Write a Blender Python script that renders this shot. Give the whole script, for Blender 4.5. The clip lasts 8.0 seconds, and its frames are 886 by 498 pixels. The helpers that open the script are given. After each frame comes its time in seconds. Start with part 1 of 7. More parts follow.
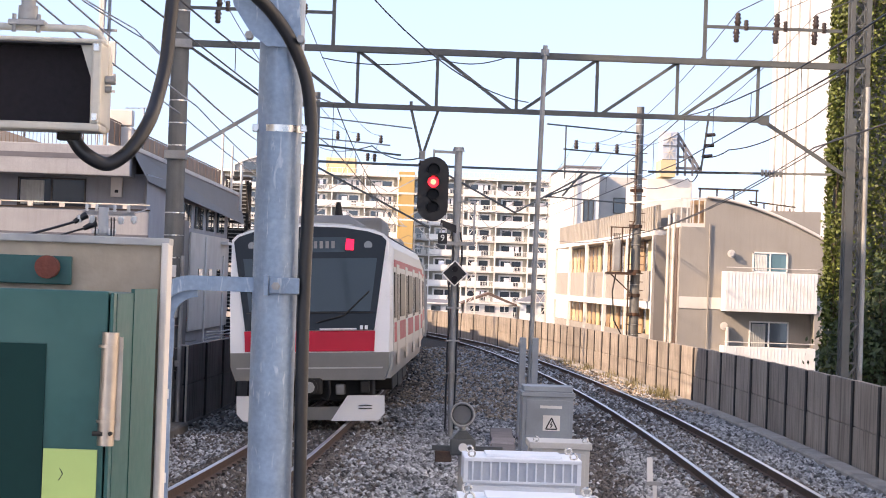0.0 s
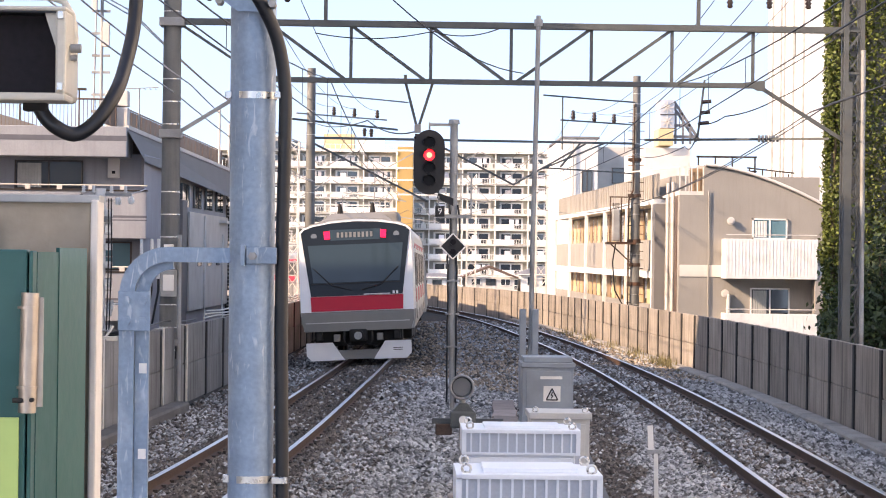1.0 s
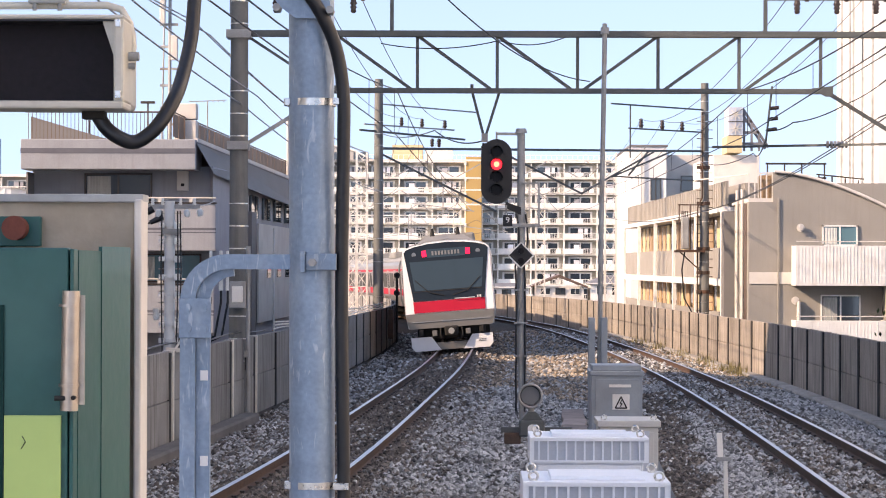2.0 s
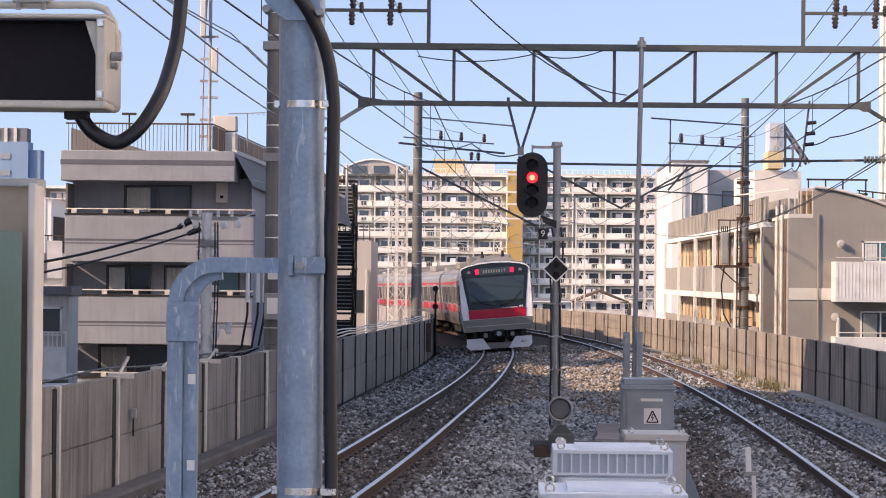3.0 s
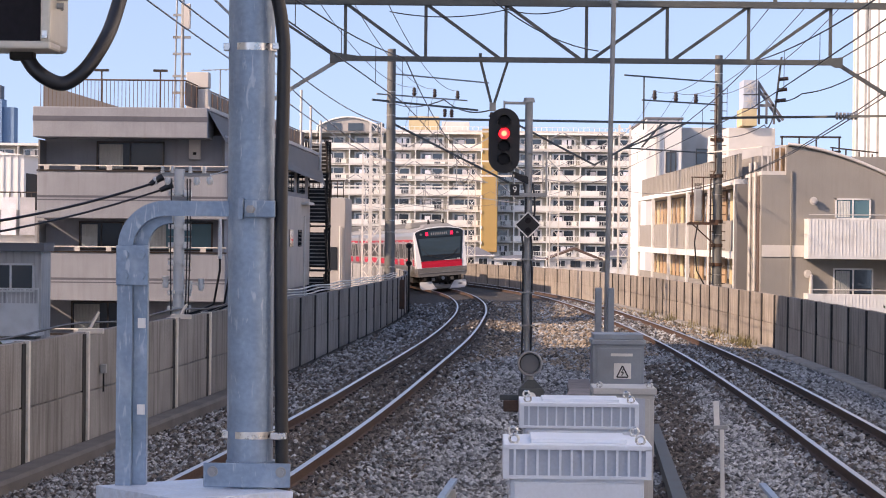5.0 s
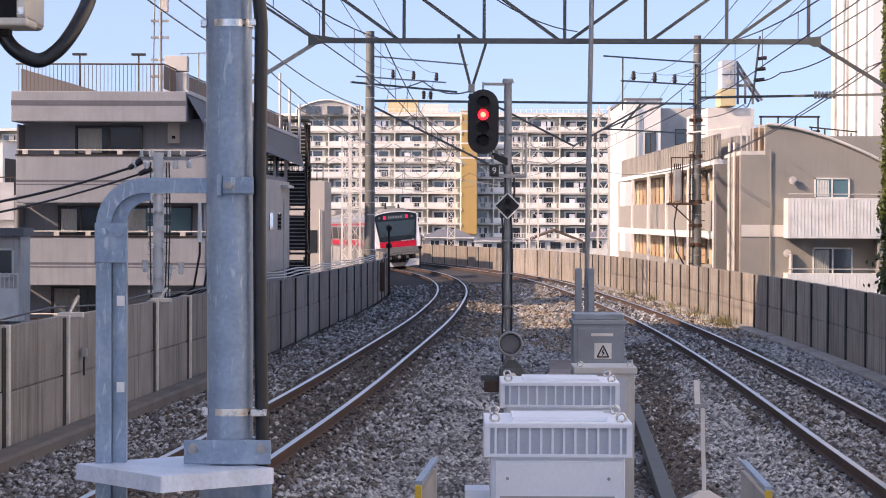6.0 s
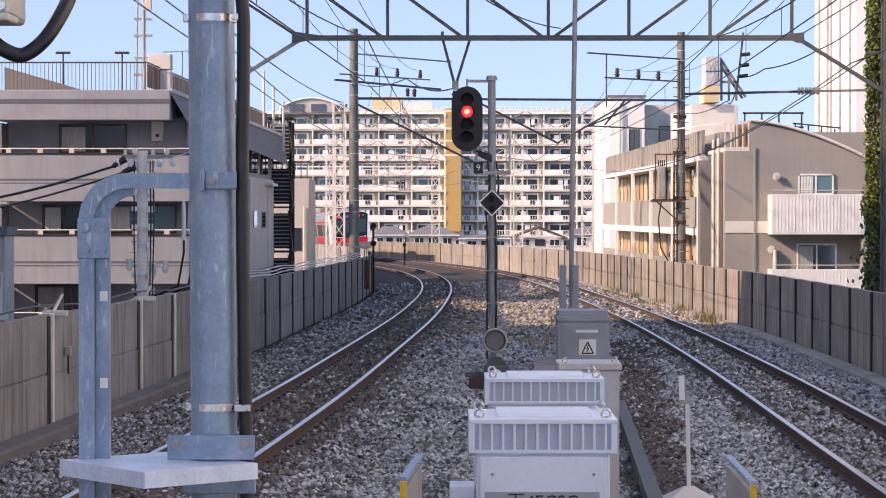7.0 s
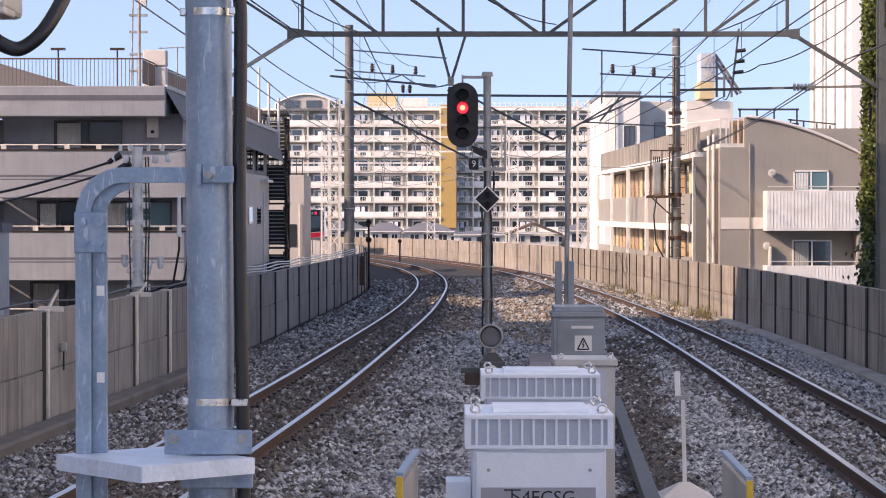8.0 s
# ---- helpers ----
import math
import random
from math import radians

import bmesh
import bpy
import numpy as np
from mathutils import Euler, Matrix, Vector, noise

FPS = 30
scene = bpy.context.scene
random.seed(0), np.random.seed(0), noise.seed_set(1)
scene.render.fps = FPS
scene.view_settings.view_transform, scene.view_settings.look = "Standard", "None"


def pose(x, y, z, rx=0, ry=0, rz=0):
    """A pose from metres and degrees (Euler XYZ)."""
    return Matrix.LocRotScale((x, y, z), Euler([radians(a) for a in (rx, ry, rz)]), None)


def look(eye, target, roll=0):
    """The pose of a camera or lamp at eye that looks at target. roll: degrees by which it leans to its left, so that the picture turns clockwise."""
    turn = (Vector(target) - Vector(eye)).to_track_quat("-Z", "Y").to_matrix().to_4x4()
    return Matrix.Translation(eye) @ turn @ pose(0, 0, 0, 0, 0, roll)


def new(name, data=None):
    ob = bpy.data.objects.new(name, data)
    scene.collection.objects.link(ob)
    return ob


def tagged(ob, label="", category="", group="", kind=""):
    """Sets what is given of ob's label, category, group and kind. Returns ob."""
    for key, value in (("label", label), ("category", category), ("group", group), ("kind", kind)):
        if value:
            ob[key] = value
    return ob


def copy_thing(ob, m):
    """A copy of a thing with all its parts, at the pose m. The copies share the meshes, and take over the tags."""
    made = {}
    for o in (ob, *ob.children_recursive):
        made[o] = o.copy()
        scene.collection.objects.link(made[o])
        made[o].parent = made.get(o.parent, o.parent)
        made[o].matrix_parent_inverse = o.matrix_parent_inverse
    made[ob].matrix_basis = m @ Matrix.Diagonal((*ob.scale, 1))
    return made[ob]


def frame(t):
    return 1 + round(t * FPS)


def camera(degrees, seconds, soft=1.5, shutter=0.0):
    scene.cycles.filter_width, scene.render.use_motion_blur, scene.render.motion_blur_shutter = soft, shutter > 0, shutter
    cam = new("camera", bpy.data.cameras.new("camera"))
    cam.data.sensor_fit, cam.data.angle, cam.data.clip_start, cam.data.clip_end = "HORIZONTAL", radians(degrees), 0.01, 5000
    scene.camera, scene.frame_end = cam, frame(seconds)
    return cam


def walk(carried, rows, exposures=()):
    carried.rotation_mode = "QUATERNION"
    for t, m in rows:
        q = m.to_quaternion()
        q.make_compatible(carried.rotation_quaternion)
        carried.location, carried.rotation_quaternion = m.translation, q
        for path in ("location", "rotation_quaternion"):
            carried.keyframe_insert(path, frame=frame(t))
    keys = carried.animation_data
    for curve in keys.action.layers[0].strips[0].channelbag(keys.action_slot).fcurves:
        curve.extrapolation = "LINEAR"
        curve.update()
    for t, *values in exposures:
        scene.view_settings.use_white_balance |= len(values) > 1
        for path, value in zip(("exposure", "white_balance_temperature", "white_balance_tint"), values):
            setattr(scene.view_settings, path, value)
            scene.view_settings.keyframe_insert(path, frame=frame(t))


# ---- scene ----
cam = camera(21.0, 8.0, soft=1.0)
PATH = [
    (0, (-0.237, -0.245, 2.604), (-0.200, 1.754, 2.6305), 2.0),
    (0.5, (-0.207, -0.178, 2.602), (-0.163, 1.821, 2.62), 1.3),
    (1, (-0.185, -0.133, 2.585), (-0.148, 1.866, 2.59), 0.7),
    (1.5, (-0.175, -0.127, 2.577), (-0.167, 1.873, 2.579), 0.3),
    (2, (-0.162, -0.127, 2.573), (-0.183, 1.873, 2.586), 0.2),
    (3.5, (0.002, -0.059, 2.539), (-0.059, 1.94, 2.564), 0.7),
    (4, (0.006, -0.059, 2.531), (-0.048, 1.94, 2.547), 0.7),
    (4.5, (0.013, -0.057, 2.525), (-0.031, 1.942, 2.527), 0.7),
    (6, (0.02, -0.052, 2.501), (0.002, 1.947, 2.476), 0.2),
    (6.5, (0.022, -0.053, 2.494), (0.011, 1.946, 2.468), -0.0),
    (7, (0.022, -0.043, 2.493), (0.017, 1.957, 2.466), -0.0),
    (7.5, (0.019, -0.037, 2.49), (0.018, 1.963, 2.462), -0.0),
    (8, (0.017, -0.037, 2.488), (0.016, 1.963, 2.458), 0.0),
]
walk(
    cam,
    [(t, look(eye, target, roll)) for t, eye, target, roll in PATH],
    exposures=[(0, 1.62, 7800, 21), (0.6, 1.68, 7800, 20), (1.2, 1.68, 7800, 20), (1.7, 1.57, 7750, 20), (2.1, 1.37, 7600, 21), (2.7, 1.1, 7480, 23), (3.3, 1.0, 7470, 23), (4.7, 1.03, 7400, 23), (6.0, 1.08, 7200, 24), (8, 1.09, 7200, 24)],
)

# ---- world, sun ----
SUN_AZ, SUN_EL = radians(-115), radians(30)   # azimuth from +y towards +x
world = bpy.data.worlds.new("sky")
scene.world = world
world.use_nodes = True
wn = world.node_tree.nodes
sky = wn.new("ShaderNodeTexSky")
sky.sky_type = "NISHITA"
sky.sun_disc = False
sky.sun_elevation, sky.sun_rotation = SUN_EL, SUN_AZ
sky.altitude, sky.air_density, sky.dust_density, sky.ozone_density = 100, 1.0, 1.4, 1.4
wn["Background"].inputs["Strength"].default_value = 0.15
direction = wn.new("ShaderNodeTexCoord")
lifted = wn.new("ShaderNodeVectorMath")   # the haze band lies below the roofs of the town
lifted.operation = "ADD"
lifted.inputs[1].default_value = (0, 0, 0.24)
unit = wn.new("ShaderNodeVectorMath")
unit.operation = "NORMALIZE"
world.node_tree.links.new(direction.outputs["Generated"], lifted.inputs[0])
world.node_tree.links.new(lifted.outputs[0], unit.inputs[0])
world.node_tree.links.new(unit.outputs[0], sky.inputs["Vector"])
world.node_tree.links.new(sky.outputs[0], wn["Background"].inputs["Color"])
to_sun = Vector((math.sin(SUN_AZ) * math.cos(SUN_EL), math.cos(SUN_AZ) * math.cos(SUN_EL), math.sin(SUN_EL)))
sun = new("sun", bpy.data.lights.new("sun", "SUN"))
sun.data.energy, sun.data.angle, sun.data.color = 2.6, radians(0.6), (1.0, 0.83, 0.64)
sun.matrix_world = look(to_sun * 50, (0, 0, 0))


# ---- materials ----
def material(name, color, rough=0.6, metal=0.0, vary=0.15, scale=6.0, bump=0.1, streak=0.0, stain=None, fine=60.0,
             island=0.0, random_tint=0.0, coat=0.0, spec=0.5, scratch=None):
    """A surface with grain at two scales, optional vertical streaks and stains, relief and per-piece variation."""
    m = bpy.data.materials.new(name)
    m.use_nodes = True
    nt = m.node_tree
    nd, ln = nt.nodes, nt.links
    bsdf = nd["Principled BSDF"]
    bsdf.inputs["Metallic"].default_value = metal
    bsdf.inputs["Coat Weight"].default_value = coat
    bsdf.inputs["Specular IOR Level"].default_value = spec
    co = nd.new("ShaderNodeTexCoord")
    big = nd.new("ShaderNodeTexNoise")
    big.inputs["Scale"].default_value, big.inputs["Detail"].default_value = scale, 6
    small = nd.new("ShaderNodeTexNoise")
    small.inputs["Scale"].default_value, small.inputs["Detail"].default_value = fine, 3
    where = co.outputs["Object"]
    if random_tint:
        info = nd.new("ShaderNodeObjectInfo")
        far = nd.new("ShaderNodeVectorMath")
        far.operation = "SCALE"
        far.inputs[0].default_value = (57.0, 31.0, 0.0)
        ln.new(info.outputs["Random"], far.inputs["Scale"])
        shift = nd.new("ShaderNodeVectorMath")
        shift.operation = "ADD"
        ln.new(co.outputs["Object"], shift.inputs[0])
        ln.new(far.outputs[0], shift.inputs[1])
        where = shift.outputs[0]
    for n in (big, small):
        ln.new(where, n.inputs["Vector"])
    add = nd.new("ShaderNodeMath")
    add.operation = "MULTIPLY_ADD"
    add.inputs[1].default_value, add.inputs[2].default_value = 0.45, 0.0
    ln.new(small.outputs["Fac"], add.inputs[0])
    mix = nd.new("ShaderNodeMath")
    mix.operation = "MULTIPLY_ADD"
    mix.inputs[1].default_value = 0.55
    ln.new(big.outputs["Fac"], mix.inputs[0])
    ln.new(add.outputs[0], mix.inputs[2])
    value = mix.outputs[0]
    rng = nd.new("ShaderNodeMapRange")
    rng.inputs["From Min"].default_value, rng.inputs["From Max"].default_value = 0.3, 0.7
    rng.inputs["To Min"].default_value, rng.inputs["To Max"].default_value = 1 - vary, 1 + vary
    ln.new(value, rng.inputs["Value"])
    col = nd.new("ShaderNodeVectorMath")
    col.operation = "SCALE"
    col.inputs[0].default_value = color
    ln.new(rng.outputs[0], col.inputs["Scale"])
    out = col.outputs[0]
    if streak or stain:
        mp = nd.new("ShaderNodeMapping")
        mp.inputs["Scale"].default_value = (5.0, 5.0, 0.35) if streak else (1, 1, 1)
        ln.new(where, mp.inputs["Vector"])
        st = nd.new("ShaderNodeTexNoise")
        st.inputs["Scale"].default_value, st.inputs["Detail"].default_value = (1.6 if streak else scale * 0.5), 5
        ln.new(mp.outputs[0], st.inputs["Vector"])
        r2 = nd.new("ShaderNodeMapRange")
        r2.inputs["From Min"].default_value, r2.inputs["From Max"].default_value = 0.48, 0.72
        r2.inputs["To Max"].default_value = streak if streak else 0.8
        ln.new(st.outputs["Fac"], r2.inputs["Value"])
        mx = nd.new("ShaderNodeMix")
        mx.data_type = "RGBA"
        mx.inputs[7].default_value = (*(stain or [c * 0.35 for c in color]), 1)
        ln.new(r2.outputs[0], mx.inputs[0])
        ln.new(out, mx.inputs[6])
        out = mx.outputs[2]
    if scratch:
        for size, lo, hi, push, squash in ((55, 0.60, 0.70, 0.45, 0.22), (9, 0.55, 0.80, 0.35, 0.5)):
            long = nd.new("ShaderNodeMapping")
            long.inputs["Scale"].default_value = (1, 1, squash)
            ln.new(co.outputs["Object"], long.inputs["Vector"])
            sc = nd.new("ShaderNodeTexNoise")
            sc.inputs["Scale"].default_value, sc.inputs["Detail"].default_value, sc.inputs["Distortion"].default_value = size, 4, 1.2
            ln.new(long.outputs[0], sc.inputs["Vector"])
            r4 = nd.new("ShaderNodeMapRange")
            r4.inputs["From Min"].default_value, r4.inputs["From Max"].default_value, r4.inputs["To Max"].default_value = lo, hi, push
            ln.new(sc.outputs["Fac"], r4.inputs["Value"])
            m4 = nd.new("ShaderNodeMix")
            m4.data_type = "RGBA"
            m4.inputs[7].default_value = (*scratch, 1)
            ln.new(r4.outputs[0], m4.inputs[0])
            ln.new(out, m4.inputs[6])
            out = m4.outputs[2]
    if island or random_tint:
        src = nd.new("ShaderNodeNewGeometry") if island else nd.new("ShaderNodeObjectInfo")
        r3 = nd.new("ShaderNodeMapRange")
        k = island or random_tint
        r3.inputs["To Min"].default_value, r3.inputs["To Max"].default_value = 1 - k, 1 + k
        ln.new(src.outputs["Random Per Island" if island else "Random"], r3.inputs["Value"])
        c2 = nd.new("ShaderNodeVectorMath")
        c2.operation = "SCALE"
        ln.new(out, c2.inputs[0])
        ln.new(r3.outputs[0], c2.inputs["Scale"])
        out = c2.outputs[0]
    ln.new(out, bsdf.inputs["Base Color"])
    rr = nd.new("ShaderNodeMapRange")
    rr.inputs["To Min"].default_value, rr.inputs["To Max"].default_value = max(0.03, rough - 0.12), min(1, rough + 0.12)
    ln.new(value, rr.inputs["Value"])
    ln.new(rr.outputs[0], bsdf.inputs["Roughness"])
    if bump:
        b = nd.new("ShaderNodeBump")
        b.inputs["Strength"].default_value, b.inputs["Distance"].default_value = bump, 0.02
        ln.new(value, b.inputs["Height"])
        ln.new(b.outputs[0], bsdf.inputs["Normal"])
    return m


def glowing(name, color, strength):
    m = bpy.data.materials.new(name)
    m.use_nodes = True
    b = m.node_tree.nodes["Principled BSDF"]
    b.inputs["Base Color"].default_value = (*color, 1)
    b.inputs["Emission Color"].default_value = (*color, 1)
    b.inputs["Emission Strength"].default_value = strength
    b.inputs["Roughness"].default_value = 0.3
    return m


GALV = material("galvanised_steel", (0.22, 0.305, 0.405), 0.42, 0.2, 0.22, 9, 0.05, fine=90, scratch=(0.62, 0.67, 0.72))
GALV_LIGHT = material("bright_galvanised_steel", (0.54, 0.64, 0.77), 0.42, 0.1, 0.22, 11, 0.05, fine=90, scratch=(0.76, 0.79, 0.84))
GALV_DULL = material("weathered_galvanised_steel", (0.33, 0.34, 0.34), 0.6, 0.15, 0.25, 4, 0.1, stain=(0.20, 0.18, 0.16))
STEEL_BAND = material("stainless_band", (0.62, 0.62, 0.60), 0.28, 0.9, 0.2, 30, 0.02)
BRASSY = material("brushed_hinge_steel", (0.40, 0.35, 0.30), 0.38, 0.8, 0.2, 40, 0.05)
RUBBER = material("black_cable_sheath", (0.010, 0.0115, 0.015), 0.38, 0, 0.2, 30, 0.05)
HOUSING = material("cream_grey_enamel", (0.56, 0.53, 0.45), 0.4, 0, 0.12, 14, 0.03, stain=(0.42, 0.40, 0.36))
SCREEN = material("black_hood_lining", (0.008, 0.007, 0.009), 0.45, 0, 0.25, 20, 0.05)
LOUVRE = material("screen_filter", (0.013, 0.010, 0.013), 0.6, 0, 0.3, 60, 0.05, spec=0.2)
GREEN = material("green_enamel", (0.020, 0.090, 0.085), 0.38, 0, 0.12, 12, 0.03, coat=0.08, spec=0.25, stain=(0.045, 0.12, 0.11))
GREEN_DARK = material("dark_green_panel", (0.004, 0.030, 0.028), 0.5, 0, 0.1, 12, 0.02, spec=0.12)
LIME = material("lime_label", (0.36, 0.50, 0.16), 0.5, 0, 0.05, 10, 0.0)
BOARD = material("worn_painted_board", (0.38, 0.32, 0.25), 0.7, 0, 0.2, 12, 0.15, stain=(0.18, 0.14, 0.10))
RUSTY = material("rusty_knob", (0.16, 0.045, 0.030), 0.75, 0.2, 0.35, 40, 0.3)
# near-black, so that gaps between the stones read as deep shade
GROUND = material("gap_shade_ballast_bed", (0.035, 0.031, 0.028), 0.95, 0, 0.5, 2.2, 1.0, fine=16)
STONE = material("ballast_stone", (0.27, 0.28, 0.285), 0.9, 0, 0.5, 0.7, 0.3, fine=40, island=0.8)
STONE_BROWN = material("rust_stained_stone", (0.11, 0.096, 0.086), 0.95, 0, 0.35, 0.8, 0.4, fine=70, island=0.7)
# tan holds the warm sunlight of the lit ballast patch in the stone colour
STONE_SUNLIT = material("sunlit_tan_stone", (0.26, 0.21, 0.16), 0.95, 0, 0.4, 0.8, 0.4, fine=60, island=0.7)
RAIL_SIDE = material("rusty_rail_side", (0.09, 0.055, 0.041), 0.85, 0.15, 0.35, 5, 0.3)
RAIL_TOP = material("polished_rail_head", (0.62, 0.61, 0.61), 0.32, 1.0, 0.12, 8, 0.02)
SLEEPER = material("sleeper_concrete", (0.09, 0.075, 0.066), 0.9, 0, 0.3, 8, 0.3, random_tint=0.2)
CLIP = material("rail_clip_iron", (0.06, 0.05, 0.045), 0.8, 0.3, 0.3, 20, 0.2)
# right barrier: warm sunlight is part of this panel colour
PANEL_LIT = material("lit_concrete_barrier_panel", (0.315, 0.275, 0.235), 0.85, 0, 0.4, 1.1, 0.25, streak=0.85, stain=(0.10, 0.083, 0.068), random_tint=0.16)
# left barrier: same panels with shade in the colour, greyer and darker
PANEL_SHADED = material("shaded_barrier_panel", (0.24, 0.23, 0.222), 0.85, 0, 0.4, 1.1, 0.25, streak=0.8, stain=(0.085, 0.076, 0.068), random_tint=0.16)
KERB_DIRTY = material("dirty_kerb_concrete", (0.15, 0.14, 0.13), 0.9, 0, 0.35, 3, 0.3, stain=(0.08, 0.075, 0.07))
POST_PALE = material("barrier_post_steel", (0.74, 0.70, 0.64), 0.6, 0.3, 0.2, 6, 0.1)
JOINT = material("dark_joint_filler", (0.03, 0.028, 0.027), 0.9, 0, 0.2, 8, 0.1)
KERB = material("kerb_concrete", (0.33, 0.31, 0.28), 0.85, 0, 0.25, 3, 0.3, stain=(0.14, 0.13, 0.12))
TROUGH = material("stained_trough_concrete", (0.25, 0.21, 0.195), 0.9, 0, 0.3, 4, 0.3, random_tint=0.25)
# darkened for the shade in which the pole by the flats stands
POLE_CONC_SHADE = material("shade_dark_concrete_pole", (0.165, 0.168, 0.162), 0.8, 0, 0.2, 3, 0.15, streak=0.4)
TRUSS = material("weathered_gantry_steel", (0.095, 0.106, 0.108), 0.6, 0.3, 0.25, 5, 0.1, stain=(0.09, 0.088, 0.085))
WIRE = material("aged_copper_wire", (0.06, 0.06, 0.065), 0.5, 0.6, 0.2, 10, 0.0)
WIRE_PALE = material("aluminium_wire", (0.38, 0.39, 0.42), 0.4, 0.7, 0.2, 10, 0.0)
PORCELAIN = material("brown_porcelain", (0.035, 0.024, 0.022), 0.25, 0, 0.2, 30, 0.0)
WHITE_PORC = material("white_porcelain", (0.75, 0.75, 0.72), 0.25, 0, 0.1, 30, 0.0)
SIGNAL_BLACK = material("matt_black_plate", (0.010, 0.010, 0.012), 0.55, 0, 0.2, 12, 0.05)
LENS_OFF = material("unlit_signal_lens", (0.012, 0.008, 0.010), 0.3, 0, 0.1, 12, 0.0, spec=0.15)
LENS_RED = glowing("lit_red_lens", (1.0, 0.012, 0.02), 2.2)
LENS_CORE = glowing("lamp_core", (1.0, 0.14, 0.07), 3.0)
WHITE = material("white_paint", (0.78, 0.77, 0.74), 0.5, 0, 0.06, 5, 0.05, stain=(0.62, 0.60, 0.56))
CABINET = material("pale_grey_cabinet_paint", (0.77, 0.83, 0.90), 0.45, 0, 0.06, 5, 0.03, stain=(0.70, 0.75, 0.81))
CABINET_GREY = material("blue_grey_cabinet_paint", (0.27, 0.31, 0.345), 0.5, 0, 0.12, 5, 0.05, stain=(0.20, 0.22, 0.24))
CABINET_PALE = material("warm_pale_cabinet_paint", (0.50, 0.50, 0.48), 0.5, 0, 0.10, 5, 0.05, stain=(0.40, 0.38, 0.35))
VENT = material("ventilation_mesh", (0.47, 0.52, 0.59), 0.6, 0.2, 0.06, 60, 0.03)
PLATE = material("grey_name_plate", (0.36, 0.37, 0.41), 0.5, 0, 0.05, 5, 0.0)
INK = material("black_ink", (0.012, 0.012, 0.014), 0.5, 0, 0.1, 20, 0.0)
YELLOW = material("yellow_edge_tape", (0.70, 0.46, 0.04), 0.5, 0, 0.15, 20, 0.0)
# bluish base carries shade: it cools the warm sun to neutral grey
TILE_SHADE_COOLED = material("shade_cooled_wall_tile", (0.305, 0.322, 0.358), 0.7, 0, 0.16, 1.2, 0.15, streak=0.4, stain=(0.235, 0.235, 0.245), fine=30)
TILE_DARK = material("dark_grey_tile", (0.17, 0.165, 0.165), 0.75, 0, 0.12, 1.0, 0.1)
STRIPE = material("slate_stripe_tile", (0.115, 0.12, 0.145), 0.6, 0, 0.15, 4, 0.05)
BRONZE = material("bronze_aluminium", (0.075, 0.06, 0.05), 0.45, 0.5, 0.15, 8, 0.0)
RUST_STEEL = material("rusty_switchgear_steel", (0.075, 0.05, 0.04), 0.8, 0.2, 0.4, 6, 0.2, stain=(0.14, 0.06, 0.03))
RAIL_BROWN = material("brown_balustrade", (0.13, 0.085, 0.065), 0.6, 0.2, 0.15, 8, 0.0)
STUCCO = material("beige_spray_stucco", (0.295, 0.278, 0.252), 0.9, 0, 0.12, 0.8, 0.2, streak=0.18, stain=(0.21, 0.18, 0.155), fine=25)
BAND = material("pale_band_render", (0.62, 0.59, 0.55), 0.8, 0, 0.08, 2, 0.1, stain=(0.50, 0.47, 0.43))
WEATHERED = material("weathered_pale_render", (0.56, 0.545, 0.52), 0.9, 0, 0.2, 1.4, 0.15, streak=0.7, stain=(0.26, 0.24, 0.22))
TIMBER = material("orange_timber_panel", (0.40, 0.27, 0.16), 0.7, 0, 0.2, 3, 0.1, random_tint=0.25)
APT_WHITE = material("apartment_white_paint", (0.84, 0.82, 0.77), 0.8, 0, 0.1, 0.15, 0.05, streak=0.2, stain=(0.52, 0.49, 0.45), random_tint=0.08)
# the balconies' shade is darkened into this back wall colour
APT_RECESS_SHADE = material("apartment_recess_shade", (0.37, 0.355, 0.31), 0.85, 0, 0.15, 0.3, 0.0, random_tint=0.15)
PALE_TILE = material("pale_greige_tile", (0.46, 0.43, 0.40), 0.8, 0, 0.12, 0.8, 0.1, streak=0.2, stain=(0.34, 0.32, 0.30))
APT_YELLOW = material("ochre_stair_tower", (0.47, 0.31, 0.115), 0.8, 0, 0.08, 0.2, 0.05, stain=(0.48, 0.30, 0.10))
TALL_WHITE = material("tall_white_cladding", (0.74, 0.74, 0.72), 0.7, 0, 0.05, 0.2, 0.03)
ROOF_GREY = material("grey_roof_sheet", (0.17, 0.17, 0.18), 0.7, 0, 0.2, 0.6, 0.1)
TOWER_BLUE = material("blue_curtain_wall", (0.20, 0.31, 0.45), 0.6, 0.0, 0.1, 0.1, 0.0)
LAUNDRY = material("hanging_laundry", (0.55, 0.55, 0.58), 0.9, 0, 0.3, 1.5, 0.1, random_tint=0.45)
PLANTER = material("terracotta_planter", (0.30, 0.13, 0.07), 0.8, 0, 0.2, 6, 0.1)
LEAF = material("ivy_leaf", (0.095, 0.12, 0.022), 0.6, 0, 0.3, 1.2, 0.1, island=0.6)
SHRUB = material("shrub_leaf", (0.035, 0.060, 0.022), 0.6, 0, 0.3, 3, 0.1, island=0.5)
DRY_GRASS = material("dry_trackside_grass", (0.17, 0.15, 0.075), 0.9, 0, 0.3, 3, 0.0, island=0.4)
BARK = material("vine_stem", (0.09, 0.065, 0.045), 0.9, 0, 0.3, 6, 0.3)
STAINLESS = material("train_stainless", (0.47, 0.455, 0.43), 0.32, 0.85, 0.08, 1.5, 0.02)
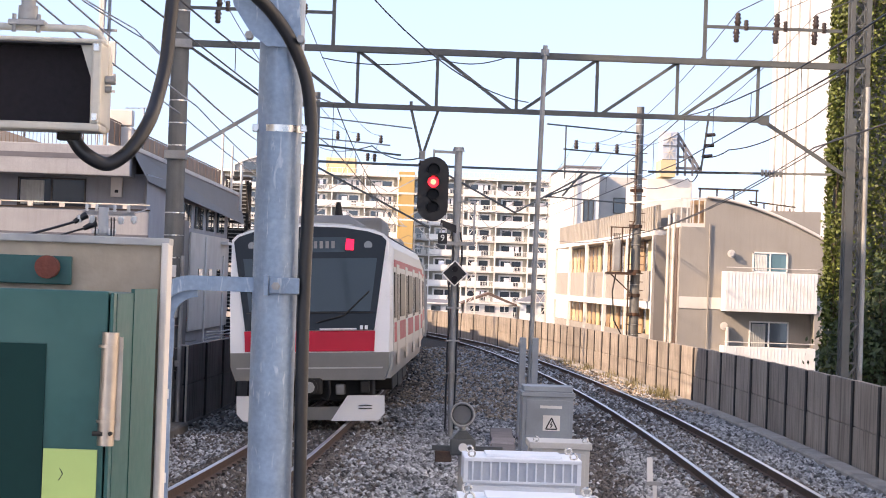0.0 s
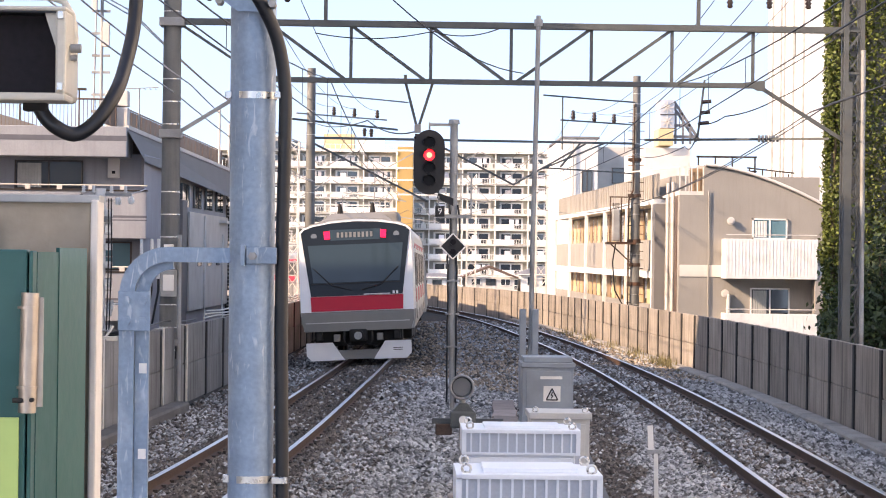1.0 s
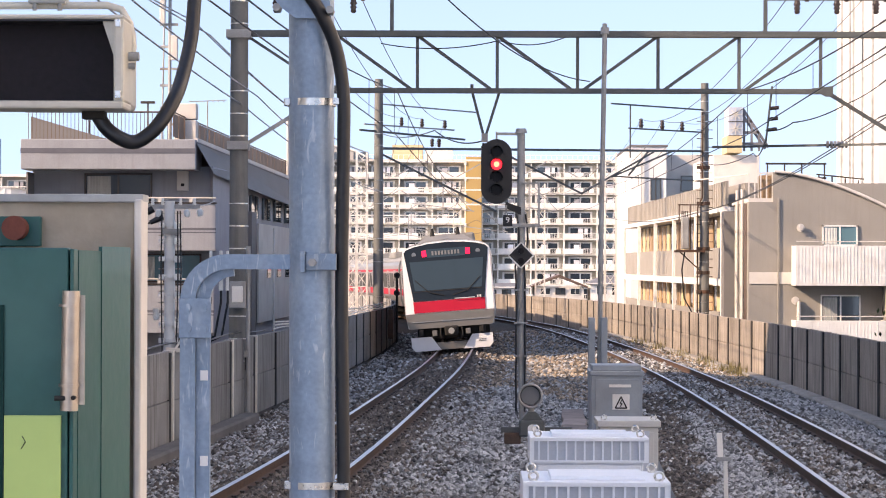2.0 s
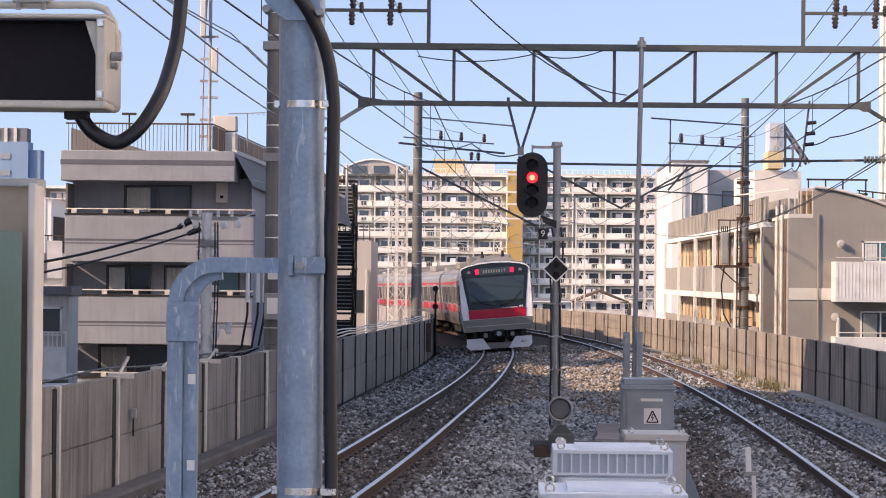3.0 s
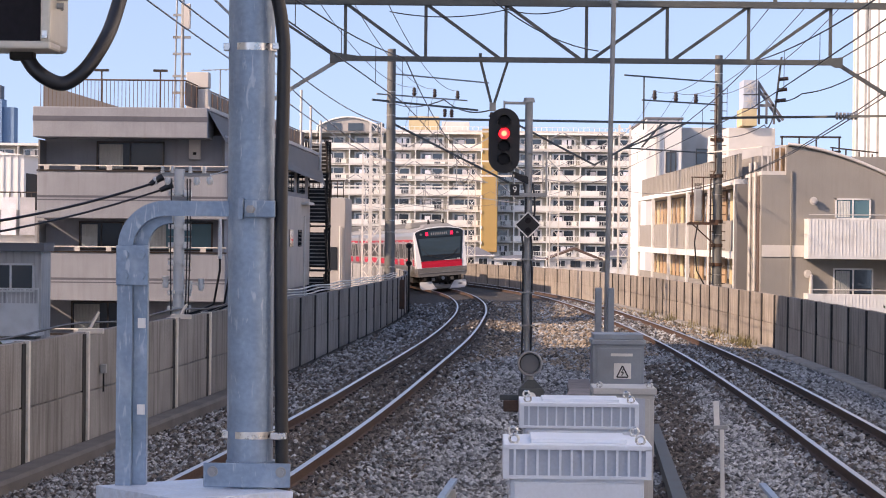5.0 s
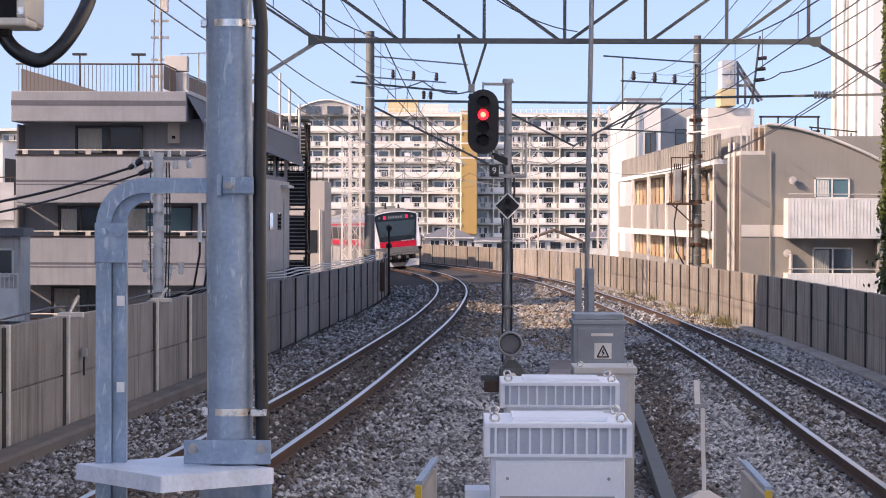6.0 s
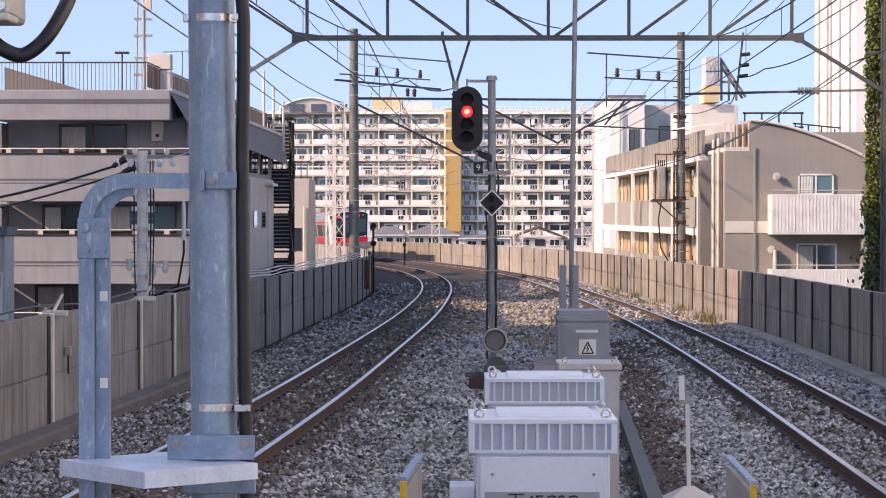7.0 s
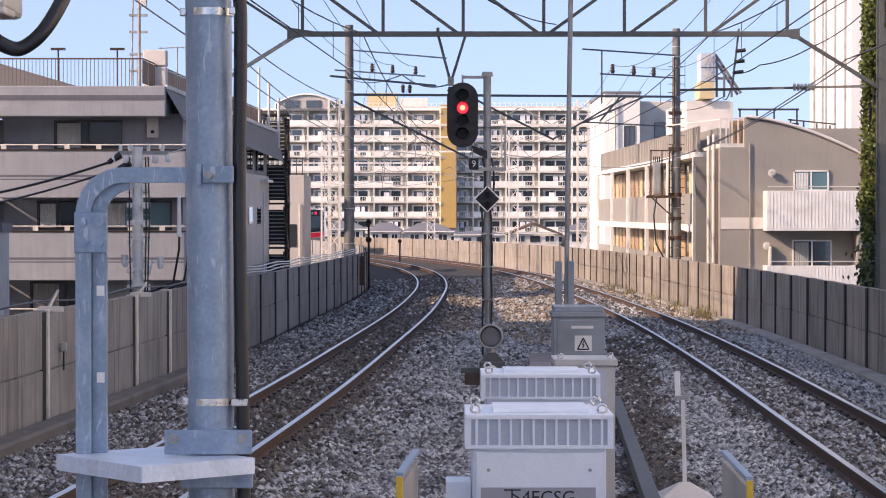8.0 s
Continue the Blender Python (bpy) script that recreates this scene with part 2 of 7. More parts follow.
TRAIN_WHITE = material("train_white_mask", (0.74, 0.75, 0.76), 0.3, 0, 0.05, 2, 0.0, coat=0.3)
TRAIN_RED = material("train_crimson_band", (0.46, 0.008, 0.030), 0.4, 0, 0.08, 3, 0.0, spec=0.3)
TRAIN_GREY = material("train_bumper_grey", (0.20, 0.195, 0.185), 0.45, 0.3, 0.1, 3, 0.0)
TRAIN_ROOF = material("train_roof_grey", (0.24, 0.235, 0.225), 0.7, 0.1, 0.15, 1.5, 0.05)
TRAIN_DARK = material("train_visor_black", (0.012, 0.017, 0.022), 0.2, 0, 0.1, 3, 0.0, spec=0.3)
UNDER = material("underfloor_black", (0.022, 0.021, 0.020), 0.8, 0.2, 0.3, 4, 0.1)
TAIL_RED = glowing("tail_lamp", (1.0, 0.010, 0.06), 0.55)
CURTAIN = material("window_curtain", (0.45, 0.46, 0.44), 0.9, 0, 0.15, 6, 0.0, random_tint=0.3)
TARMAC = material("street_asphalt", (0.07, 0.07, 0.07), 0.95, 0, 0.2, 0.5, 0.2)


def glass(name, tint, rough=0.06, spec=0.9, coat=0.6):
    m = bpy.data.materials.new(name)
    m.use_nodes = True
    b = m.node_tree.nodes["Principled BSDF"]
    b.inputs["Base Color"].default_value = (*tint, 1)
    b.inputs["Roughness"].default_value = rough
    b.inputs["Specular IOR Level"].default_value = spec
    b.inputs["Coat Weight"].default_value = coat
    return m


PANE = glass("dark_window_pane", (0.035, 0.042, 0.048))
PANE_TEAL = glass("teal_window_pane", (0.10, 0.20, 0.23))
PANE_SIDE = glass("train_side_pane", (0.012, 0.014, 0.016), 0.3, 0.08, 0.0)
PANE_TRAIN = glass("train_window_pane", (0.030, 0.050, 0.062), 0.05, 0.45, 0.0)
LENS_GREY = glass("grey_lamp_glass", (0.13, 0.13, 0.13), 0.15)
LIFT_CREAM = material("cream_lift_house", (0.55, 0.45, 0.27), 0.8, 0, 0.08, 0.3, 0.0)


# ---- mesh helpers ----
class Shape:
    """Gathers boxes, tubes and prisms into one mesh."""

    def __init__(self):
        self.v, self.f, self.s, self.k, self.slot = [], [], [], [], 0

    def add(self, verts, faces, smooth=False):
        o = len(self.v)
        self.v += [tuple(p) for p in verts]
        self.f += [tuple(i + o for i in f) for f in faces]
        self.s += [smooth] * len(faces)
        self.k += [self.slot] * len(faces)
        return self

    def box(self, x0, y0, z0, x1, y1, z1, bevel=0.0, m=None):
        if bevel <= 0:
            v = [(x, y, z) for x in (x0, x1) for y in (y0, y1) for z in (z0, z1)]
            f = [(0, 1, 3, 2), (4, 6, 7, 5), (0, 4, 5, 1), (2, 3, 7, 6), (0, 2, 6, 4), (1, 5, 7, 3)]
        else:
            bm = bmesh.new()
            bmesh.ops.create_cube(bm, size=1)
            for p in bm.verts:
                p.co = ((x0 + x1) / 2 + p.co.x * (x1 - x0), (y0 + y1) / 2 + p.co.y * (y1 - y0), (z0 + z1) / 2 + p.co.z * (z1 - z0))
            bmesh.ops.bevel(bm, geom=bm.edges[:], offset=bevel, segments=2, affect="EDGES", profile=0.5)
            bm.verts.index_update()
            v, f = [p.co.copy() for p in bm.verts], [[q.index for q in g.verts] for g in bm.faces]
            bm.free()
        if m is not None:
            v = [m @ Vector(p) for p in v]
        return self.add(v, f)

    def tube(self, pts, r, n=8, caps=True, smooth=True):
        pts = [Vector(p) for p in pts]
        rs = r if isinstance(r, (list, tuple)) else [r] * len(pts)
        rings, last = [], None
        for i, p in enumerate(pts):
            d = (pts[min(i + 1, len(pts) - 1)] - pts[max(i - 1, 0)]).normalized()
            up = last if last is not None else (Vector((0, 0, 1)) if abs(d.z) < 0.9 else Vector((0, 1, 0)))
            a = d.cross(up).normalized()
            b = a.cross(d).normalized()
            last = b
            rings += [p + (a * math.cos(q) + b * math.sin(q)) * rs[i] for q in (2 * math.pi * j / n for j in range(n))]
        f = [(i * n + j, i * n + (j + 1) % n, (i + 1) * n + (j + 1) % n, (i + 1) * n + j) for i in range(len(pts) - 1) for j in range(n)]
        self.add(rings, f, smooth)
        if caps:
            m = (len(pts) - 1) * n
            self.add(rings[:n], [tuple(range(n))[::-1]])
            self.add(rings[m:], [tuple(range(n))])
        return self

    def bar(self, a, b, w, h):
        """A straight bar of rectangular section from a to b, w across and h high."""
        a, b = Vector(a), Vector(b)
        d = (b - a).normalized()
        up = Vector((0, 0, 1)) if abs(d.z) < 0.95 else Vector((0, 1, 0))
        s = d.cross(up).normalized()
        u = s.cross(d)
        v = [p + s * i * w / 2 + u * j * h / 2 for p in (a, b) for i, j in ((-1, -1), (1, -1), (1, 1), (-1, 1))]
        return self.add(v, [(3, 2, 1, 0), (4, 5, 6, 7), (0, 1, 5, 4), (1, 2, 6, 5), (2, 3, 7, 6), (3, 0, 4, 7)])

    def prism(self, outline, y0, y1, axis="y"):
        """An outline of (a, b) pairs drawn out along an axis; a, b are x, z for y, y, z for x and x, y for z."""
        put = {"y": lambda a, b, c: (a, c, b), "x": lambda a, b, c: (c, a, b), "z": lambda a, b, c: (a, b, c)}[axis]
        n = len(outline)
        v = [put(a, b, y0) for a, b in outline] + [put(a, b, y1) for a, b in outline]
        f = [tuple(range(n)), tuple(range(2 * n - 1, n - 1, -1))]
        f += [(i, i + n, (i + 1) % n + n, (i + 1) % n) for i in range(n)]
        return self.add(v, f)

    def sweep(self, section, path):
        """A closed section of (across, up) pairs along a path of (point, right vector)."""
        n, v = len(section), []
        for p, r in path:
            v += [p + r * a + Vector((0, 0, b)) for a, b in section]
        f = [(i * n + j, (i + 1) * n + j, (i + 1) * n + (j + 1) % n, i * n + (j + 1) % n) for i in range(len(path) - 1) for j in range(n)]
        f += [tuple(range(n)), tuple(range(len(v) - 1, len(v) - n - 1, -1))]
        return self.add(v, f)

    def mesh(self, name, *mats):
        me = bpy.data.meshes.new(name)
        me.from_pydata(self.v, [], self.f)
        me.polygons.foreach_set("use_smooth", self.s)
        me.polygons.foreach_set("material_index", self.k)
        for m in mats:
            me.materials.append(m)
        me.update()
        bm = bmesh.new()
        bm.from_mesh(me)
        if len(bm.faces) < 60000:
            bmesh.ops.recalc_face_normals(bm, faces=bm.faces[:])
        bm.to_mesh(me)
        bm.free()
        return me


def part(name, shape, mat, parent, label=""):
    """One mesh under a thing or a part."""
    mats = mat if isinstance(mat, (list, tuple)) else [mat]
    ob = new(name, shape if isinstance(shape, bpy.types.Mesh) else shape.mesh(name, *mats))
    ob.parent = parent
    return tagged(ob, label)


def thing(name, label, category, at=(0, 0, 0), group="", kind="", shape=None, mat=None):
    ob = new(name, shape.mesh(name, *(mat if isinstance(mat, (list, tuple)) else [mat])) if shape else None)
    ob.location = at
    return tagged(ob, label, category, group, kind)


def S():
    return Shape()


def spline(nodes):
    """A smooth curve x(y) through nodes (y, x)."""
    ys, xs = [n[0] for n in nodes], [n[1] for n in nodes]
    ms = np.gradient(np.array(xs, float), np.array(ys, float))

    def value(y):
        i = int(np.clip(np.searchsorted(ys, y) - 1, 0, len(ys) - 2))
        h = ys[i + 1] - ys[i]
        t = (y - ys[i]) / h
        return float((2 * t**3 - 3 * t**2 + 1) * xs[i] + (t**3 - 2 * t**2 + t) * h * ms[i]
                     + (-2 * t**3 + 3 * t**2) * xs[i + 1] + (t**3 - t**2) * h * ms[i + 1])
    return value


def grade(y):
    """Height of the rail heads: the line falls away gently from the station."""
    return 0.197 - 0.0047 * min(y, 230.0)


def cant(y):
    """Tilt of the left-hand track in radians: its inner rail lies lower through the curve."""
    return radians(float(np.interp(y, (0, 25, 38, 58, 78, 340), (0.0, 1.4, 2.4, 2.8, 4.7, 4.9))))


def dip(x, y, tl):
    """How far the bed of the left-hand track drops at x because of its tilt."""
    d = 0.5675 - (x - tl)
    return -math.tan(cant(y)) * min(max(d, 0.0), 1.5)


BED = -0.24   # ballast surface below the rail heads
track_left = spline([(-60, -7.2), (-20, -5.0), (0, -3.9), (20, -2.75), (32, -2.08), (46, -1.50), (64, -0.87), (77, -0.60), (90, -0.46),
                     (106, -0.65), (126, -1.60), (140, -2.86), (151, -4.12), (165, -6.0), (179, -8.4), (200, -13.1), (240, -26.2), (300, -56), (340, -82)])
track_right = spline([(-60, 2.4), (-20, 3.4), (0, 3.9), (25, 4.5), (39, 4.85), (57, 5.05), (70, 4.95), (84, 4.68), (100, 4.22), (115, 3.5),
                      (130, 2.3), (151, -0.1), (179, -4.4), (200, -9.0), (240, -22), (300, -51.6), (340, -77)])
wall_left = spline([(-60, -9.6), (-20, -7.6), (0, -6.6), (10, -6.1), (29, -5.13), (38, -4.68), (53, -4.03), (62, -3.78), (72, -3.52), (80, -3.33),
                    (86, -3.2), (100, -3.22), (115, -3.8), (130, -4.9), (151, -7.1), (179, -11.3), (200, -16), (240, -29), (300, -59), (340, -85)])
wall_right = spline([(-60, 4.9), (-20, 5.6), (0, 6.0), (10, 6.35), (30, 7.02), (41, 7.35), (51, 7.52), (58, 7.56), (68, 7.45), (84, 7.15),
                     (100, 6.7), (115, 5.95), (130, 4.75), (151, 2.35), (179, -1.9), (200, -6.5), (240, -19.4), (300, -49), (340, -74)])


def stations(curve, y0, y1, step):
    """Points along a curve with the unit vector to the right of the way."""
    out = []
    for y in np.arange(y0, y1 + step / 2, step):
        a, b = curve(y - 0.3), curve(y + 0.3)
        d = Vector((b - a, 0.6, 0)).normalized()
        out.append((Vector((curve(y), y, grade(y))), Vector((d.y, -d.x, 0))))
    return out
# ---- ground, tracks, walls ----
def build_ground():
    ys = [-80, -40, -10] + list(np.arange(0, 150, 2.5)) + list(range(150, 345, 8)) + [500, 900, 2500]
    rows = []
    for y in ys:
        yy = min(y, 340)
        l, r, g = wall_left(yy), wall_right(yy), grade(y)
        tl, tr = track_left(yy), track_right(yy)
        low = -7.0
        bed = [(-2500, low), (l - 0.55, low), (l - 0.5, g + BED - 0.05), (l + 0.1, g + BED - 0.05), (tl - 1.35, g + BED), (tl - 0.9, g + BED + 0.08),
               (tl + 0.9, g + BED + 0.08), (tl + 1.4, g + BED), ((tl + tr) / 2, g + BED - 0.05), (tr - 1.4, g + BED), (tr - 0.9, g + BED + 0.08),
               (tr + 0.9, g + BED + 0.08), (tr + 1.35, g + BED), (r - 0.1, g + BED - 0.06), (r + 0.5, g + BED - 0.06), (r + 0.55, low), (2500, low)]
        bed = [(x, z + (dip(x, yy, tl) if z > low and x < tl + 1 else 0.0)) for x, z in bed]
        if y > 340:
            bed = [(x, low) for x, z in bed]
        rows.append([(x, y, z) for x, z in bed])
    n = len(rows[0])
    s = S().add([p for r in rows for p in r], [(i * n + j, i * n + j + 1, (i + 1) * n + j + 1, (i + 1) * n + j) for i in range(len(rows) - 1) for j in range(n - 1)])
    return thing("ground", "ballast bed darkened for shade between stones, on a railway viaduct above low streets", "ground", kind="structure", shape=s, mat=GROUND)


def build_stones():
    """Loose ballast: many small angular stones in one mesh."""
    rng = np.random.default_rng(4)
    base = np.array([(1, 0, 0), (-1, 0, 0), (0, 1, 0), (0, -1, 0), (0, 0, 1), (0, 0, -1)], float)
    tri = np.array([(0, 2, 4), (2, 1, 4), (1, 3, 4), (3, 0, 4), (2, 0, 5), (1, 2, 5), (3, 1, 5), (0, 3, 5)])
    spots = []
    for y0, y1, count, big in ((15, 30, 105000, 0.74), (30, 45, 62000, 0.86), (45, 64, 42000, 1.05), (64, 112, 34000, 1.4)):
        y = rng.uniform(y0, y1, count)
        u = rng.uniform(0, 1, count)
        spots.append(np.c_[y, u, np.full(count, big)])
    spots = np.concatenate(spots)
    grid = np.arange(0, 130, 0.5)
    rows = [np.interp(spots[:, 0], grid, [f(g) for g in grid]) for f in (wall_left, wall_right, track_left, track_right)]
    count = len(spots)
    turn, sizes, tilts, picks = rng.uniform(0, 6.28, count), rng.uniform(0.022, 0.060, count), rng.normal(0, 0.5, count), rng.random(count)
    rise = rng.uniform(-0.25, 0.85, count)
    forms = rng.uniform(0.75, 1.2, (count, 6, 1))
    shake = rng.normal(0, 0.16, (count, 6, 3))
    verts, faces, brown = [], [], []
    for i, (y, u, big) in enumerate(spots):
        l, r, tl, tr = rows[0][i] + 0.15, rows[1][i] - 0.40, rows[2][i], rows[3][i]
        x = l + (r - l) * u
        near = min(abs(x - tl), abs(x - tr))
        if abs(near - 0.533) < 0.10:
            continue
        lift = float(np.interp(near, (0.9, 1.38, 2.4), (0.08, 0.0, -0.05)))
        if x < tl + 1:
            lift += dip(x, y, tl)
        a, tilt, size = turn[i], tilts[i], sizes[i] * big
        pts = (base * forms[i] + shake[i]) * size
        c, s = math.cos(a), math.sin(a)
        pts = np.c_[pts[:, 0] * c - pts[:, 1] * s, pts[:, 0] * s + pts[:, 1] * c, pts[:, 2] * 0.75 + pts[:, 0] * tilt * 0.4]
        verts.append(pts + (x, y, grade(y) + BED + lift + size * rise[i]))
        faces.append(tri + 6 * (len(verts) - 1))
        # more brown stones: a band past the cabinets, and beside the left track
        dark0 = 1.55 + (y - 21) * 0.066 + 0.12 * math.sin(y * 1.7)
        dark_band = dark0 < x < dark0 + 0.75 and y < 52 and picks[i] < 0.85
        # stones past here get the tan that stands in for sunlight
        sunlit_tan = y > 53 + 3 * math.sin(x * 2.1) and near > 0.95 and x > tl and picks[i] > 0.42
        brown_edge = (x < tl - 0.95 and picks[i] < 0.42) or (0.95 < x - tl < 1.7 and picks[i] < 0.28)
        brown.append(2 if sunlit_tan else dark_band or brown_edge or near < 0.95 and picks[i] < (0.88 if abs(x - tl) < 1 else 0.4))
    me = bpy.data.meshes.new("ballast_stones")
    me.from_pydata(np.concatenate(verts).tolist(), [], np.concatenate(faces).tolist())
    me.materials.append(STONE)
    me.materials.append(STONE_BROWN)
    me.materials.append(STONE_SUNLIT)
    me.polygons.foreach_set("material_index", np.repeat(np.array(brown, int), 8).tolist())
    return tagged(new("ballast_stones", me), "loose grey crushed ballast stones between the tracks", "ballast", kind="stuff")


RAIL = [(-0.062, -0.153), (0.062, -0.153), (0.062, -0.140), (0.012, -0.118), (0.010, -0.045), (0.034, -0.036), (0.034, -0.006),
        (0.026, 0.0), (-0.026, 0.0), (-0.034, -0.006), (-0.034, -0.036), (-0.010, -0.045), (-0.012, -0.118), (-0.062, -0.140)]


def build_track(curve, name, tilted, y0=-40, y1=330):
    root = thing("railway_track", f"{name} railway track with worn steel rails on concrete sleepers", "railway track", kind="structure", group="tracks")
    path = stations(curve, y0, 150, 1.5) + stations(curve, 154, y1, 4)
    for side in (-1, 1):
        drop = [1.135 * math.sin(cant(q.y)) if tilted and side < 0 else 0.0 for q, _ in path]
        s = S().sweep([(a + side * 0.5675, b) for a, b in RAIL], [(q - Vector((0, 0, d)), r) for (q, r), d in zip(path, drop)])
        me = s.mesh("rail", RAIL_SIDE, RAIL_TOP)
        n = len(RAIL)
        for i, p in enumerate(me.polygons):
            if p.vertices[0] % n in (6, 7, 8) or p.vertices[1] % n in (6, 7, 8):
                js = sorted({v % n for v in p.vertices})
                if js in ([6, 7], [7, 8], [8, 9]):
                    p.material_index = 1
        part("rail", me, None, root)
    sl = S().box(-0.95, -0.11, -0.17, 0.95, 0.11, 0.0, 0.015).mesh("sleeper", SLEEPER)
    cs = S().box(-0.10, -0.05, 0, -0.045, 0.05, 0.035).box(0.045, -0.05, 0, 0.10, 0.05, 0.035).mesh("rail_clip", CLIP)
    ys = np.arange(8, 118, 0.62)
    for y in ys:
        a, b = curve(y - 0.3), curve(y + 0.3)
        ang = -math.atan2(b - a, 0.6)
        c = cant(y) if tilted else 0.0
        m = Matrix.Translation((curve(y), y, grade(y) - 0.153 - 0.5675 * math.sin(c))) @ Matrix.Rotation(ang, 4, "Z") @ Matrix.Rotation(-c, 4, "Y")
        ob = part("sleeper", sl, None, root)
        ob.matrix_basis = m
        if y < 60:
            for side in (-1, 1):
                k = part("rail_clip", cs, None, ob)
                k.matrix_basis = Matrix.Translation((side * 0.5675, 0, 0))
    return root


def build_wall(curve, name, y0, y1, step, right, pale_posts):
    """A barrier of upright concrete panels between steel posts, on a low kerb."""
    root = thing("wall_" + name, "weathered concrete panel trackside barrier with steel posts", "barrier wall", kind="structure", group="trackside barriers")
    out = 1 if right else -1
    post_me, panel_me = {}, {}
    dark_post = S().box(-0.085, -0.075, 0, 0.085, 0.075, 1.50, 0.006).mesh("post", JOINT)
    y = y0
    while y < y1:
        k = step if y < 120 else step * 2
        a, b = Vector((curve(y), y, 0)), Vector((curve(y + k), y + k, 0))
        ln = (b - a).length
        ang = math.atan2(b.y - a.y, b.x - a.x)
        z = grade(y + k / 2) + BED - 0.06
        key = round(ln, 1)
        if key not in panel_me:
            h = S()
            hl = key / 2 - 0.05
            h.box(-hl, -0.05, 0.0, hl, 0.05, 0.742, 0.006).box(-hl, -0.044, 0.758, hl, 0.044, 1.50, 0.008).box(-hl, -0.02, 0.73, hl, 0.02, 0.77)
            panel_me[key] = h.mesh("panel", PANEL_LIT if right else PANEL_SHADED)
            post_me[key] = S().box(-0.045 if pale_posts else -0.065, -0.088 if pale_posts else -0.075, 0, 0.045, 0.088 if pale_posts else 0.075, 1.52, 0.006).mesh("post", POST_PALE)
            post_me["j"] = S().box(-0.15, -0.056, 0, 0.020, 0.056, 1.49).mesh("joint_strip", JOINT)
        mid = (a + b) / 2
        p = part("panel", panel_me[key], None, root)
        p.matrix_basis = Matrix.Translation((mid.x, mid.y, z)) @ Matrix.Rotation(ang, 4, "Z")
        dark = not pale_posts or y > 46
        q = part("post", dark_post if dark else post_me[key], None, root)
        q.matrix_basis = Matrix.Translation((a.x, a.y, z)) @ Matrix.Rotation(ang, 4, "Z")
        if not dark:
            j = part("joint_strip", post_me["j"], None, root)
            j.matrix_basis = Matrix.Translation((a.x - 0.066 * math.cos(ang), a.y - 0.066 * math.sin(ang), z)) @ Matrix.Rotation(ang, 4, "Z")
        y += k
    kerb = S().sweep([(-0.16, -0.3), (0.16, -0.3), (0.16, 0.05), (0.13, 0.09), (-0.13, 0.09), (-0.16, 0.05)],
                     [(p + Vector((0, 0, BED)) - r * 0.26 * out, r) for p, r in stations(curve, y0, 118 if right else 44, 2.0)])
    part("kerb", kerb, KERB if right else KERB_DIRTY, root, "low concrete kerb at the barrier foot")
    slab = S().sweep([(-0.5, -7.0), (0.5, -7.0), (0.5, -0.12), (-0.5, -0.12)],
                     [(Vector((p.x, p.y, BED)) + r * 0.62 * out, r) for p, r in stations(curve, y0, 330, 4.0)])
    part("viaduct_edge", slab, KERB, root, "concrete edge beam of the viaduct")
    return root


ground = build_ground()
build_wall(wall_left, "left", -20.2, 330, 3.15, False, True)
build_wall(wall_right, "right", -20.1, 330, 2.55, True, False)


# ---- train ----
CAR = 20.0


def car_section(z0=0.78):
    side = [(1.40, z0), (1.475, 1.25), (1.475, 2.75), (1.44, 3.15), (1.36, 3.33), (1.15, 3.47), (0.7, 3.57), (0, 3.61)]
    return side + [(-a, b) for a, b in side[-2::-1]]


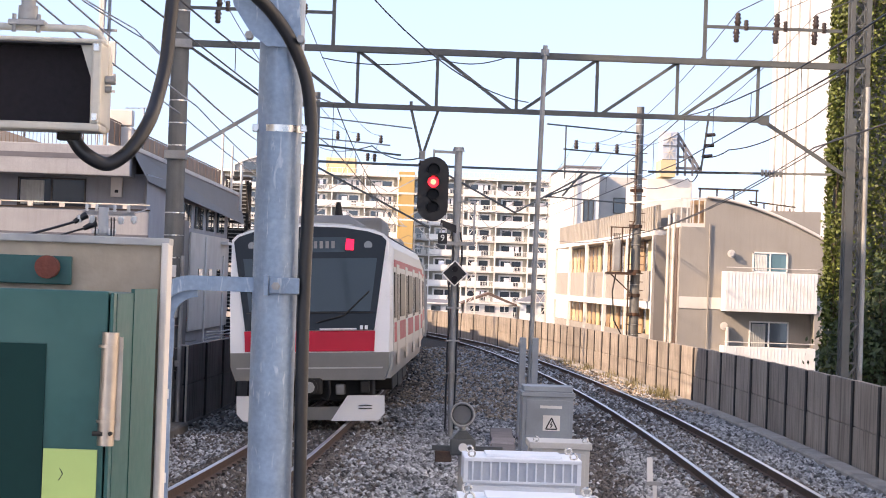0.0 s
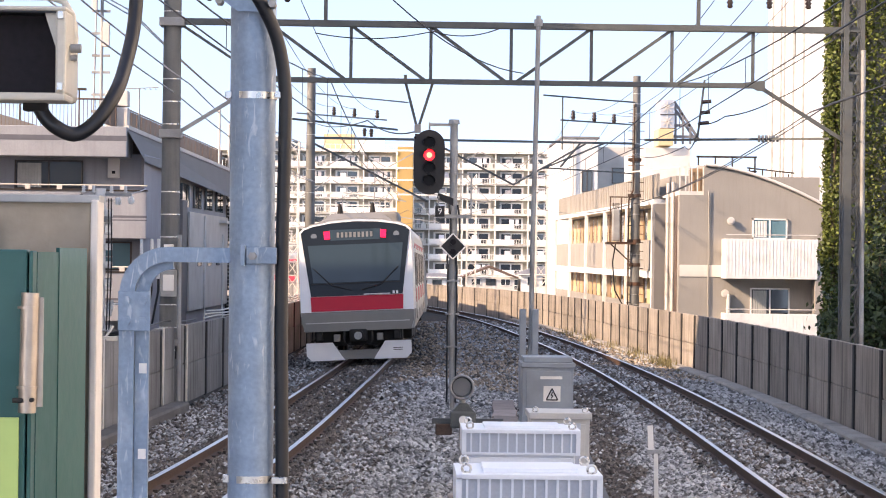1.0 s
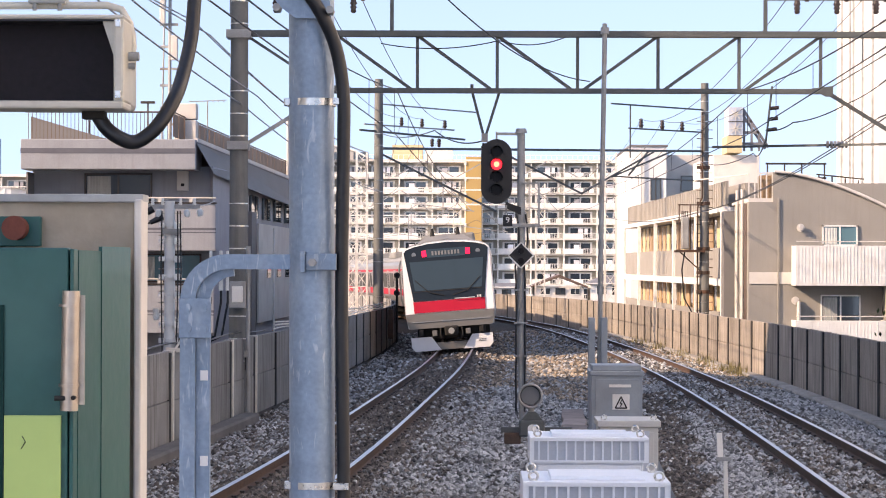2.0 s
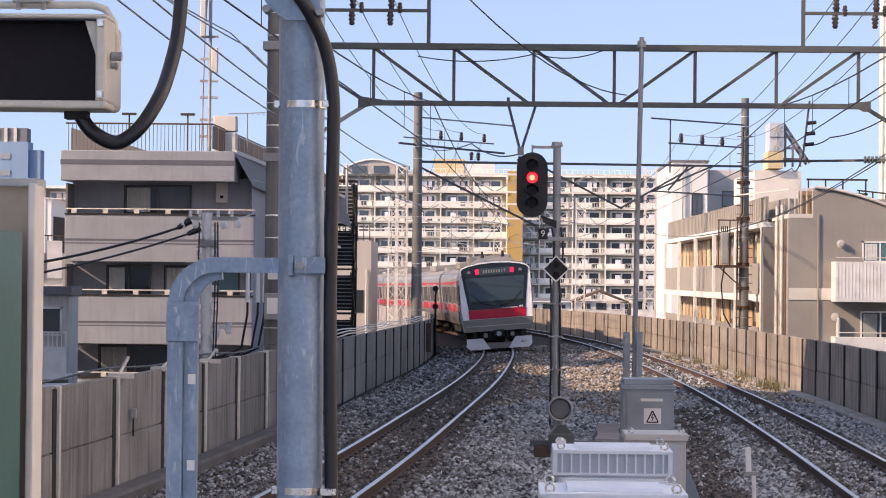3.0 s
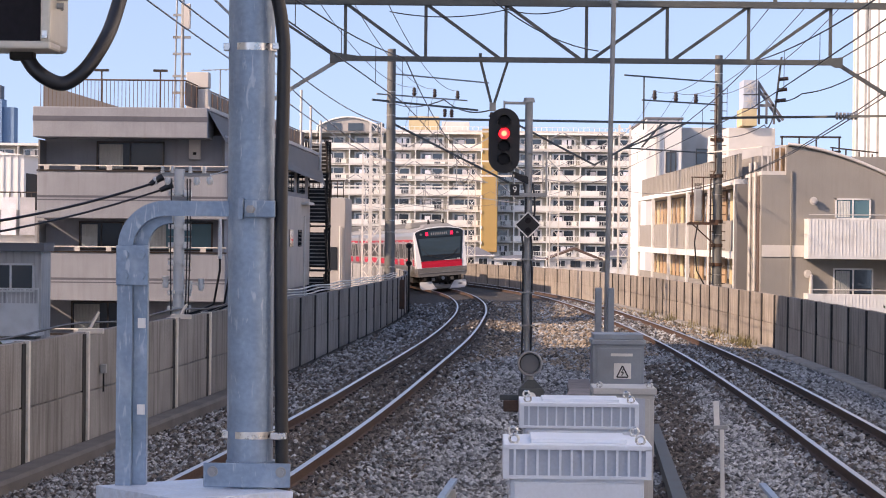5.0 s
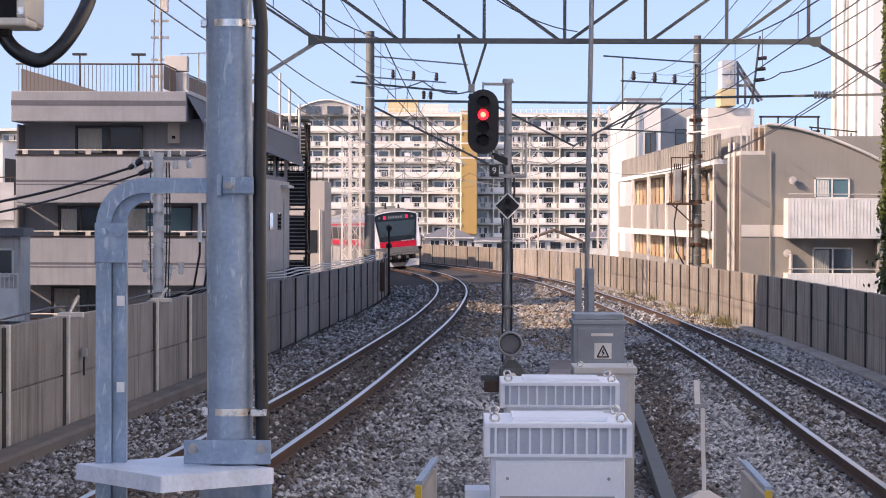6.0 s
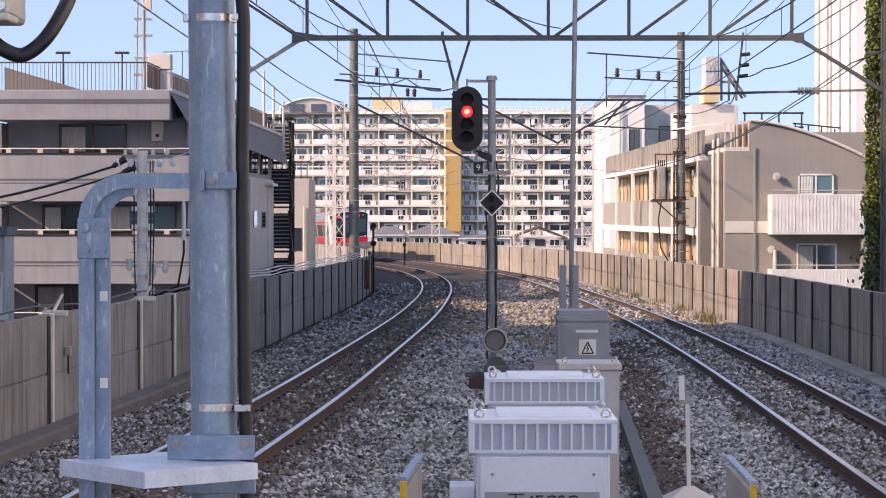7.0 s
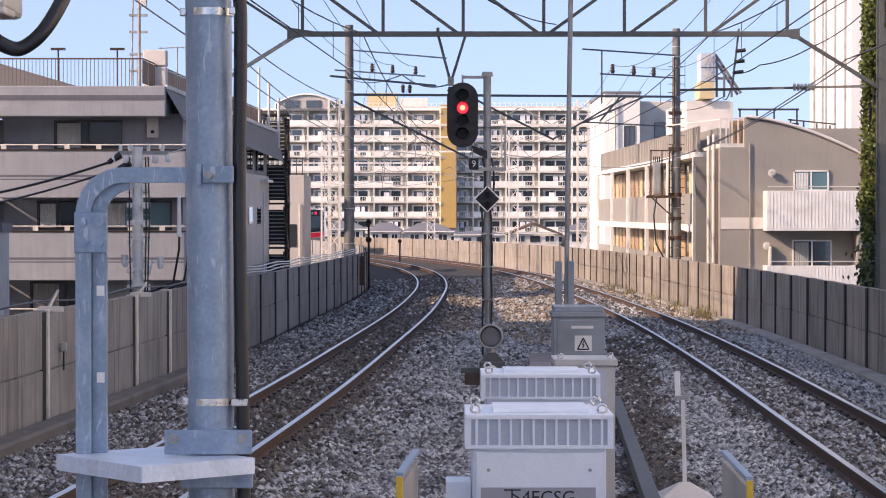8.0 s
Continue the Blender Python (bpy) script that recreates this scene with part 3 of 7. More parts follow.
def train_car(label, cab):
    """A commuter car along +y from its tail end at y = 0; the rail head is z = 0."""
    root = thing("train_car", label, "train car", group="coupled train cars")
    y0 = 0.75 if cab else 0.15
    sec = car_section()
    body = S().prism(sec, y0, CAR - 0.25)
    part("body", body, STAINLESS, root, "ribbed stainless steel body shell")
    roof = S().prism([(1.38, 3.345), (1.16, 3.49), (0.7, 3.59), (0, 3.63), (-0.7, 3.59), (-1.16, 3.49), (-1.38, 3.345)], y0 + 0.02, CAR - 0.27)
    part("roof", roof, TRAIN_ROOF, root, "grey roof")
    ac = S().box(-0.95, 8.2, 3.55, 0.95, 11.8, 3.93, 0.08)
    part("air_conditioner", ac, TRAIN_ROOF, root)
    for ya in (3.9, 15.0):
        part("roof_vent", S().box(-0.6, ya, 3.55, 0.6, ya + 1.6, 3.76, 0.05), TRAIN_ROOF, root)
    if cab:
        part("roof_fairing", S().add([(-1.0, 0.5, 3.48), (1.0, 0.5, 3.48), (1.1, 3.4, 3.45), (-1.1, 3.4, 3.45), (-0.62, 1.5, 3.76), (0.62, 1.5, 3.76), (0.62, 3.2, 3.76), (-0.62, 3.2, 3.76)], [(0, 1, 5, 4), (1, 2, 6, 5), (2, 3, 7, 6), (3, 0, 4, 7), (4, 5, 6, 7)]), TRAIN_ROOF, root, "sloped grey roof fairing")
    for sx in (-1, 1):
        red = S()
        a, b = sorted((sx * 1.462, sx * 1.480))
        red.box(a, y0 + 0.3, 1.42, b, CAR - 0.3, 1.78).box(a, y0 + 0.3, 2.80, b, CAR - 0.3, 2.93)
        part("side_band", red, TRAIN_RED, root, "crimson side band")
        for k in range(4):
            yc = 2.75 + 4.85 * k
            d0, d1 = sorted((sx * 1.462, sx * 1.486))
            door = part("door", S().box(d0, yc - 0.66, 0.98, d1, yc - 0.01, 2.86, 0.01).box(d0, yc + 0.01, 0.98, d1, yc + 0.66, 2.86, 0.01),
                        STAINLESS, root, "double-leaf stainless passenger door")
            w0, w1 = sorted((sx * 1.47, sx * 1.492))
            part("door_window", S().box(w0, yc - 0.55, 1.80, w1, yc - 0.13, 2.68, 0.01).box(w0, yc + 0.13, 1.80, w1, yc + 0.55, 2.68, 0.01), PANE_SIDE, door)
            if k < 3:
                part("side_window", S().box(w0, yc + 1.2, 1.86, w1, yc + 3.65, 2.70, 0.012), PANE_SIDE, root)
        part("side_window", S().box(*sorted((sx * 1.47, sx * 1.492))[:1], 0.98, 1.86, sorted((sx * 1.47, sx * 1.492))[1], 1.75, 2.70, 0.01), PANE_SIDE, root)
    gear = S()
    for a, b, h in ((5.6, 8.2, 0.38), (8.6, 11.0, 0.32), (11.4, 13.8, 0.4)):
        gear.box(-1.25, a, h, 1.25, b, 0.80, 0.03)
    part("underfloor_gear", gear, UNDER, root, "dark underfloor equipment boxes")
    for yb in (3.1, 16.9):
        bog = part("bogie", S().box(-0.95, yb - 1.5, 0.36, -0.78, yb + 1.5, 0.62, 0.03).box(0.78, yb - 1.5, 0.36, 0.95, yb + 1.5, 0.62, 0.03)
                   .box(-0.78, yb - 0.2, 0.38, 0.78, yb + 0.2, 0.66, 0.03), UNDER, root)
        for ya in (yb - 1.05, yb + 1.05):
            w = S().tube([(-0.60, ya, 0.43), (-0.47, ya, 0.43)], 0.43, 24).tube([(0.47, ya, 0.43), (0.60, ya, 0.43)], 0.43, 24)
            w.tube([(-0.5, ya, 0.43), (0.5, ya, 0.43)], 0.08, 10)
            part("wheelset", w, UNDER, bog)
    if not cab:
        part("gangway", S().box(-0.55, -0.35, 0.9, 0.55, y0 + 0.02, 3.05, 0.04), UNDER, root, "black corrugated gangway")
        return root

    # cab end: raked mask with a dark visor, red band, bumper and skirts
    def rake(z):
        return 0.0 if z < 1.3 else (z - 1.3) / 2.25 * 0.42

    def face(outline, inset, thick, smooth=False):
        n = len(outline)
        v = [(x, rake(z) + inset, z) for x, z in outline] + [(x, rake(z) + inset + thick, z) for x, z in outline]
        f = [tuple(range(n))] + [(i, i + n, (i + 1) % n + n, (i + 1) % n) for i in range(n)] + [tuple(range(2 * n - 1, n - 1, -1))]
        return S().add(v, f)

    arc = [(1.39, 3.28), (1.30, 3.37), (1.05, 3.45), (0.6, 3.52), (0, 3.55)]
    top = arc + [(-x, z) for x, z in arc[-2::-1]]
    # mask shell that joins the face to the body
    ring_a = [(1.415, 1.27), (1.43, 2.2)] + [(x * 1.012, z + 0.015) for x, z in top] + [(-1.43, 2.2), (-1.415, 1.27)]
    ring_b = [(1.475, 1.27), (1.475, 2.2), (1.475, 3.1), (1.38, 3.32), (1.15, 3.46), (0.7, 3.56), (0, 3.60), (-0.7, 3.56), (-1.15, 3.46), (-1.38, 3.32), (-1.475, 3.1),
              (-1.475, 2.2), (-1.475, 1.27)]
    n = len(ring_a)
    mv = [(x, rake(z), z) for x, z in ring_a] + [(x, 0.95, z) for x, z in ring_b]
    mf = [(i, i + 1, i + 1 + n, i + n) for i in range(n - 1)] + [tuple(range(n))]
    part("front_mask", S().add(mv, mf), TRAIN_WHITE, root, "white painted cab mask")
    part("visor", face([(1.15, 1.665)] + [(x * 0.985, z - 0.02) for x, z in top] + [(-1.15, 1.665)], -0.022, 0.02), TRAIN_DARK, root, "glossy black visor panel")
    part("windscreen", face([(1.08, 2.0), (1.20, 2.95), (-1.20, 2.95), (-1.08, 2.0)], -0.032, 0.012), PANE_TRAIN, root, "large tinted windscreen")
    part("front_band", face([(1.15, 1.29), (1.165, 1.655), (-1.165, 1.655), (-1.15, 1.29)], -0.024, 0.02), TRAIN_RED, root, "crimson front band")
    part("destination_display", face([(0.62, 3.06), (0.66, 3.33), (-0.66, 3.33), (-0.62, 3.06)], -0.030, 0.012), PANE_TRAIN, root)
    for sx in (-1, 1):
        part("tail_lamp", face([(sx * (0.63), 3.10), (sx * 0.645, 3.30), (sx * 0.79, 3.29), (sx * 0.775, 3.09)], -0.040, 0.02), TAIL_RED, root, "lit red tail lamp")
        hl = S().tube([(sx * 1.04, rake(3.18) - 0.03, 3.18), (sx * 1.04, rake(3.18) + 0.02, 3.18)], 0.075, 16)
        part("headlight", hl, LENS_GREY, root, "round unlit headlight")
        wip = S().tube([(sx * 0.12, rake(1.80) - 0.05, 1.80), (sx * 0.62, rake(1.95) - 0.06, 1.93)], 0.014, 6)
        wip.tube([(sx * 0.62, rake(1.95) - 0.06, 1.93), (sx * 1.06, rake(2.35) - 0.05, 2.36)], 0.012, 6)
        part("wiper", wip, UNDER, root)
        sk = S().prism([(sx * 1.32, 0.50), (sx * 0.66, 0.50), (sx * 0.36, 0.05), (sx * 1.20, 0.05), (sx * 1.32, 0.18)], 0.10, 0.16)
        part("snow_skirt", sk, TRAIN_WHITE, root, "white obstacle deflector skirt")
        part("antenna", S().tube([(sx * 0.42, 1.9, 3.7), (sx * 0.42, 1.9, 4.02)], [0.09, 0.04], 8), UNDER, root)
    part("plough_plate", S().box(-0.60, 0.17, 0.06, 0.60, 0.23, 0.30, 0.01), TRAIN_GREY, root)
    part("skirt_slot", S().box(0.86, 0.085, 0.31, 1.10, 0.099, 0.325).box(0.86, 0.085, 0.26, 1.10, 0.099, 0.275), UNDER, root)
    part("band_line", S().box(0.18, -0.03, 1.675, 0.84, -0.02, 1.70), TRAIN_WHITE, root)
    bump = S().prism([(1.41, 1.27), (1.41, 1.02), (1.33, 0.78), (-1.33, 0.78), (-1.41, 1.02), (-1.41, 1.27)], -0.02, 0.95)
    part("bumper", bump, TRAIN_GREY, root, "grey lower bumper panel")
    part("bumper_line", S().box(-1.30, -0.045, 0.985, 1.30, -0.018, 1.01), STAINLESS, root)
    cp = S().box(-0.22, -0.12, 0.52, 0.22, 0.4, 0.82, 0.04).tube([(0, -0.2, 0.66), (0, -0.1, 0.66)], 0.15, 14)
    part("coupler", cp, UNDER, root, "dark tight-lock coupler")
    for k in range(9):
        part("display_bar", face([(-0.46 + k * 0.105, 3.13), (-0.46 + k * 0.105, 3.26), (-0.40 + k * 0.105, 3.26), (-0.40 + k * 0.105, 3.13)], -0.036, 0.004), TRAIN_GREY, root)
    part("screen_line", face([(1.13, 1.965), (1.135, 1.985), (-1.135, 1.985), (-1.13, 1.965)], -0.036, 0.01), UNDER, root)
    part("coupler_ring", S().tube([(0, -0.225, 0.66), (0, -0.20, 0.66)], 0.10, 14), GALV_DULL, root)
    for sx in (-1, 1):
        part("brake_hose", S().tube([(sx * 0.34, 0.0, 0.76), (sx * 0.36, -0.08, 0.55), (sx * 0.30, -0.06, 0.42), (sx * 0.20, 0.02, 0.46)], 0.025, 8), UNDER, root)
        part("buffer_box", S().box(*sorted((sx * 0.46, sx * 0.62))[:1], -0.04, 0.52, sorted((sx * 0.46, sx * 0.62))[1], 0.3, 0.70, 0.02), TRAIN_GREY, root)
        part("step_iron", S().box(*sorted((sx * 0.90, sx * 1.05))[:1], 0.0, 0.55, sorted((sx * 0.90, sx * 1.05))[1], 0.3, 0.76, 0.02), UNDER, root)
    part("under_cab", S().box(-1.1, 0.3, 0.40, 1.1, 1.4, 0.80, 0.03), UNDER, root)
    # plain shape where the operator's mark stands
    part("operator_mark", S().box(0.90, -0.034, 1.675, 0.955, -0.022, 1.75).box(0.985, -0.034, 1.675, 1.04, -0.022, 1.75), TRAIN_WHITE, root)
    return root


cars = [train_car("departing commuter car with black windscreen, crimson band and lit tail lamps", True)]
second = train_car("stainless commuter car with crimson side bands", False)
cars += [second] + [copy_thing(second, Matrix()) for _ in range(5)]


def build_line():
    ys = np.arange(-40, 340, 0.5)
    p = np.array([[track_left(y), y, grade(y)] for y in ys])
    s = np.r_[0, np.cumsum(np.linalg.norm(np.diff(p, axis=0), axis=1))]
    return s, p


LINE_S, LINE_P = build_line()
TAIL_Y = [(0, 42.3), (0.5, 51.0), (1, 59.8), (1.5, 68.3), (2, 77.0), (2.5, 86.6), (3, 96.4), (3.5, 106.4), (4, 116.5), (4.5, 126.6), (5, 135.2), (5.5, 143.4), (6, 151.5),
          (6.5, 161.5), (7, 171.0), (7.5, 180.0), (8, 190.0)]


def on_line(s):
    return Vector([float(np.interp(s, LINE_S, LINE_P[:, k])) for k in range(3)])


def motions():
    """The train leaves along the left-hand track; each car rides on its two bogies."""
    for i, car in enumerate(cars):
        rows = []
        for t, y in TAIL_Y:
            s = float(np.interp(y, LINE_P[:, 1], LINE_S)) + i * CAR
            a, b = on_line(s + 3.1), on_line(s + 16.9)
            d = (b - a).normalized()
            rz = math.degrees(math.atan2(-d.x, d.y))
            rx = math.degrees(math.asin(d.z))
            o = a - d * 3.1
            c = cant(y + i * CAR)
            view_shift = float(np.interp(y + i * CAR, (42, 50, 60, 70, 90, 116, 130), (-0.06, -0.14, -0.17, -0.10, 0.0, 0.12, 0.06)))   # sideways shift fitted so that the car lines up in the camera's view
            rows.append((t, pose(o.x + view_shift + 0.5675 * (1 - math.cos(c)), o.y, o.z - 0.5675 * math.sin(c), rx, -math.degrees(c), rz)))
        walk(car, rows)


# ---- platform end: pole, arm, cable, monitor, emergency box ----
def platform_pole():
    root = thing("steel_pole", "galvanised steel pole with scratched zinc coat at the platform end", "pole")
    a, b = Vector((-0.523, 5.60, -0.1)), Vector((-0.543, 5.60, 3.9))
    part("shaft", S().tube([a, a.lerp(b, 0.3), a.lerp(b, 0.6), b], 0.0545, 40), GALV, root, "scratched galvanised tube")
    for z in (2.96, 2.045):
        x = -0.533 - (z - 2.5) * 0.005
        band = S().tube([(x, 5.60, z - 0.0085), (x, 5.60, z + 0.0085)], 0.0562, 40)
        band.box(x + 0.050, 5.540, z - 0.008, x + 0.088, 5.552, z + 0.008, 0.002).box(x - 0.068, 5.575, z - 0.009, x - 0.053, 5.60, z + 0.009, 0.002)
        part("hose_band", band, STEEL_BAND, root, "bright stainless hose band")
    gus = S().prism([(-0.668, 3.30), (-0.50, 3.30), (-0.488, 3.155), (-0.572, 3.155), (-0.612, 3.185), (-0.655, 3.25)], 5.525, 5.537)
    part("gusset", gus, GALV, root, "galvanised gusset plate")
    for x, z in ((-0.615, 3.178), (-0.49, 3.172)):
        part("bolt", S().tube([(x, 5.49, z), (x, 5.545, z)], 0.010, 6), GALV_DULL, root)
    fl = S().box(-0.636, 5.533, 1.925, -0.432, 5.540, 1.982, 0.002).tube([(-0.530, 5.60, 1.925), (-0.530, 5.60, 1.983)], 0.0605, 40)
    part("flange_plate", fl, GALV, root, "clamped galvanised flange")
    for x in (-0.614, -0.454):
        part("bolt", S().tube([(x, 5.518, 1.962), (x, 5.545, 1.962)], 0.008, 6).tube([(x, 5.528, 1.962), (x, 5.533, 1.962)], 0.0125, 16), GALV_DULL, root)
    c, u, v = Vector((-0.66, 5.30)), Vector((-0.233, 0.275)), Vector((0.236, 0.20))
    q = [c, c + u, c + u + v, c + v]
    sh = S().prism([(p.x, p.y) for p in q], 1.912, 1.921, "z")
    for i in range(4):
        p, w = q[i], q[(i + 1) % 4]
        part("shelf_rim", S().bar((p.x, p.y, 1.902), (w.x, w.y, 1.902), 0.004, 0.036), GALV_LIGHT, root)
    part("shelf", sh, GALV_LIGHT, root, "galvanised tray shelf")
    part("under_bracket", S().box(-0.60, 5.535, 1.845, -0.430, 5.545, 1.892, 0.003).tube([(-0.45, 5.52, 1.866), (-0.45, 5.54, 1.866)], 0.009, 6), GALV, root)
    return root


def bent_arm():
    root = thing("bent_conduit_arm", "grey painted bent steel arm bolted to the platform pole", "bracket arm")

    def bend(x_leg, z_top, r):
        pts = [(-0.475, z_top), (x_leg + r, z_top)]
        pts += [(x_leg + r - r * math.sin(a), z_top - r + r * math.cos(a)) for a in [math.pi / 2 * k / 10 for k in range(1, 11)]]
        return pts + [(x_leg, 0.9)]

    out = bend(-0.832, 2.578, 0.095)
    s = S()
    n = len(out)
    half = 0.018
    vv = []
    for i, (x, z) in enumerate(out):
        x0, z0 = out[max(i - 1, 0)]
        x1, z1 = out[min(i + 1, n - 1)]
        d = Vector((x1 - x0, 0, z1 - z0)).normalized()
        nrm = Vector((-d.z, 0, d.x))
        for a, b in ((-half, -0.02), (half, -0.02), (half, 0.02), (-half, 0.02)):
            vv.append(Vector((x, 5.60 + b, z)) + nrm * a)
    s.add(vv, [(i * 4 + j, i * 4 + (j + 1) % 4, (i + 1) * 4 + (j + 1) % 4, (i + 1) * 4 + j) for i in range(n - 1) for j in range(4)] + [(0, 1, 2, 3)])
    part("bent_tube", s, GALV, root)
    inner = [(-0.795 + 0.07, 2.557)] + [(-0.795 + 0.07 - 0.07 * math.sin(a), 2.487 + 0.07 * math.cos(a)) for a in [math.pi / 2 * k / 8 for k in range(1, 9)]] + [(-0.795, 0.9)]
    s2, vv, n = S(), [], len(inner)
    for i, (x, z) in enumerate(inner):
        x0, z0 = inner[max(i - 1, 0)]
        x1, z1 = inner[min(i + 1, n - 1)]
        d = Vector((x1 - x0, 0, z1 - z0)).normalized()
        nrm = Vector((-d.z, 0, d.x))
        for a, b in ((-0.018, -0.026), (0.014, -0.026), (0.014, 0.0), (-0.018, 0.0)):
            vv.append(Vector((x, 5.63 + b, z)) + nrm * a)
    s2.add(vv, [(i * 4 + j, i * 4 + (j + 1) % 4, (i + 1) * 4 + (j + 1) % 4, (i + 1) * 4 + j) for i in range(n - 1) for j in range(4)] + [(0, 1, 2, 3)])
    part("inner_channel", s2, GALV, root)
    for x in (-0.832, -0.793):
        for z in (2.468, 2.418):
            part("bolt", S().tube([(x, 5.565, z), (x, 5.60, z)], 0.011, 6).tube([(x, 5.574, z), (x, 5.581, z)], 0.016, 14), GALV, root)
    part("splice_plate", S().box(-0.852, 5.572, 2.395, -0.775, 5.579, 2.49, 0.002), GALV, root)
    for z in (2.10, 2.305):
        part("sticker", S().box(-0.803, 5.599, z - 0.012, -0.785, 5.603, z + 0.012), WHITE, root, "small white sticker")
    part("pole_clamp", S().box(-0.548, 5.535, 2.558, -0.474, 5.552, 2.598, 0.003).box(-0.56, 5.52, 2.553, -0.548, 5.55, 2.603, 0.002), GALV, root)
    part("clamp_bolt", S().tube([(-0.53, 5.50, 2.577), (-0.53, 5.54, 2.577)], 0.010, 6), GALV_DULL, root)
    return root


def black_cable():
    up = [(-0.452, 5.575, 1.45), (-0.455, 5.575, 1.93), (-0.463, 5.57, 2.5), (-0.459, 5.555, 2.85), (-0.460, 5.55, 2.98), (-0.477, 5.54, 3.085), (-0.513, 5.52, 3.168),
          (-0.556, 5.50, 3.228), (-0.606, 5.46, 3.272), (-0.66, 5.40, 3.295), (-0.715, 5.34, 3.298), (-0.757, 5.30, 3.285), (-0.775, 5.27, 3.245), (-0.779, 5.24, 3.17),
          (-0.782, 5.20, 3.075), (-0.792, 5.12, 2.982), (-0.802, 5.06, 2.930), (-0.828, 5.03, 2.878), (-0.856, 5.02, 2.848), (-0.884, 5.01, 2.834), (-0.916, 5.0, 2.845),
          (-0.944, 5.0, 2.868), (-0.966, 5.0, 2.905)]
    pts = []
    vs = [Vector(p) for p in up]
    for i in range(len(vs) - 1):
        p0, p1, p2, p3 = vs[max(i - 1, 0)], vs[i], vs[i + 1], vs[min(i + 2, len(vs) - 1)]
        for k in range(5):
            t = k / 5
            pts.append(0.5 * ((2 * p1) + (p2 - p0) * t + (2 * p0 - 5 * p1 + 4 * p2 - p3) * t**2 + (3 * p1 - p0 - 3 * p2 + p3) * t**3))
    pts.append(vs[-1])
    return thing("monitor_cable", "thick black cable looped from the platform pole to the monitor", "cable", shape=S().tube(pts, 0.0158, 16), mat=RUBBER)


def monitor():
    """A hooded platform monitor hung from a roof pipe."""
    root = thing("platform_monitor", "cream hooded platform monitor with a dark screen", "monitor")
    x0, x1, z0, z1 = -1.36, -0.853, 2.905, 3.104
    fr = S()
    for a in ((x0, 4.90, z0, x1, 5.02, z0 + 0.017), (x0, 4.90, z1 - 0.010, x1, 5.02, z1), (x1 - 0.022, 4.90, z0 + 0.015, x1, 5.02, z1 - 0.008), (x0, 4.90, z0, x0 + 0.02, 5.02, z1)):
        fr.box(*a, 0.005)
    part("hood", fr, HOUSING, root, "cream painted hood")
    part("housing", S().box(x0 + 0.004, 5.00, z0 + 0.008, x1 - 0.008, 5.16, z1 - 0.006, 0.012), HOUSING, root)
    part("screen", S().box(x0 + 0.01, 4.985, z0 + 0.012, x1 - 0.015, 4.998, z1 - 0.010), LOUVRE, root, "dark louvred screen filter")
    part("hood_lining", S().box(x0 + 0.02, 4.905, z1 - 0.0135, x1 - 0.02, 4.995, z1 - 0.0105), SCREEN, root)
    cheek = S().prism([(x1 - 0.048, z1 - 0.012), (x1 - 0.018, z1 - 0.012), (x1 - 0.018, z0 + 0.018), (x1 - 0.023, z0 + 0.018), (x1 - 0.024, 3.02)], 4.915, 4.925)
    part("cheek_plate", cheek, HOUSING, root, "cream cut-away side cheek")
    for x, z in ((x1 - 0.012, 3.085), (x1 - 0.012, 2.935)):
        part("latch", S().box(x - 0.006, 4.893, z - 0.008, x + 0.006, 4.901, z + 0.008, 0.001), STEEL_BAND, root)
    part("hinge", S().tube([(x1 + 0.002, 4.96, 3.02), (x1 + 0.024, 4.96, 3.02)], 0.010, 10).tube([(x1 + 0.002, 4.96, 3.0), (x1 + 0.016, 4.96, 3.0)], 0.007, 8), GALV_DULL, root)
    yoke = S().tube([(-1.36, 5.05, 3.137), (-0.91, 5.05, 3.139), (-0.88, 5.05, 3.13), (-0.862, 5.05, 3.10), (-0.855, 5.05, 3.05), (-0.855, 5.02, 3.0)], 0.0085, 10)
    part("yoke", yoke, HOUSING, root, "cream bent yoke bar")
    part("hanger", S().tube([(-1.038, 5.05, 3.15), (-1.038, 5.05, 3.6)], 0.016, 16).tube([(-1.038, 5.05, 3.155), (-1.038, 5.05, 3.185)], 0.022, 16), GALV_DULL, root)
    part("hanger_plate", S().box(-1.078, 5.02, 3.141, -0.998, 5.08, 3.153, 0.002), GALV_DULL, root)
    for x in (-1.065, -1.011):
        part("bolt", S().tube([(x, 5.03, 3.125), (x, 5.03, 3.165)], 0.005, 6), GALV_DULL, root)
    part("gland", S().box(-0.955, 4.98, 2.888, -0.905, 5.02, 2.907, 0.003), UNDER, root)
    root.location = (-0.036, 0, -0.006)
    return root


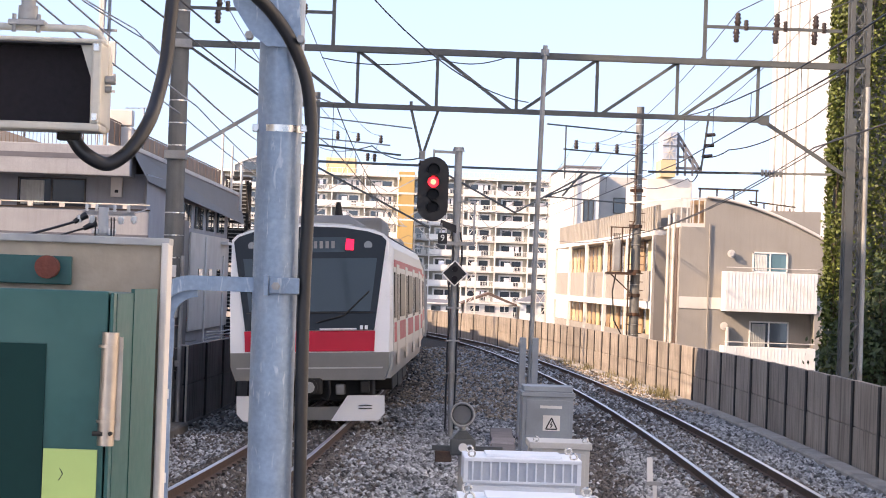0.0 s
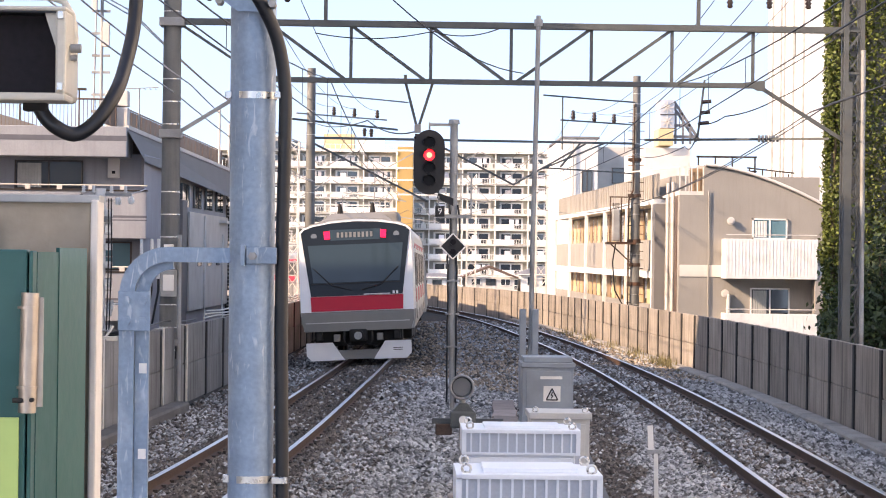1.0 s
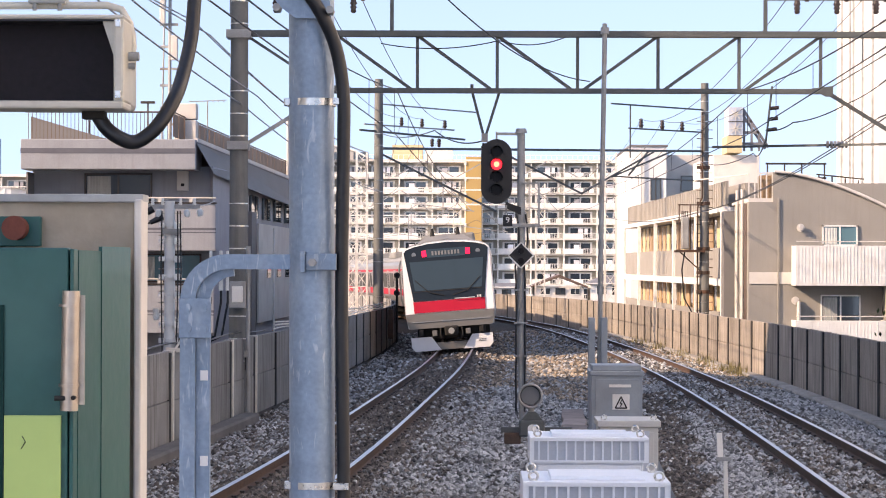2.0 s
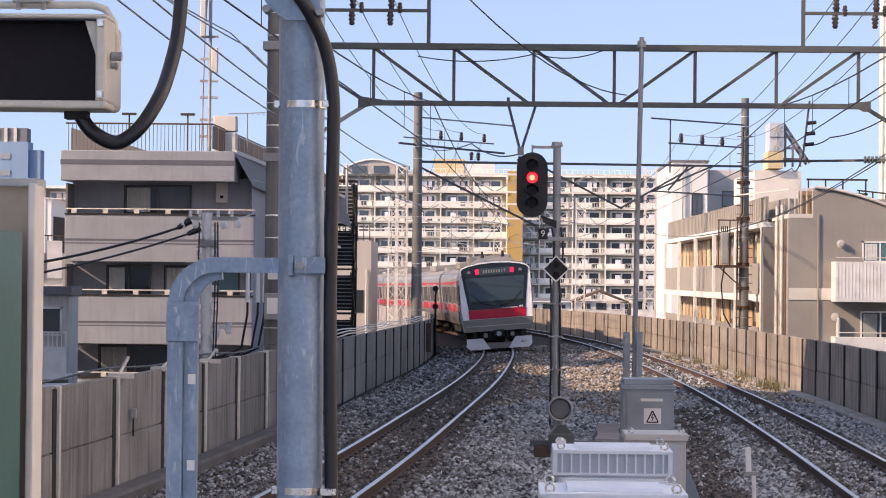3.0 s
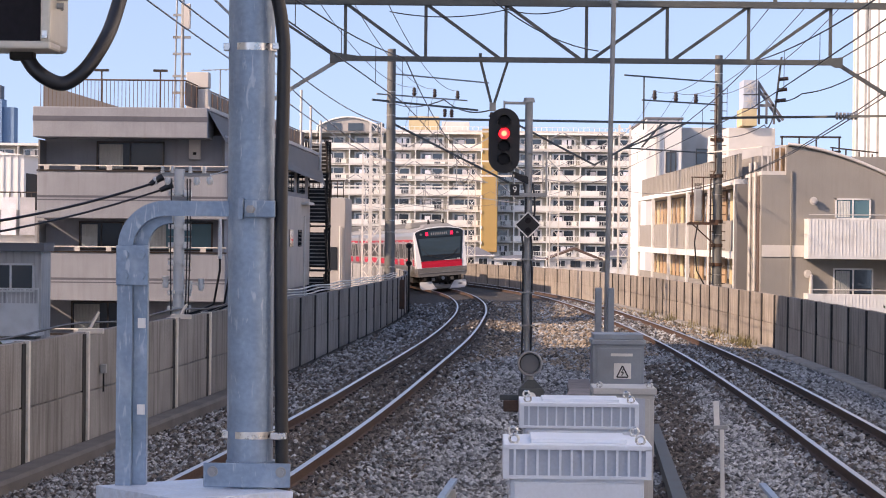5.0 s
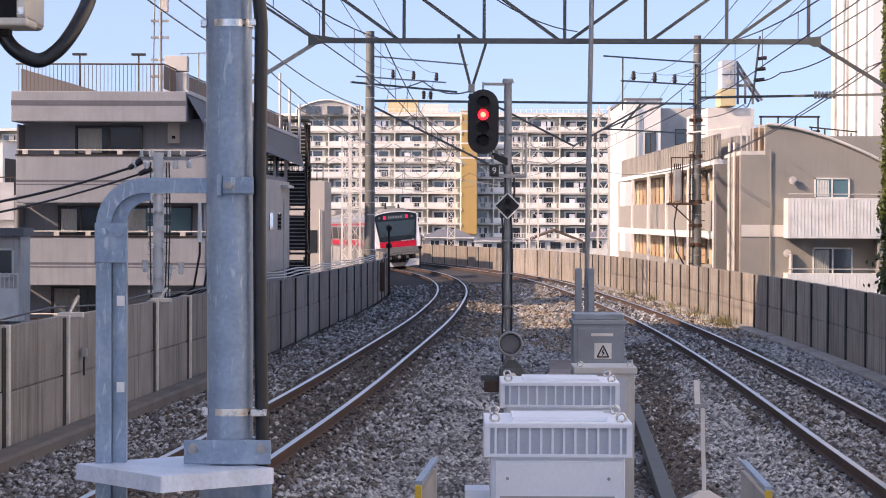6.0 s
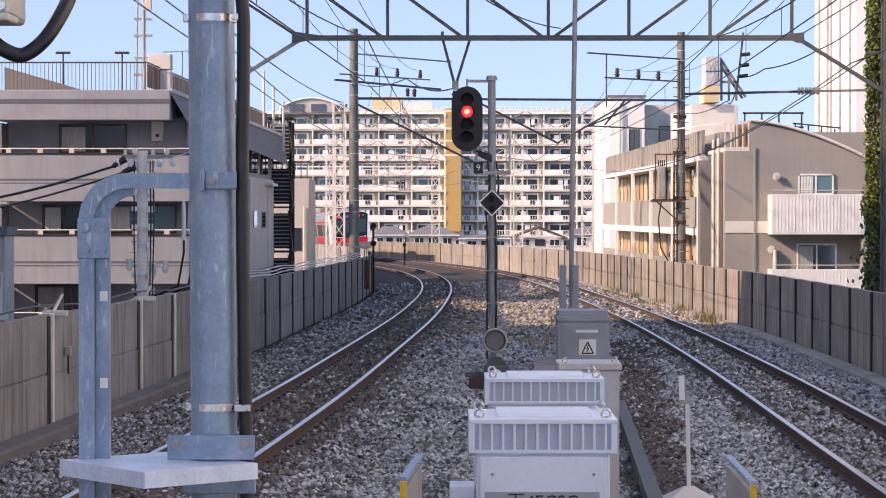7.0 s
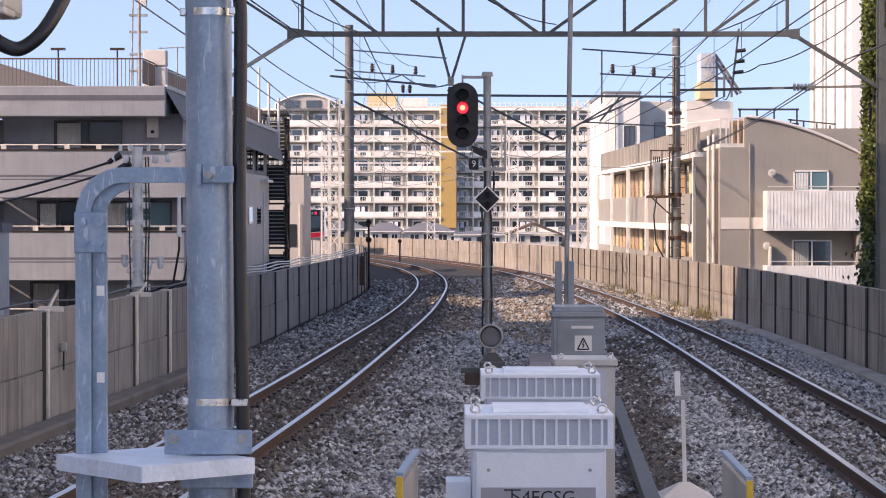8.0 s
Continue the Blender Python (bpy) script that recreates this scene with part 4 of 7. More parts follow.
def emergency_box():
    """A small green steel cabinet on a board, with a pin hinge."""
    root = thing("green_control_box", "green enamelled steel control box with a pin hinge and lime label", "control box")
    z1 = 2.603
    part("door", S().box(-0.78, 1.93, 1.7, -0.4815, 1.95, z1, 0.002), GREEN, root, "green enamelled door")
    part("door_edge", S().box(-0.4800, 1.930, 1.7, -0.4765, 1.952, z1 - 0.001, 0.001), GREEN, root)
    part("case", S().prism([(-0.78, 1.953), (-0.476, 1.953), (-0.474, 2.03), (-0.4735, 2.06), (-0.462, 2.16), (-0.78, 2.16)], 1.7, z1 - 0.002, "z"), GREEN, root)
    part("side_panel", S().prism([(-0.4725, 2.0625), (-0.4605, 2.162), (-0.4635, 2.164), (-0.476, 2.064)], 1.7, z1 + 0.002, "z"), GREEN, root, "glossy green side panel")
    part("dark_panel", S().box(-0.70, 1.927, 2.25, -0.5365, 1.9302, 2.5535), GREEN_DARK, root, "dark green recessed panel")
    part("label", S().box(-0.5355, 1.9262, 2.36, -0.4868, 1.9302, 2.4585), LIME, root, "lime green adhesive label")
    h = S().tube([(-0.479, 1.923, 2.463), (-0.4775, 1.923, 2.566)], 0.0078, 16)
    h.tube([(-0.479, 1.923, 2.552), (-0.479, 1.923, 2.5545)], 0.0092, 16).tube([(-0.479, 1.923, 2.4835), (-0.479, 1.923, 2.486)], 0.0092, 16)
    part("hinge", h, BRASSY, root, "brushed steel pin hinge")
    part("hinge_leaf", S().box(-0.476, 1.926, 2.468, -0.4665, 1.930, 2.562), BRASSY, root)
    part("hinge_pin", S().tube([(-0.4905, 1.917, 2.474), (-0.481, 1.917, 2.474)], 0.0022, 8).tube([(-0.474, 1.913, 2.4745), (-0.474, 1.92, 2.4745)], 0.002, 8), UNDER, root)
    mk = S().tube([(-0.520, 1.9258, 2.441), (-0.517, 1.9258, 2.436), (-0.5205, 1.9258, 2.43)], 0.0004, 5)
    part("scribble", mk, INK, root)
    board = part("backboard", S().box(-0.78, 2.20, 1.7, -0.4615, 2.222, 2.651, 0.002), BOARD, root, "worn beige painted backboard")
    part("edge_strip", S().box(-0.4605, 2.185, 1.7, -0.4530, 2.23, 2.652, 0.002), BAND, root, "cream edge strip")
    part("top_bar", S().box(-0.78, 2.193, 2.649, -0.4530, 2.235, 2.657, 0.001), GALV_DULL, root)
    part("knob_plate", S().box(-0.70, 2.19, 2.606, -0.552, 2.198, 2.635, 0.001), GREEN, board)
    part("knob", S().tube([(-0.575, 2.172, 2.6235), (-0.575, 2.191, 2.6235)], 0.0118, 20), RUSTY, board, "rusty round knob")
    leg = S().box(-0.76, 2.05, 0.72, -0.5, 2.15, 1.72, 0.004)
    part("stand", leg, GALV_DULL, root)
    # shifted and scaled about the camera's eye to fit its view
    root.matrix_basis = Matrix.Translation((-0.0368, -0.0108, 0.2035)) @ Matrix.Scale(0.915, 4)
    return root


platform_pole()
bent_arm()
black_cable()
monitor()
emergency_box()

# platform under and behind the camera, with its roof
plat = S().box(-2.1, -90, -0.5, 2.2, 3.6, 0.93, 0.02)
thing("platform", "grey concrete station platform", "platform", kind="structure", shape=plat, mat=BAND)
stand_root = thing("platform_fence", "galvanised fence post at the platform end", "fence post")
part("post", S().box(-0.80, 5.52, -0.1, -0.74, 5.68, 0.93, 0.004), GALV_DULL, stand_root)


# ---- equipment cabinets between the tracks ----
def text_mesh(body, size, m, mat, parent, name="lettering", depth=0.001):
    cu = bpy.data.curves.new(name, "FONT")
    cu.body, cu.size, cu.align_x, cu.align_y, cu.extrude = body, size, "CENTER", "CENTER", depth
    cu.resolution_u = 3
    tmp = bpy.data.objects.new("tmp", cu)
    scene.collection.objects.link(tmp)
    me = bpy.data.meshes.new_from_object(tmp.evaluated_get(bpy.context.evaluated_depsgraph_get()))
    bpy.data.objects.remove(tmp)
    bpy.data.curves.remove(cu)
    me.materials.clear()
    me.materials.append(mat)
    ob = part(name, me, None, parent)
    ob.matrix_basis = m
    return ob


def ring(root, x, y, z, r=0.023):
    pts = [(x + r * math.cos(a), y, z + r + r * math.sin(a)) for a in [2 * math.pi * k / 16 for k in range(17)]]
    part("lifting_eye", S().tube(pts, 0.007, 8).tube([(x, y, z - 0.03), (x, y, z + 0.01)], 0.012, 8), STEEL_BAND, root, "steel lifting eye")


def white_cabinet(x0, x1, y, ztop, label, plate):
    root = thing("equipment_cabinet", label, "cabinet", group="trackside cabinets")
    base = grade(y) + BED - 0.05
    w = x1 - x0
    d = 0.62
    part("body", S().box(x0 + 0.035, y + 0.03, base, x1 - 0.035, y + d, ztop - 0.16, 0.008), CABINET, root, "pale painted steel body")
    cap = S().box(x0, y + 0.012, ztop - 0.005, x1, y + d + 0.02, ztop + 0.012, 0.004)
    cap.box(x0, y, ztop - 0.165, x1, y + 0.012, ztop - 0.148).box(x0, y, ztop - 0.014, x1, y + 0.014, ztop + 0.008)
    for x in (x0, x1 - 0.03):
        cap.box(x, y, ztop - 0.15, x + 0.03, y + 0.012, ztop - 0.01)
    cap.box(x0, y + 0.02, ztop - 0.165, x0 + 0.012, y + d + 0.02, ztop).box(x1 - 0.012, y + 0.02, ztop - 0.165, x1, y + d + 0.02, ztop)
    part("vented_cap", cap, CABINET, root, "pale vented cap")
    part("vent_mesh", S().box(x0 + 0.02, y + 0.016, ztop - 0.15, x1 - 0.02, y + 0.024, ztop - 0.012), VENT, root)
    n = 13
    for i in range(1, n):
        x = x0 + w * i / n
        part("vent_bar", S().box(x - 0.006, y + 0.001, ztop - 0.15, x + 0.006, y + 0.013, ztop - 0.012), CABINET, root)
    part("top_tray", S().box(x0 + w * 0.19, y + 0.10, ztop + 0.012, x0 + w * 0.84, y + 0.50, ztop + 0.034, 0.004), CABINET, root)
    for x in (x0 + 0.055, x1 - 0.055):
        for yy in (y + 0.05, y + d - 0.06):
            ring(root, x, yy, ztop + 0.012)
    door = part("door", S().box(x0 + 0.055, y + 0.012, base + 0.15, x1 - 0.055, y + 0.03, ztop - 0.185, 0.004), CABINET, root, "plain pale door")
    for x in (x0 + 0.12, x1 - 0.12):
        part("screw", S().tube([(x, y + 0.004, ztop - 0.275), (x, y + 0.014, ztop - 0.275)], 0.009, 8), GALV_DULL, door)
    if plate:
        part("name_plate", S().box(x0 + 0.08, y + 0.008, ztop - 0.50, x1 - 0.09, y + 0.0125, ztop - 0.365), PLATE, door, "grey name plate")
        m = Matrix.Translation(((x0 + x1) / 2 + 0.0, y + 0.006, ztop - 0.418)) @ Matrix.Rotation(radians(90), 4, "X")
        text_mesh("\u4e0b4ECSG", 0.095, m, INK, door)
    part("plinth", S().box(x0 + 0.02, y + 0.02, base - 0.1, x1 - 0.02, y + d + 0.02, base + 0.12, 0.01), KERB, root)
    if plate:
        part("side_box", S().box(x0 - 0.10, y + 0.1, ztop - 0.60, x0 + 0.03, y + 0.35, ztop - 0.345, 0.006), CABINET, root, "small pale side box")
    return root


def grey_cabinet(x0, x1, y, d, ztop, mat, label, warn):
    root = thing("junction_cabinet", label, "cabinet", group="trackside cabinets")
    base = grade(y) + BED - 0.05
    part("body", S().box(x0 + 0.02, y + 0.02, base, x1 - 0.02, y + d, ztop - 0.05, 0.006), mat, root)
    part("lid", S().box(x0, y, ztop - 0.06, x1, y + d + 0.02, ztop, 0.008), mat, root, "overhanging lid")
    door = part("door", S().box(x0 + 0.07, y + 0.008, base + 0.1, x1 - 0.06, y + 0.021, ztop - 0.10, 0.003), mat, root)
    if warn:
        part("lid_rise", S().box(x0 + 0.03, y + 0.05, ztop, x1 - 0.03, y + d - 0.03, ztop + 0.07, 0.01), mat, root)
        part("label_strip", S().box(x0 + 0.24, y + 0.004, ztop - 0.20, x1 - 0.16, y + 0.0085, ztop - 0.165), WHITE, door)
        part("warning_plate", S().box(1.62, y + 0.003, 0.795, 1.83, y + 0.0085, 0.985), WHITE, door, "white high-voltage warning plate")
        tri = S()
        p = [(1.655, 0.815), (1.795, 0.815), (1.725, 0.955)]
        for i in range(3):
            a, b = p[i], p[(i + 1) % 3]
            tri.bar((a[0], y + 0.001, a[1]), (b[0], y + 0.001, b[1]), 0.004, 0.016)
        tri.bar((1.735, y + 0.001, 0.915), (1.712, y + 0.001, 0.872), 0.004, 0.012).bar((1.712, y + 0.001, 0.872), (1.738, y + 0.001, 0.872), 0.004, 0.012)
        tri.bar((1.738, y + 0.001, 0.872), (1.716, y + 0.001, 0.832), 0.004, 0.012)
        part("warning_sign", tri, INK, door, "black lightning triangle")
    else:
        part("door_recess", S().box(x0 + 0.12, y + 0.005, ztop - 0.6, x1 - 0.10, y + 0.009, ztop - 0.09), VENT, door)
        for x in (x0 + 0.06, x1 - 0.06):
            ring(root, x, y + 0.06, ztop)
    return root


white_cabinet(0.125, 0.885, 12.2, 1.445, "pale grey steel equipment cabinet with vented cap and black lettering", True)
white_cabinet(0.275, 1.105, 16.6, 1.355, "pale grey steel equipment cabinet with vented cap", False)
grey_cabinet(0.985, 1.545, 21.0, 0.6, 1.20, CABINET_PALE, "warm pale steel cabinet with a recessed door panel", False)
grey_cabinet(1.34, 2.01, 29.3, 0.7, 1.27, CABINET_GREY, "blue grey steel cabinet with a white warning plate", True)


def stake():
    root = thing("marker_stake", "white painted marker stake on a concrete foot in ballast", "marker stake")
    g = grade(21.8) + BED
    part("foot", S().prism([(1.98, 21.55), (2.46, 21.55), (2.46, 22.05), (1.98, 22.05)], g - 0.1, g + 0.06, "z")
         .add([(2.0, 21.57, g + 0.06), (2.44, 21.57, g + 0.06), (2.44, 22.03, g + 0.06), (2.0, 22.03, g + 0.06), (2.27, 21.77, g + 0.17), (2.27, 21.83, g + 0.17), (2.17, 21.83, g + 0.17), (2.17, 21.77, g + 0.17)],
              [(0, 1, 4, 7), (1, 2, 5, 4), (2, 3, 6, 5), (3, 0, 7, 6), (4, 5, 6, 7)]), BAND, root, "concrete foot")
    part("rod", S().bar((2.22, 21.8, g + 0.1), (2.20, 21.8, 0.80), 0.035, 0.035), WHITE, root)
    part("blade", S().bar((2.155, 21.8, 0.82), (2.145, 21.8, 1.04), 0.05, 0.02), WHITE, root, "white upper blade")
    part("bracket", S().box(2.12, 21.77, 0.785, 2.25, 21.83, 0.82), GALV_DULL, root)


def guard_panel(near, far, z, side):
    root = thing("edge_guard_panel", "grey steel edge guard panel with a yellow taped end", "guard panel", group="edge guard panels")
    a, b = Vector((*near, 0)), Vector((*far, 0))
    d = (b - a).normalized()
    part("plate", S().bar(a + Vector((0, 0, z / 2 - 0.05)), b + Vector((0, 0, z / 2 - 0.05)), 0.022, z), GALV_DULL, root)
    part("end_rail", S().bar(a + Vector((0, 0, z - 0.005)), b + Vector((0, 0, z - 0.005)), 0.034, 0.018), GALV, root)
    part("yellow_tape", S().bar(a - d * 0.012 + Vector((0, 0, z - 0.115)), a + d * 0.02 + Vector((0, 0, z - 0.115)), 0.030, 0.2), YELLOW, root, "yellow edge tape")
    c, e = a + Vector((side, -0.35, 0)), a + Vector((side, 0.25, 0))
    part("lower_plate", S().bar(c + Vector((0, 0, z / 2 - 0.1)), e + Vector((0, 0, z / 2 - 0.1)), 0.03, z - 0.12), GALV_DULL, root)
    part("lower_rail", S().bar(c + Vector((0, 0, z - 0.155)), e + Vector((0, 0, z - 0.155)), 0.04, 0.012), GALV, root)


def ground_lamp():
    """A low shunting repeater: round hooded lamp on a short post with a junction box."""
    root = thing("ground_signal", "dark round hooded ground signal on a low post", "ground signal")
    y, g = 26.0, grade(26.0) + BED
    part("post", S().tube([(0.53, y, g), (0.53, y, 1.05)], 0.035, 12), GALV_DULL, root)
    part("hood", S().tube([(0.52, y - 0.16, 1.15), (0.52, y - 0.13, 1.15), (0.52, y + 0.10, 1.15)], [0.125, 0.13, 0.11], 28, caps=False), GALV_DULL, root, "round metal hood")
    part("lens", S().tube([(0.52, y - 0.13, 1.15), (0.52, y - 0.11, 1.15)], 0.10, 28), LENS_GREY, root)
    part("back", S().tube([(0.52, y + 0.05, 1.15), (0.52, y + 0.16, 1.15)], [0.112, 0.07], 24), SIGNAL_BLACK, root)
    part("lamp_box", S().box(0.40, y - 0.10, 0.70, 0.68, y + 0.12, 0.88, 0.02), TRUSS, root)
    part("cone", S().tube([(0.54, y - 0.14, 0.79), (0.54, y - 0.08, 0.79)], [0.05, 0.03], 14), WHITE, root, "small white lens cone")
    part("cap", S().prism([(0.42, 0.88), (0.66, 0.88), (0.58, 0.97), (0.50, 0.97)], y - 0.08, y + 0.1), TRUSS, root)
    part("cross_bar", S().box(0.20, y, 0.74, 0.98, y + 0.06, 0.80, 0.006), TRUSS, root)
    lip = [(0.52 + 0.125 * math.cos(a), y - 0.16, 1.15 + 0.125 * math.sin(a)) for a in [2 * math.pi * k / 28 for k in range(29)]]
    part("hood_lip", S().tube(lip, 0.014, 6), GALV_DULL, root, "pale rim of the hood")
    part("bolt_plate", S().box(0.24, y - 0.06, 0.62, 0.42, y + 0.06, 0.74, 0.01), RUST_STEEL, root)
    part("bolt_plate", S().box(0.70, y - 0.06, 0.62, 0.90, y + 0.06, 0.74, 0.01), RUST_STEEL, root)
    part("base", S().box(0.38, y - 0.14, g - 0.05, 0.70, y + 0.14, g + 0.14, 0.02), KERB, root, "small concrete base")


def cable_trough():
    for i in range(14):
        y = 24.0 + i * 1.55
        x = 0.95 + i * 0.055
        ob = thing("trough_lid", "weathered concrete cable trough lid in ballast", "trough lid", group="cable trough lids",
                   shape=S().box(-0.20, -0.72, -0.06, 0.20, 0.72, 0.05, 0.01), mat=TROUGH)
        ob.matrix_basis = pose(x + 0.12, y, grade(y) + BED + 0.06, random.uniform(-1, 1), random.uniform(-2, 2), -2 + random.uniform(-2, 2))


def dwarf_signal(x, y, heads):
    root = thing("dwarf_signal", "small dark repeater signal on a thin trackside post", "railway signal", group="repeater signals")
    part("post", S().tube([(x, y, grade(y) + BED - 0.15), (x, y, heads[0])], 0.045, 8), UNDER, root)
    for z in heads:
        head = part("head", S().tube([(x, y - 0.10, z), (x, y - 0.04, z)], 0.125, 20), SIGNAL_BLACK, root, "round black signal head")
        part("lens", S().tube([(x, y - 0.13, z), (x, y - 0.10, z)], 0.06, 14), LENS_OFF, head)


dwarf_signal(-3.08, 98.0, (2.12, 1.40))
dwarf_signal(-2.77, 150.0, (0.72,))
stake()
guard_panel((-0.19, 11.0), (-0.126, 12.1), 1.284, -0.07)
guard_panel((1.43, 11.0), (1.457, 12.25), 1.265, 0.09)
ground_lamp()
cable_trough()
duct = S().sweep([(-0.07, 0), (0.07, 0), (0.07, 0.14), (-0.07, 0.14)], [(Vector((1.90 + (y - 22) * 0.045, y, grade(y) + BED - 0.02)), Vector((1, 0, 0))) for y in np.arange(17, 35, 1.5)])
thing("cable_duct", "dark plastic cable duct lying on ballast", "cable duct", shape=duct, mat=TRUSS)


# ---- colour light signal ----
def colour_signal():
    root = thing("colour_light_signal", "four-lamp railway signal showing red on a grey steel mast", "railway signal")
    y, g = 43.4, grade(43.4) + BED
    part("mast", S().tube([(0.83, y + 0.12, g), (0.815, y + 0.12, 0.55), (0.81, y + 0.12, 0.95), (0.805, y + 0.12, 2.8), (0.80, y + 0.12, 5.02)], [0.05, 0.055, 0.072, 0.072, 0.070], 20), GALV_DULL, root, "grey steel mast")
    part("mast_cap", S().tube([(0.80, y + 0.12, 4.98), (0.80, y + 0.12, 5.06)], [0.11, 0.09], 16), GALV_DULL, root)
    cx, z0, z1, r = 0.35, 3.68, 4.86, 0.282
    out = [(cx + r * math.cos(a), z1 - r + r * math.sin(a)) for a in [math.pi * k / 16 for k in range(17)]]
    out += [(cx + r * math.cos(a), z0 + r + r * math.sin(a)) for a in [math.pi + math.pi * k / 16 for k in range(17)]]
    plate = part("backplate", S().prism(out, y - 0.02, y + 0.02), SIGNAL_BLACK, root, "oval matt black backplate")
    part("lamp_case", S().box(cx - 0.16, y + 0.02, 3.80, cx + 0.16, y + 0.25, 4.74, 0.02), SIGNAL_BLACK, root)
    for k, z in enumerate((4.62, 4.40, 4.165, 3.93)):
        pts = []
        hood = S()
        n = 18
        for i in range(n + 1):
            a = radians(-20) + radians(220) * i / n
            pts.append((math.cos(a), math.sin(a)))
        v = [(cx + 0.115 * a, y - 0.02, z + 0.115 * b) for a, b in pts] + [(cx + 0.11 * a, y - 0.26, z + 0.11 * b) for a, b in pts]
        hood.add(v, [(i, i + 1, i + n + 2, i + n + 1) for i in range(n)], True)
        part("hood", hood, SIGNAL_BLACK, plate, "black lamp hood")
        part("lens", S().tube([(cx, y - 0.05, z), (cx, y - 0.02, z)], 0.098 if k == 1 else 0.09, 24), LENS_RED if k == 1 else LENS_OFF, plate, "glowing red lens" if k == 1 else "")
        if k == 1:
            part("lamp_core", S().tube([(cx, y - 0.058, z), (cx, y - 0.051, z)], 0.05, 20), LENS_CORE, plate)
    part("top_arm", S().bar((0.36, y + 0.06, 4.96), (0.80, y + 0.1, 4.96), 0.05, 0.05).tube([(0.35, y + 0.05, 4.80), (0.35, y + 0.05, 5.0)], 0.018, 8), GALV_DULL, root)
    arm = S().prism([(0.52, 3.72), (0.80, 3.62), (0.80, 3.48), (0.70, 3.52), (0.50, 3.62)], y + 0.04, y + 0.08)
    part("lower_bracket", arm, SIGNAL_BLACK, root)
    fr = S().bar((0.50, y, 3.29), (1.13, y, 3.29), 0.06, 0.07).bar((1.125, y, 3.27), (1.125, y, 4.08), 0.035, 0.035)
    fr.bar((0.53, y, 3.3), (0.53, y, 3.66), 0.03, 0.03).bar((0.80, y + 0.05, 4.06), (1.13, y, 4.06), 0.03, 0.03)
    part("service_frame", fr, GALV_DULL, root, "thin service step frame")
    nb = part("number_box", S().box(0.47, y - 0.05, 3.28, 0.64, y + 0.05, 3.48, 0.01), SIGNAL_BLACK, root, "black number box")
    text_mesh("9", 0.165, Matrix.Translation((0.555, y - 0.053, 3.38)) @ Matrix.Rotation(radians(90), 4, "X"), WHITE, nb, "numeral")
    c, h = (0.80, 2.745), 0.232
    dm = part("diamond_plate", S().prism([(c[0], c[1] + h), (c[0] + h, c[1]), (c[0], c[1] - h), (c[0] - h, c[1])], y - 0.04, y - 0.02), SIGNAL_BLACK, root, "black diamond marker with white border")
    bd = S()
    q = [(c[0], c[1] + h), (c[0] + h, c[1]), (c[0], c[1] - h), (c[0] - h, c[1])]
    for i in range(4):
        a, b = q[i], q[(i + 1) % 4]
        bd.bar((a[0], y - 0.042, a[1]), (b[0], y - 0.042, b[1]), 0.008, 0.024)
    part("border", bd, WHITE, dm)
    for dz in (0.08, -0.10):
        part("marker_lens", S().tube([(c[0], y - 0.07, c[1] + dz), (c[0], y - 0.04, c[1] + dz)], 0.055, 16), LENS_OFF, dm)
    for off in (-0.082, 0.080):
        pts = [(0.80 + off + (0.045 * math.sin(k * 0.9) if k < 5 else 0.006 * math.sin(k * 1.9)), y + 0.04, 3.5 - k * 0.24) for k in range(16)]
        part("cable", S().tube(pts, 0.018, 8), RUBBER, root)
    for z in (0.9, 1.5, 2.1):
        part("cable_clip", S().box(0.68, y + 0.02, z, 0.93, y + 0.22, z + 0.03), GALV_DULL, root)


colour_signal()


# ---- overhead line ----
def insulator(root, x, y, z, up=True, big=1.0, mat=PORCELAIN):
    s = S()
    k = 1 if up else -1
    rs = (0.05, 0.05, 0.075, 0.04, 0.07, 0.04, 0.06, 0.03)
    s.tube([(x, y, z + k * i * 0.036 * big) for i in range(8)], [r * big for r in rs], 10)
    part("insulator", s, mat, root, "ribbed porcelain insulator")


def lattice_post(root, x, y, z0, z1, w, name="post", mat=None):
    s = S()
    for dx in (-w / 2, w / 2):
        for dy in (-w / 2, w / 2):
            s.bar((x + dx, y + dy, z0), (x + dx, y + dy, z1), 0.08, 0.08)
    n = max(2, int((z1 - z0) / (w * 1.3)))
    for i in range(n):
        a, b = z0 + (z1 - z0) * i / n, z0 + (z1 - z0) * (i + 1) / n
        s.bar((x - w / 2, y - w / 2, a), (x + w / 2, y - w / 2, b if i % 2 else a), 0.04, 0.04)
        s.bar((x - w / 2, y - w / 2, a), (x + w / 2, y - w / 2, b), 0.03, 0.03)
        s.bar((x - w / 2, y + w / 2, b), (x + w / 2, y + w / 2, a), 0.03, 0.03)
        s.bar((x + w / 2, y - w / 2, a), (x + w / 2, y + w / 2, b), 0.03, 0.03)
        s.bar((x - w / 2, y - w / 2, b), (x - w / 2, y + w / 2, a), 0.03, 0.03)
    return part(name, s, mat or TRUSS, root, "steel lattice column")


def concrete_pole(root, x, y, z0, z1, r0, r1):
    p = part("pole", S().tube([(x, y, z0), (x, y, z1)], [r0, r1], 24), POLE_CONC_SHADE, root, "spun concrete pole")
    k = 0
    for z in np.arange(z0 + 1.0, z1, 0.42):
        if (k * 7) % 5 not in (1, 3):
            r = r0 + (r1 - r0) * (z - z0) / (z1 - z0) + 0.008
            part("steel_band", S().tube([(x, y, z), (x, y, z + 0.022)], r, 20), STEEL_BAND, p)
        k += 1
    return p


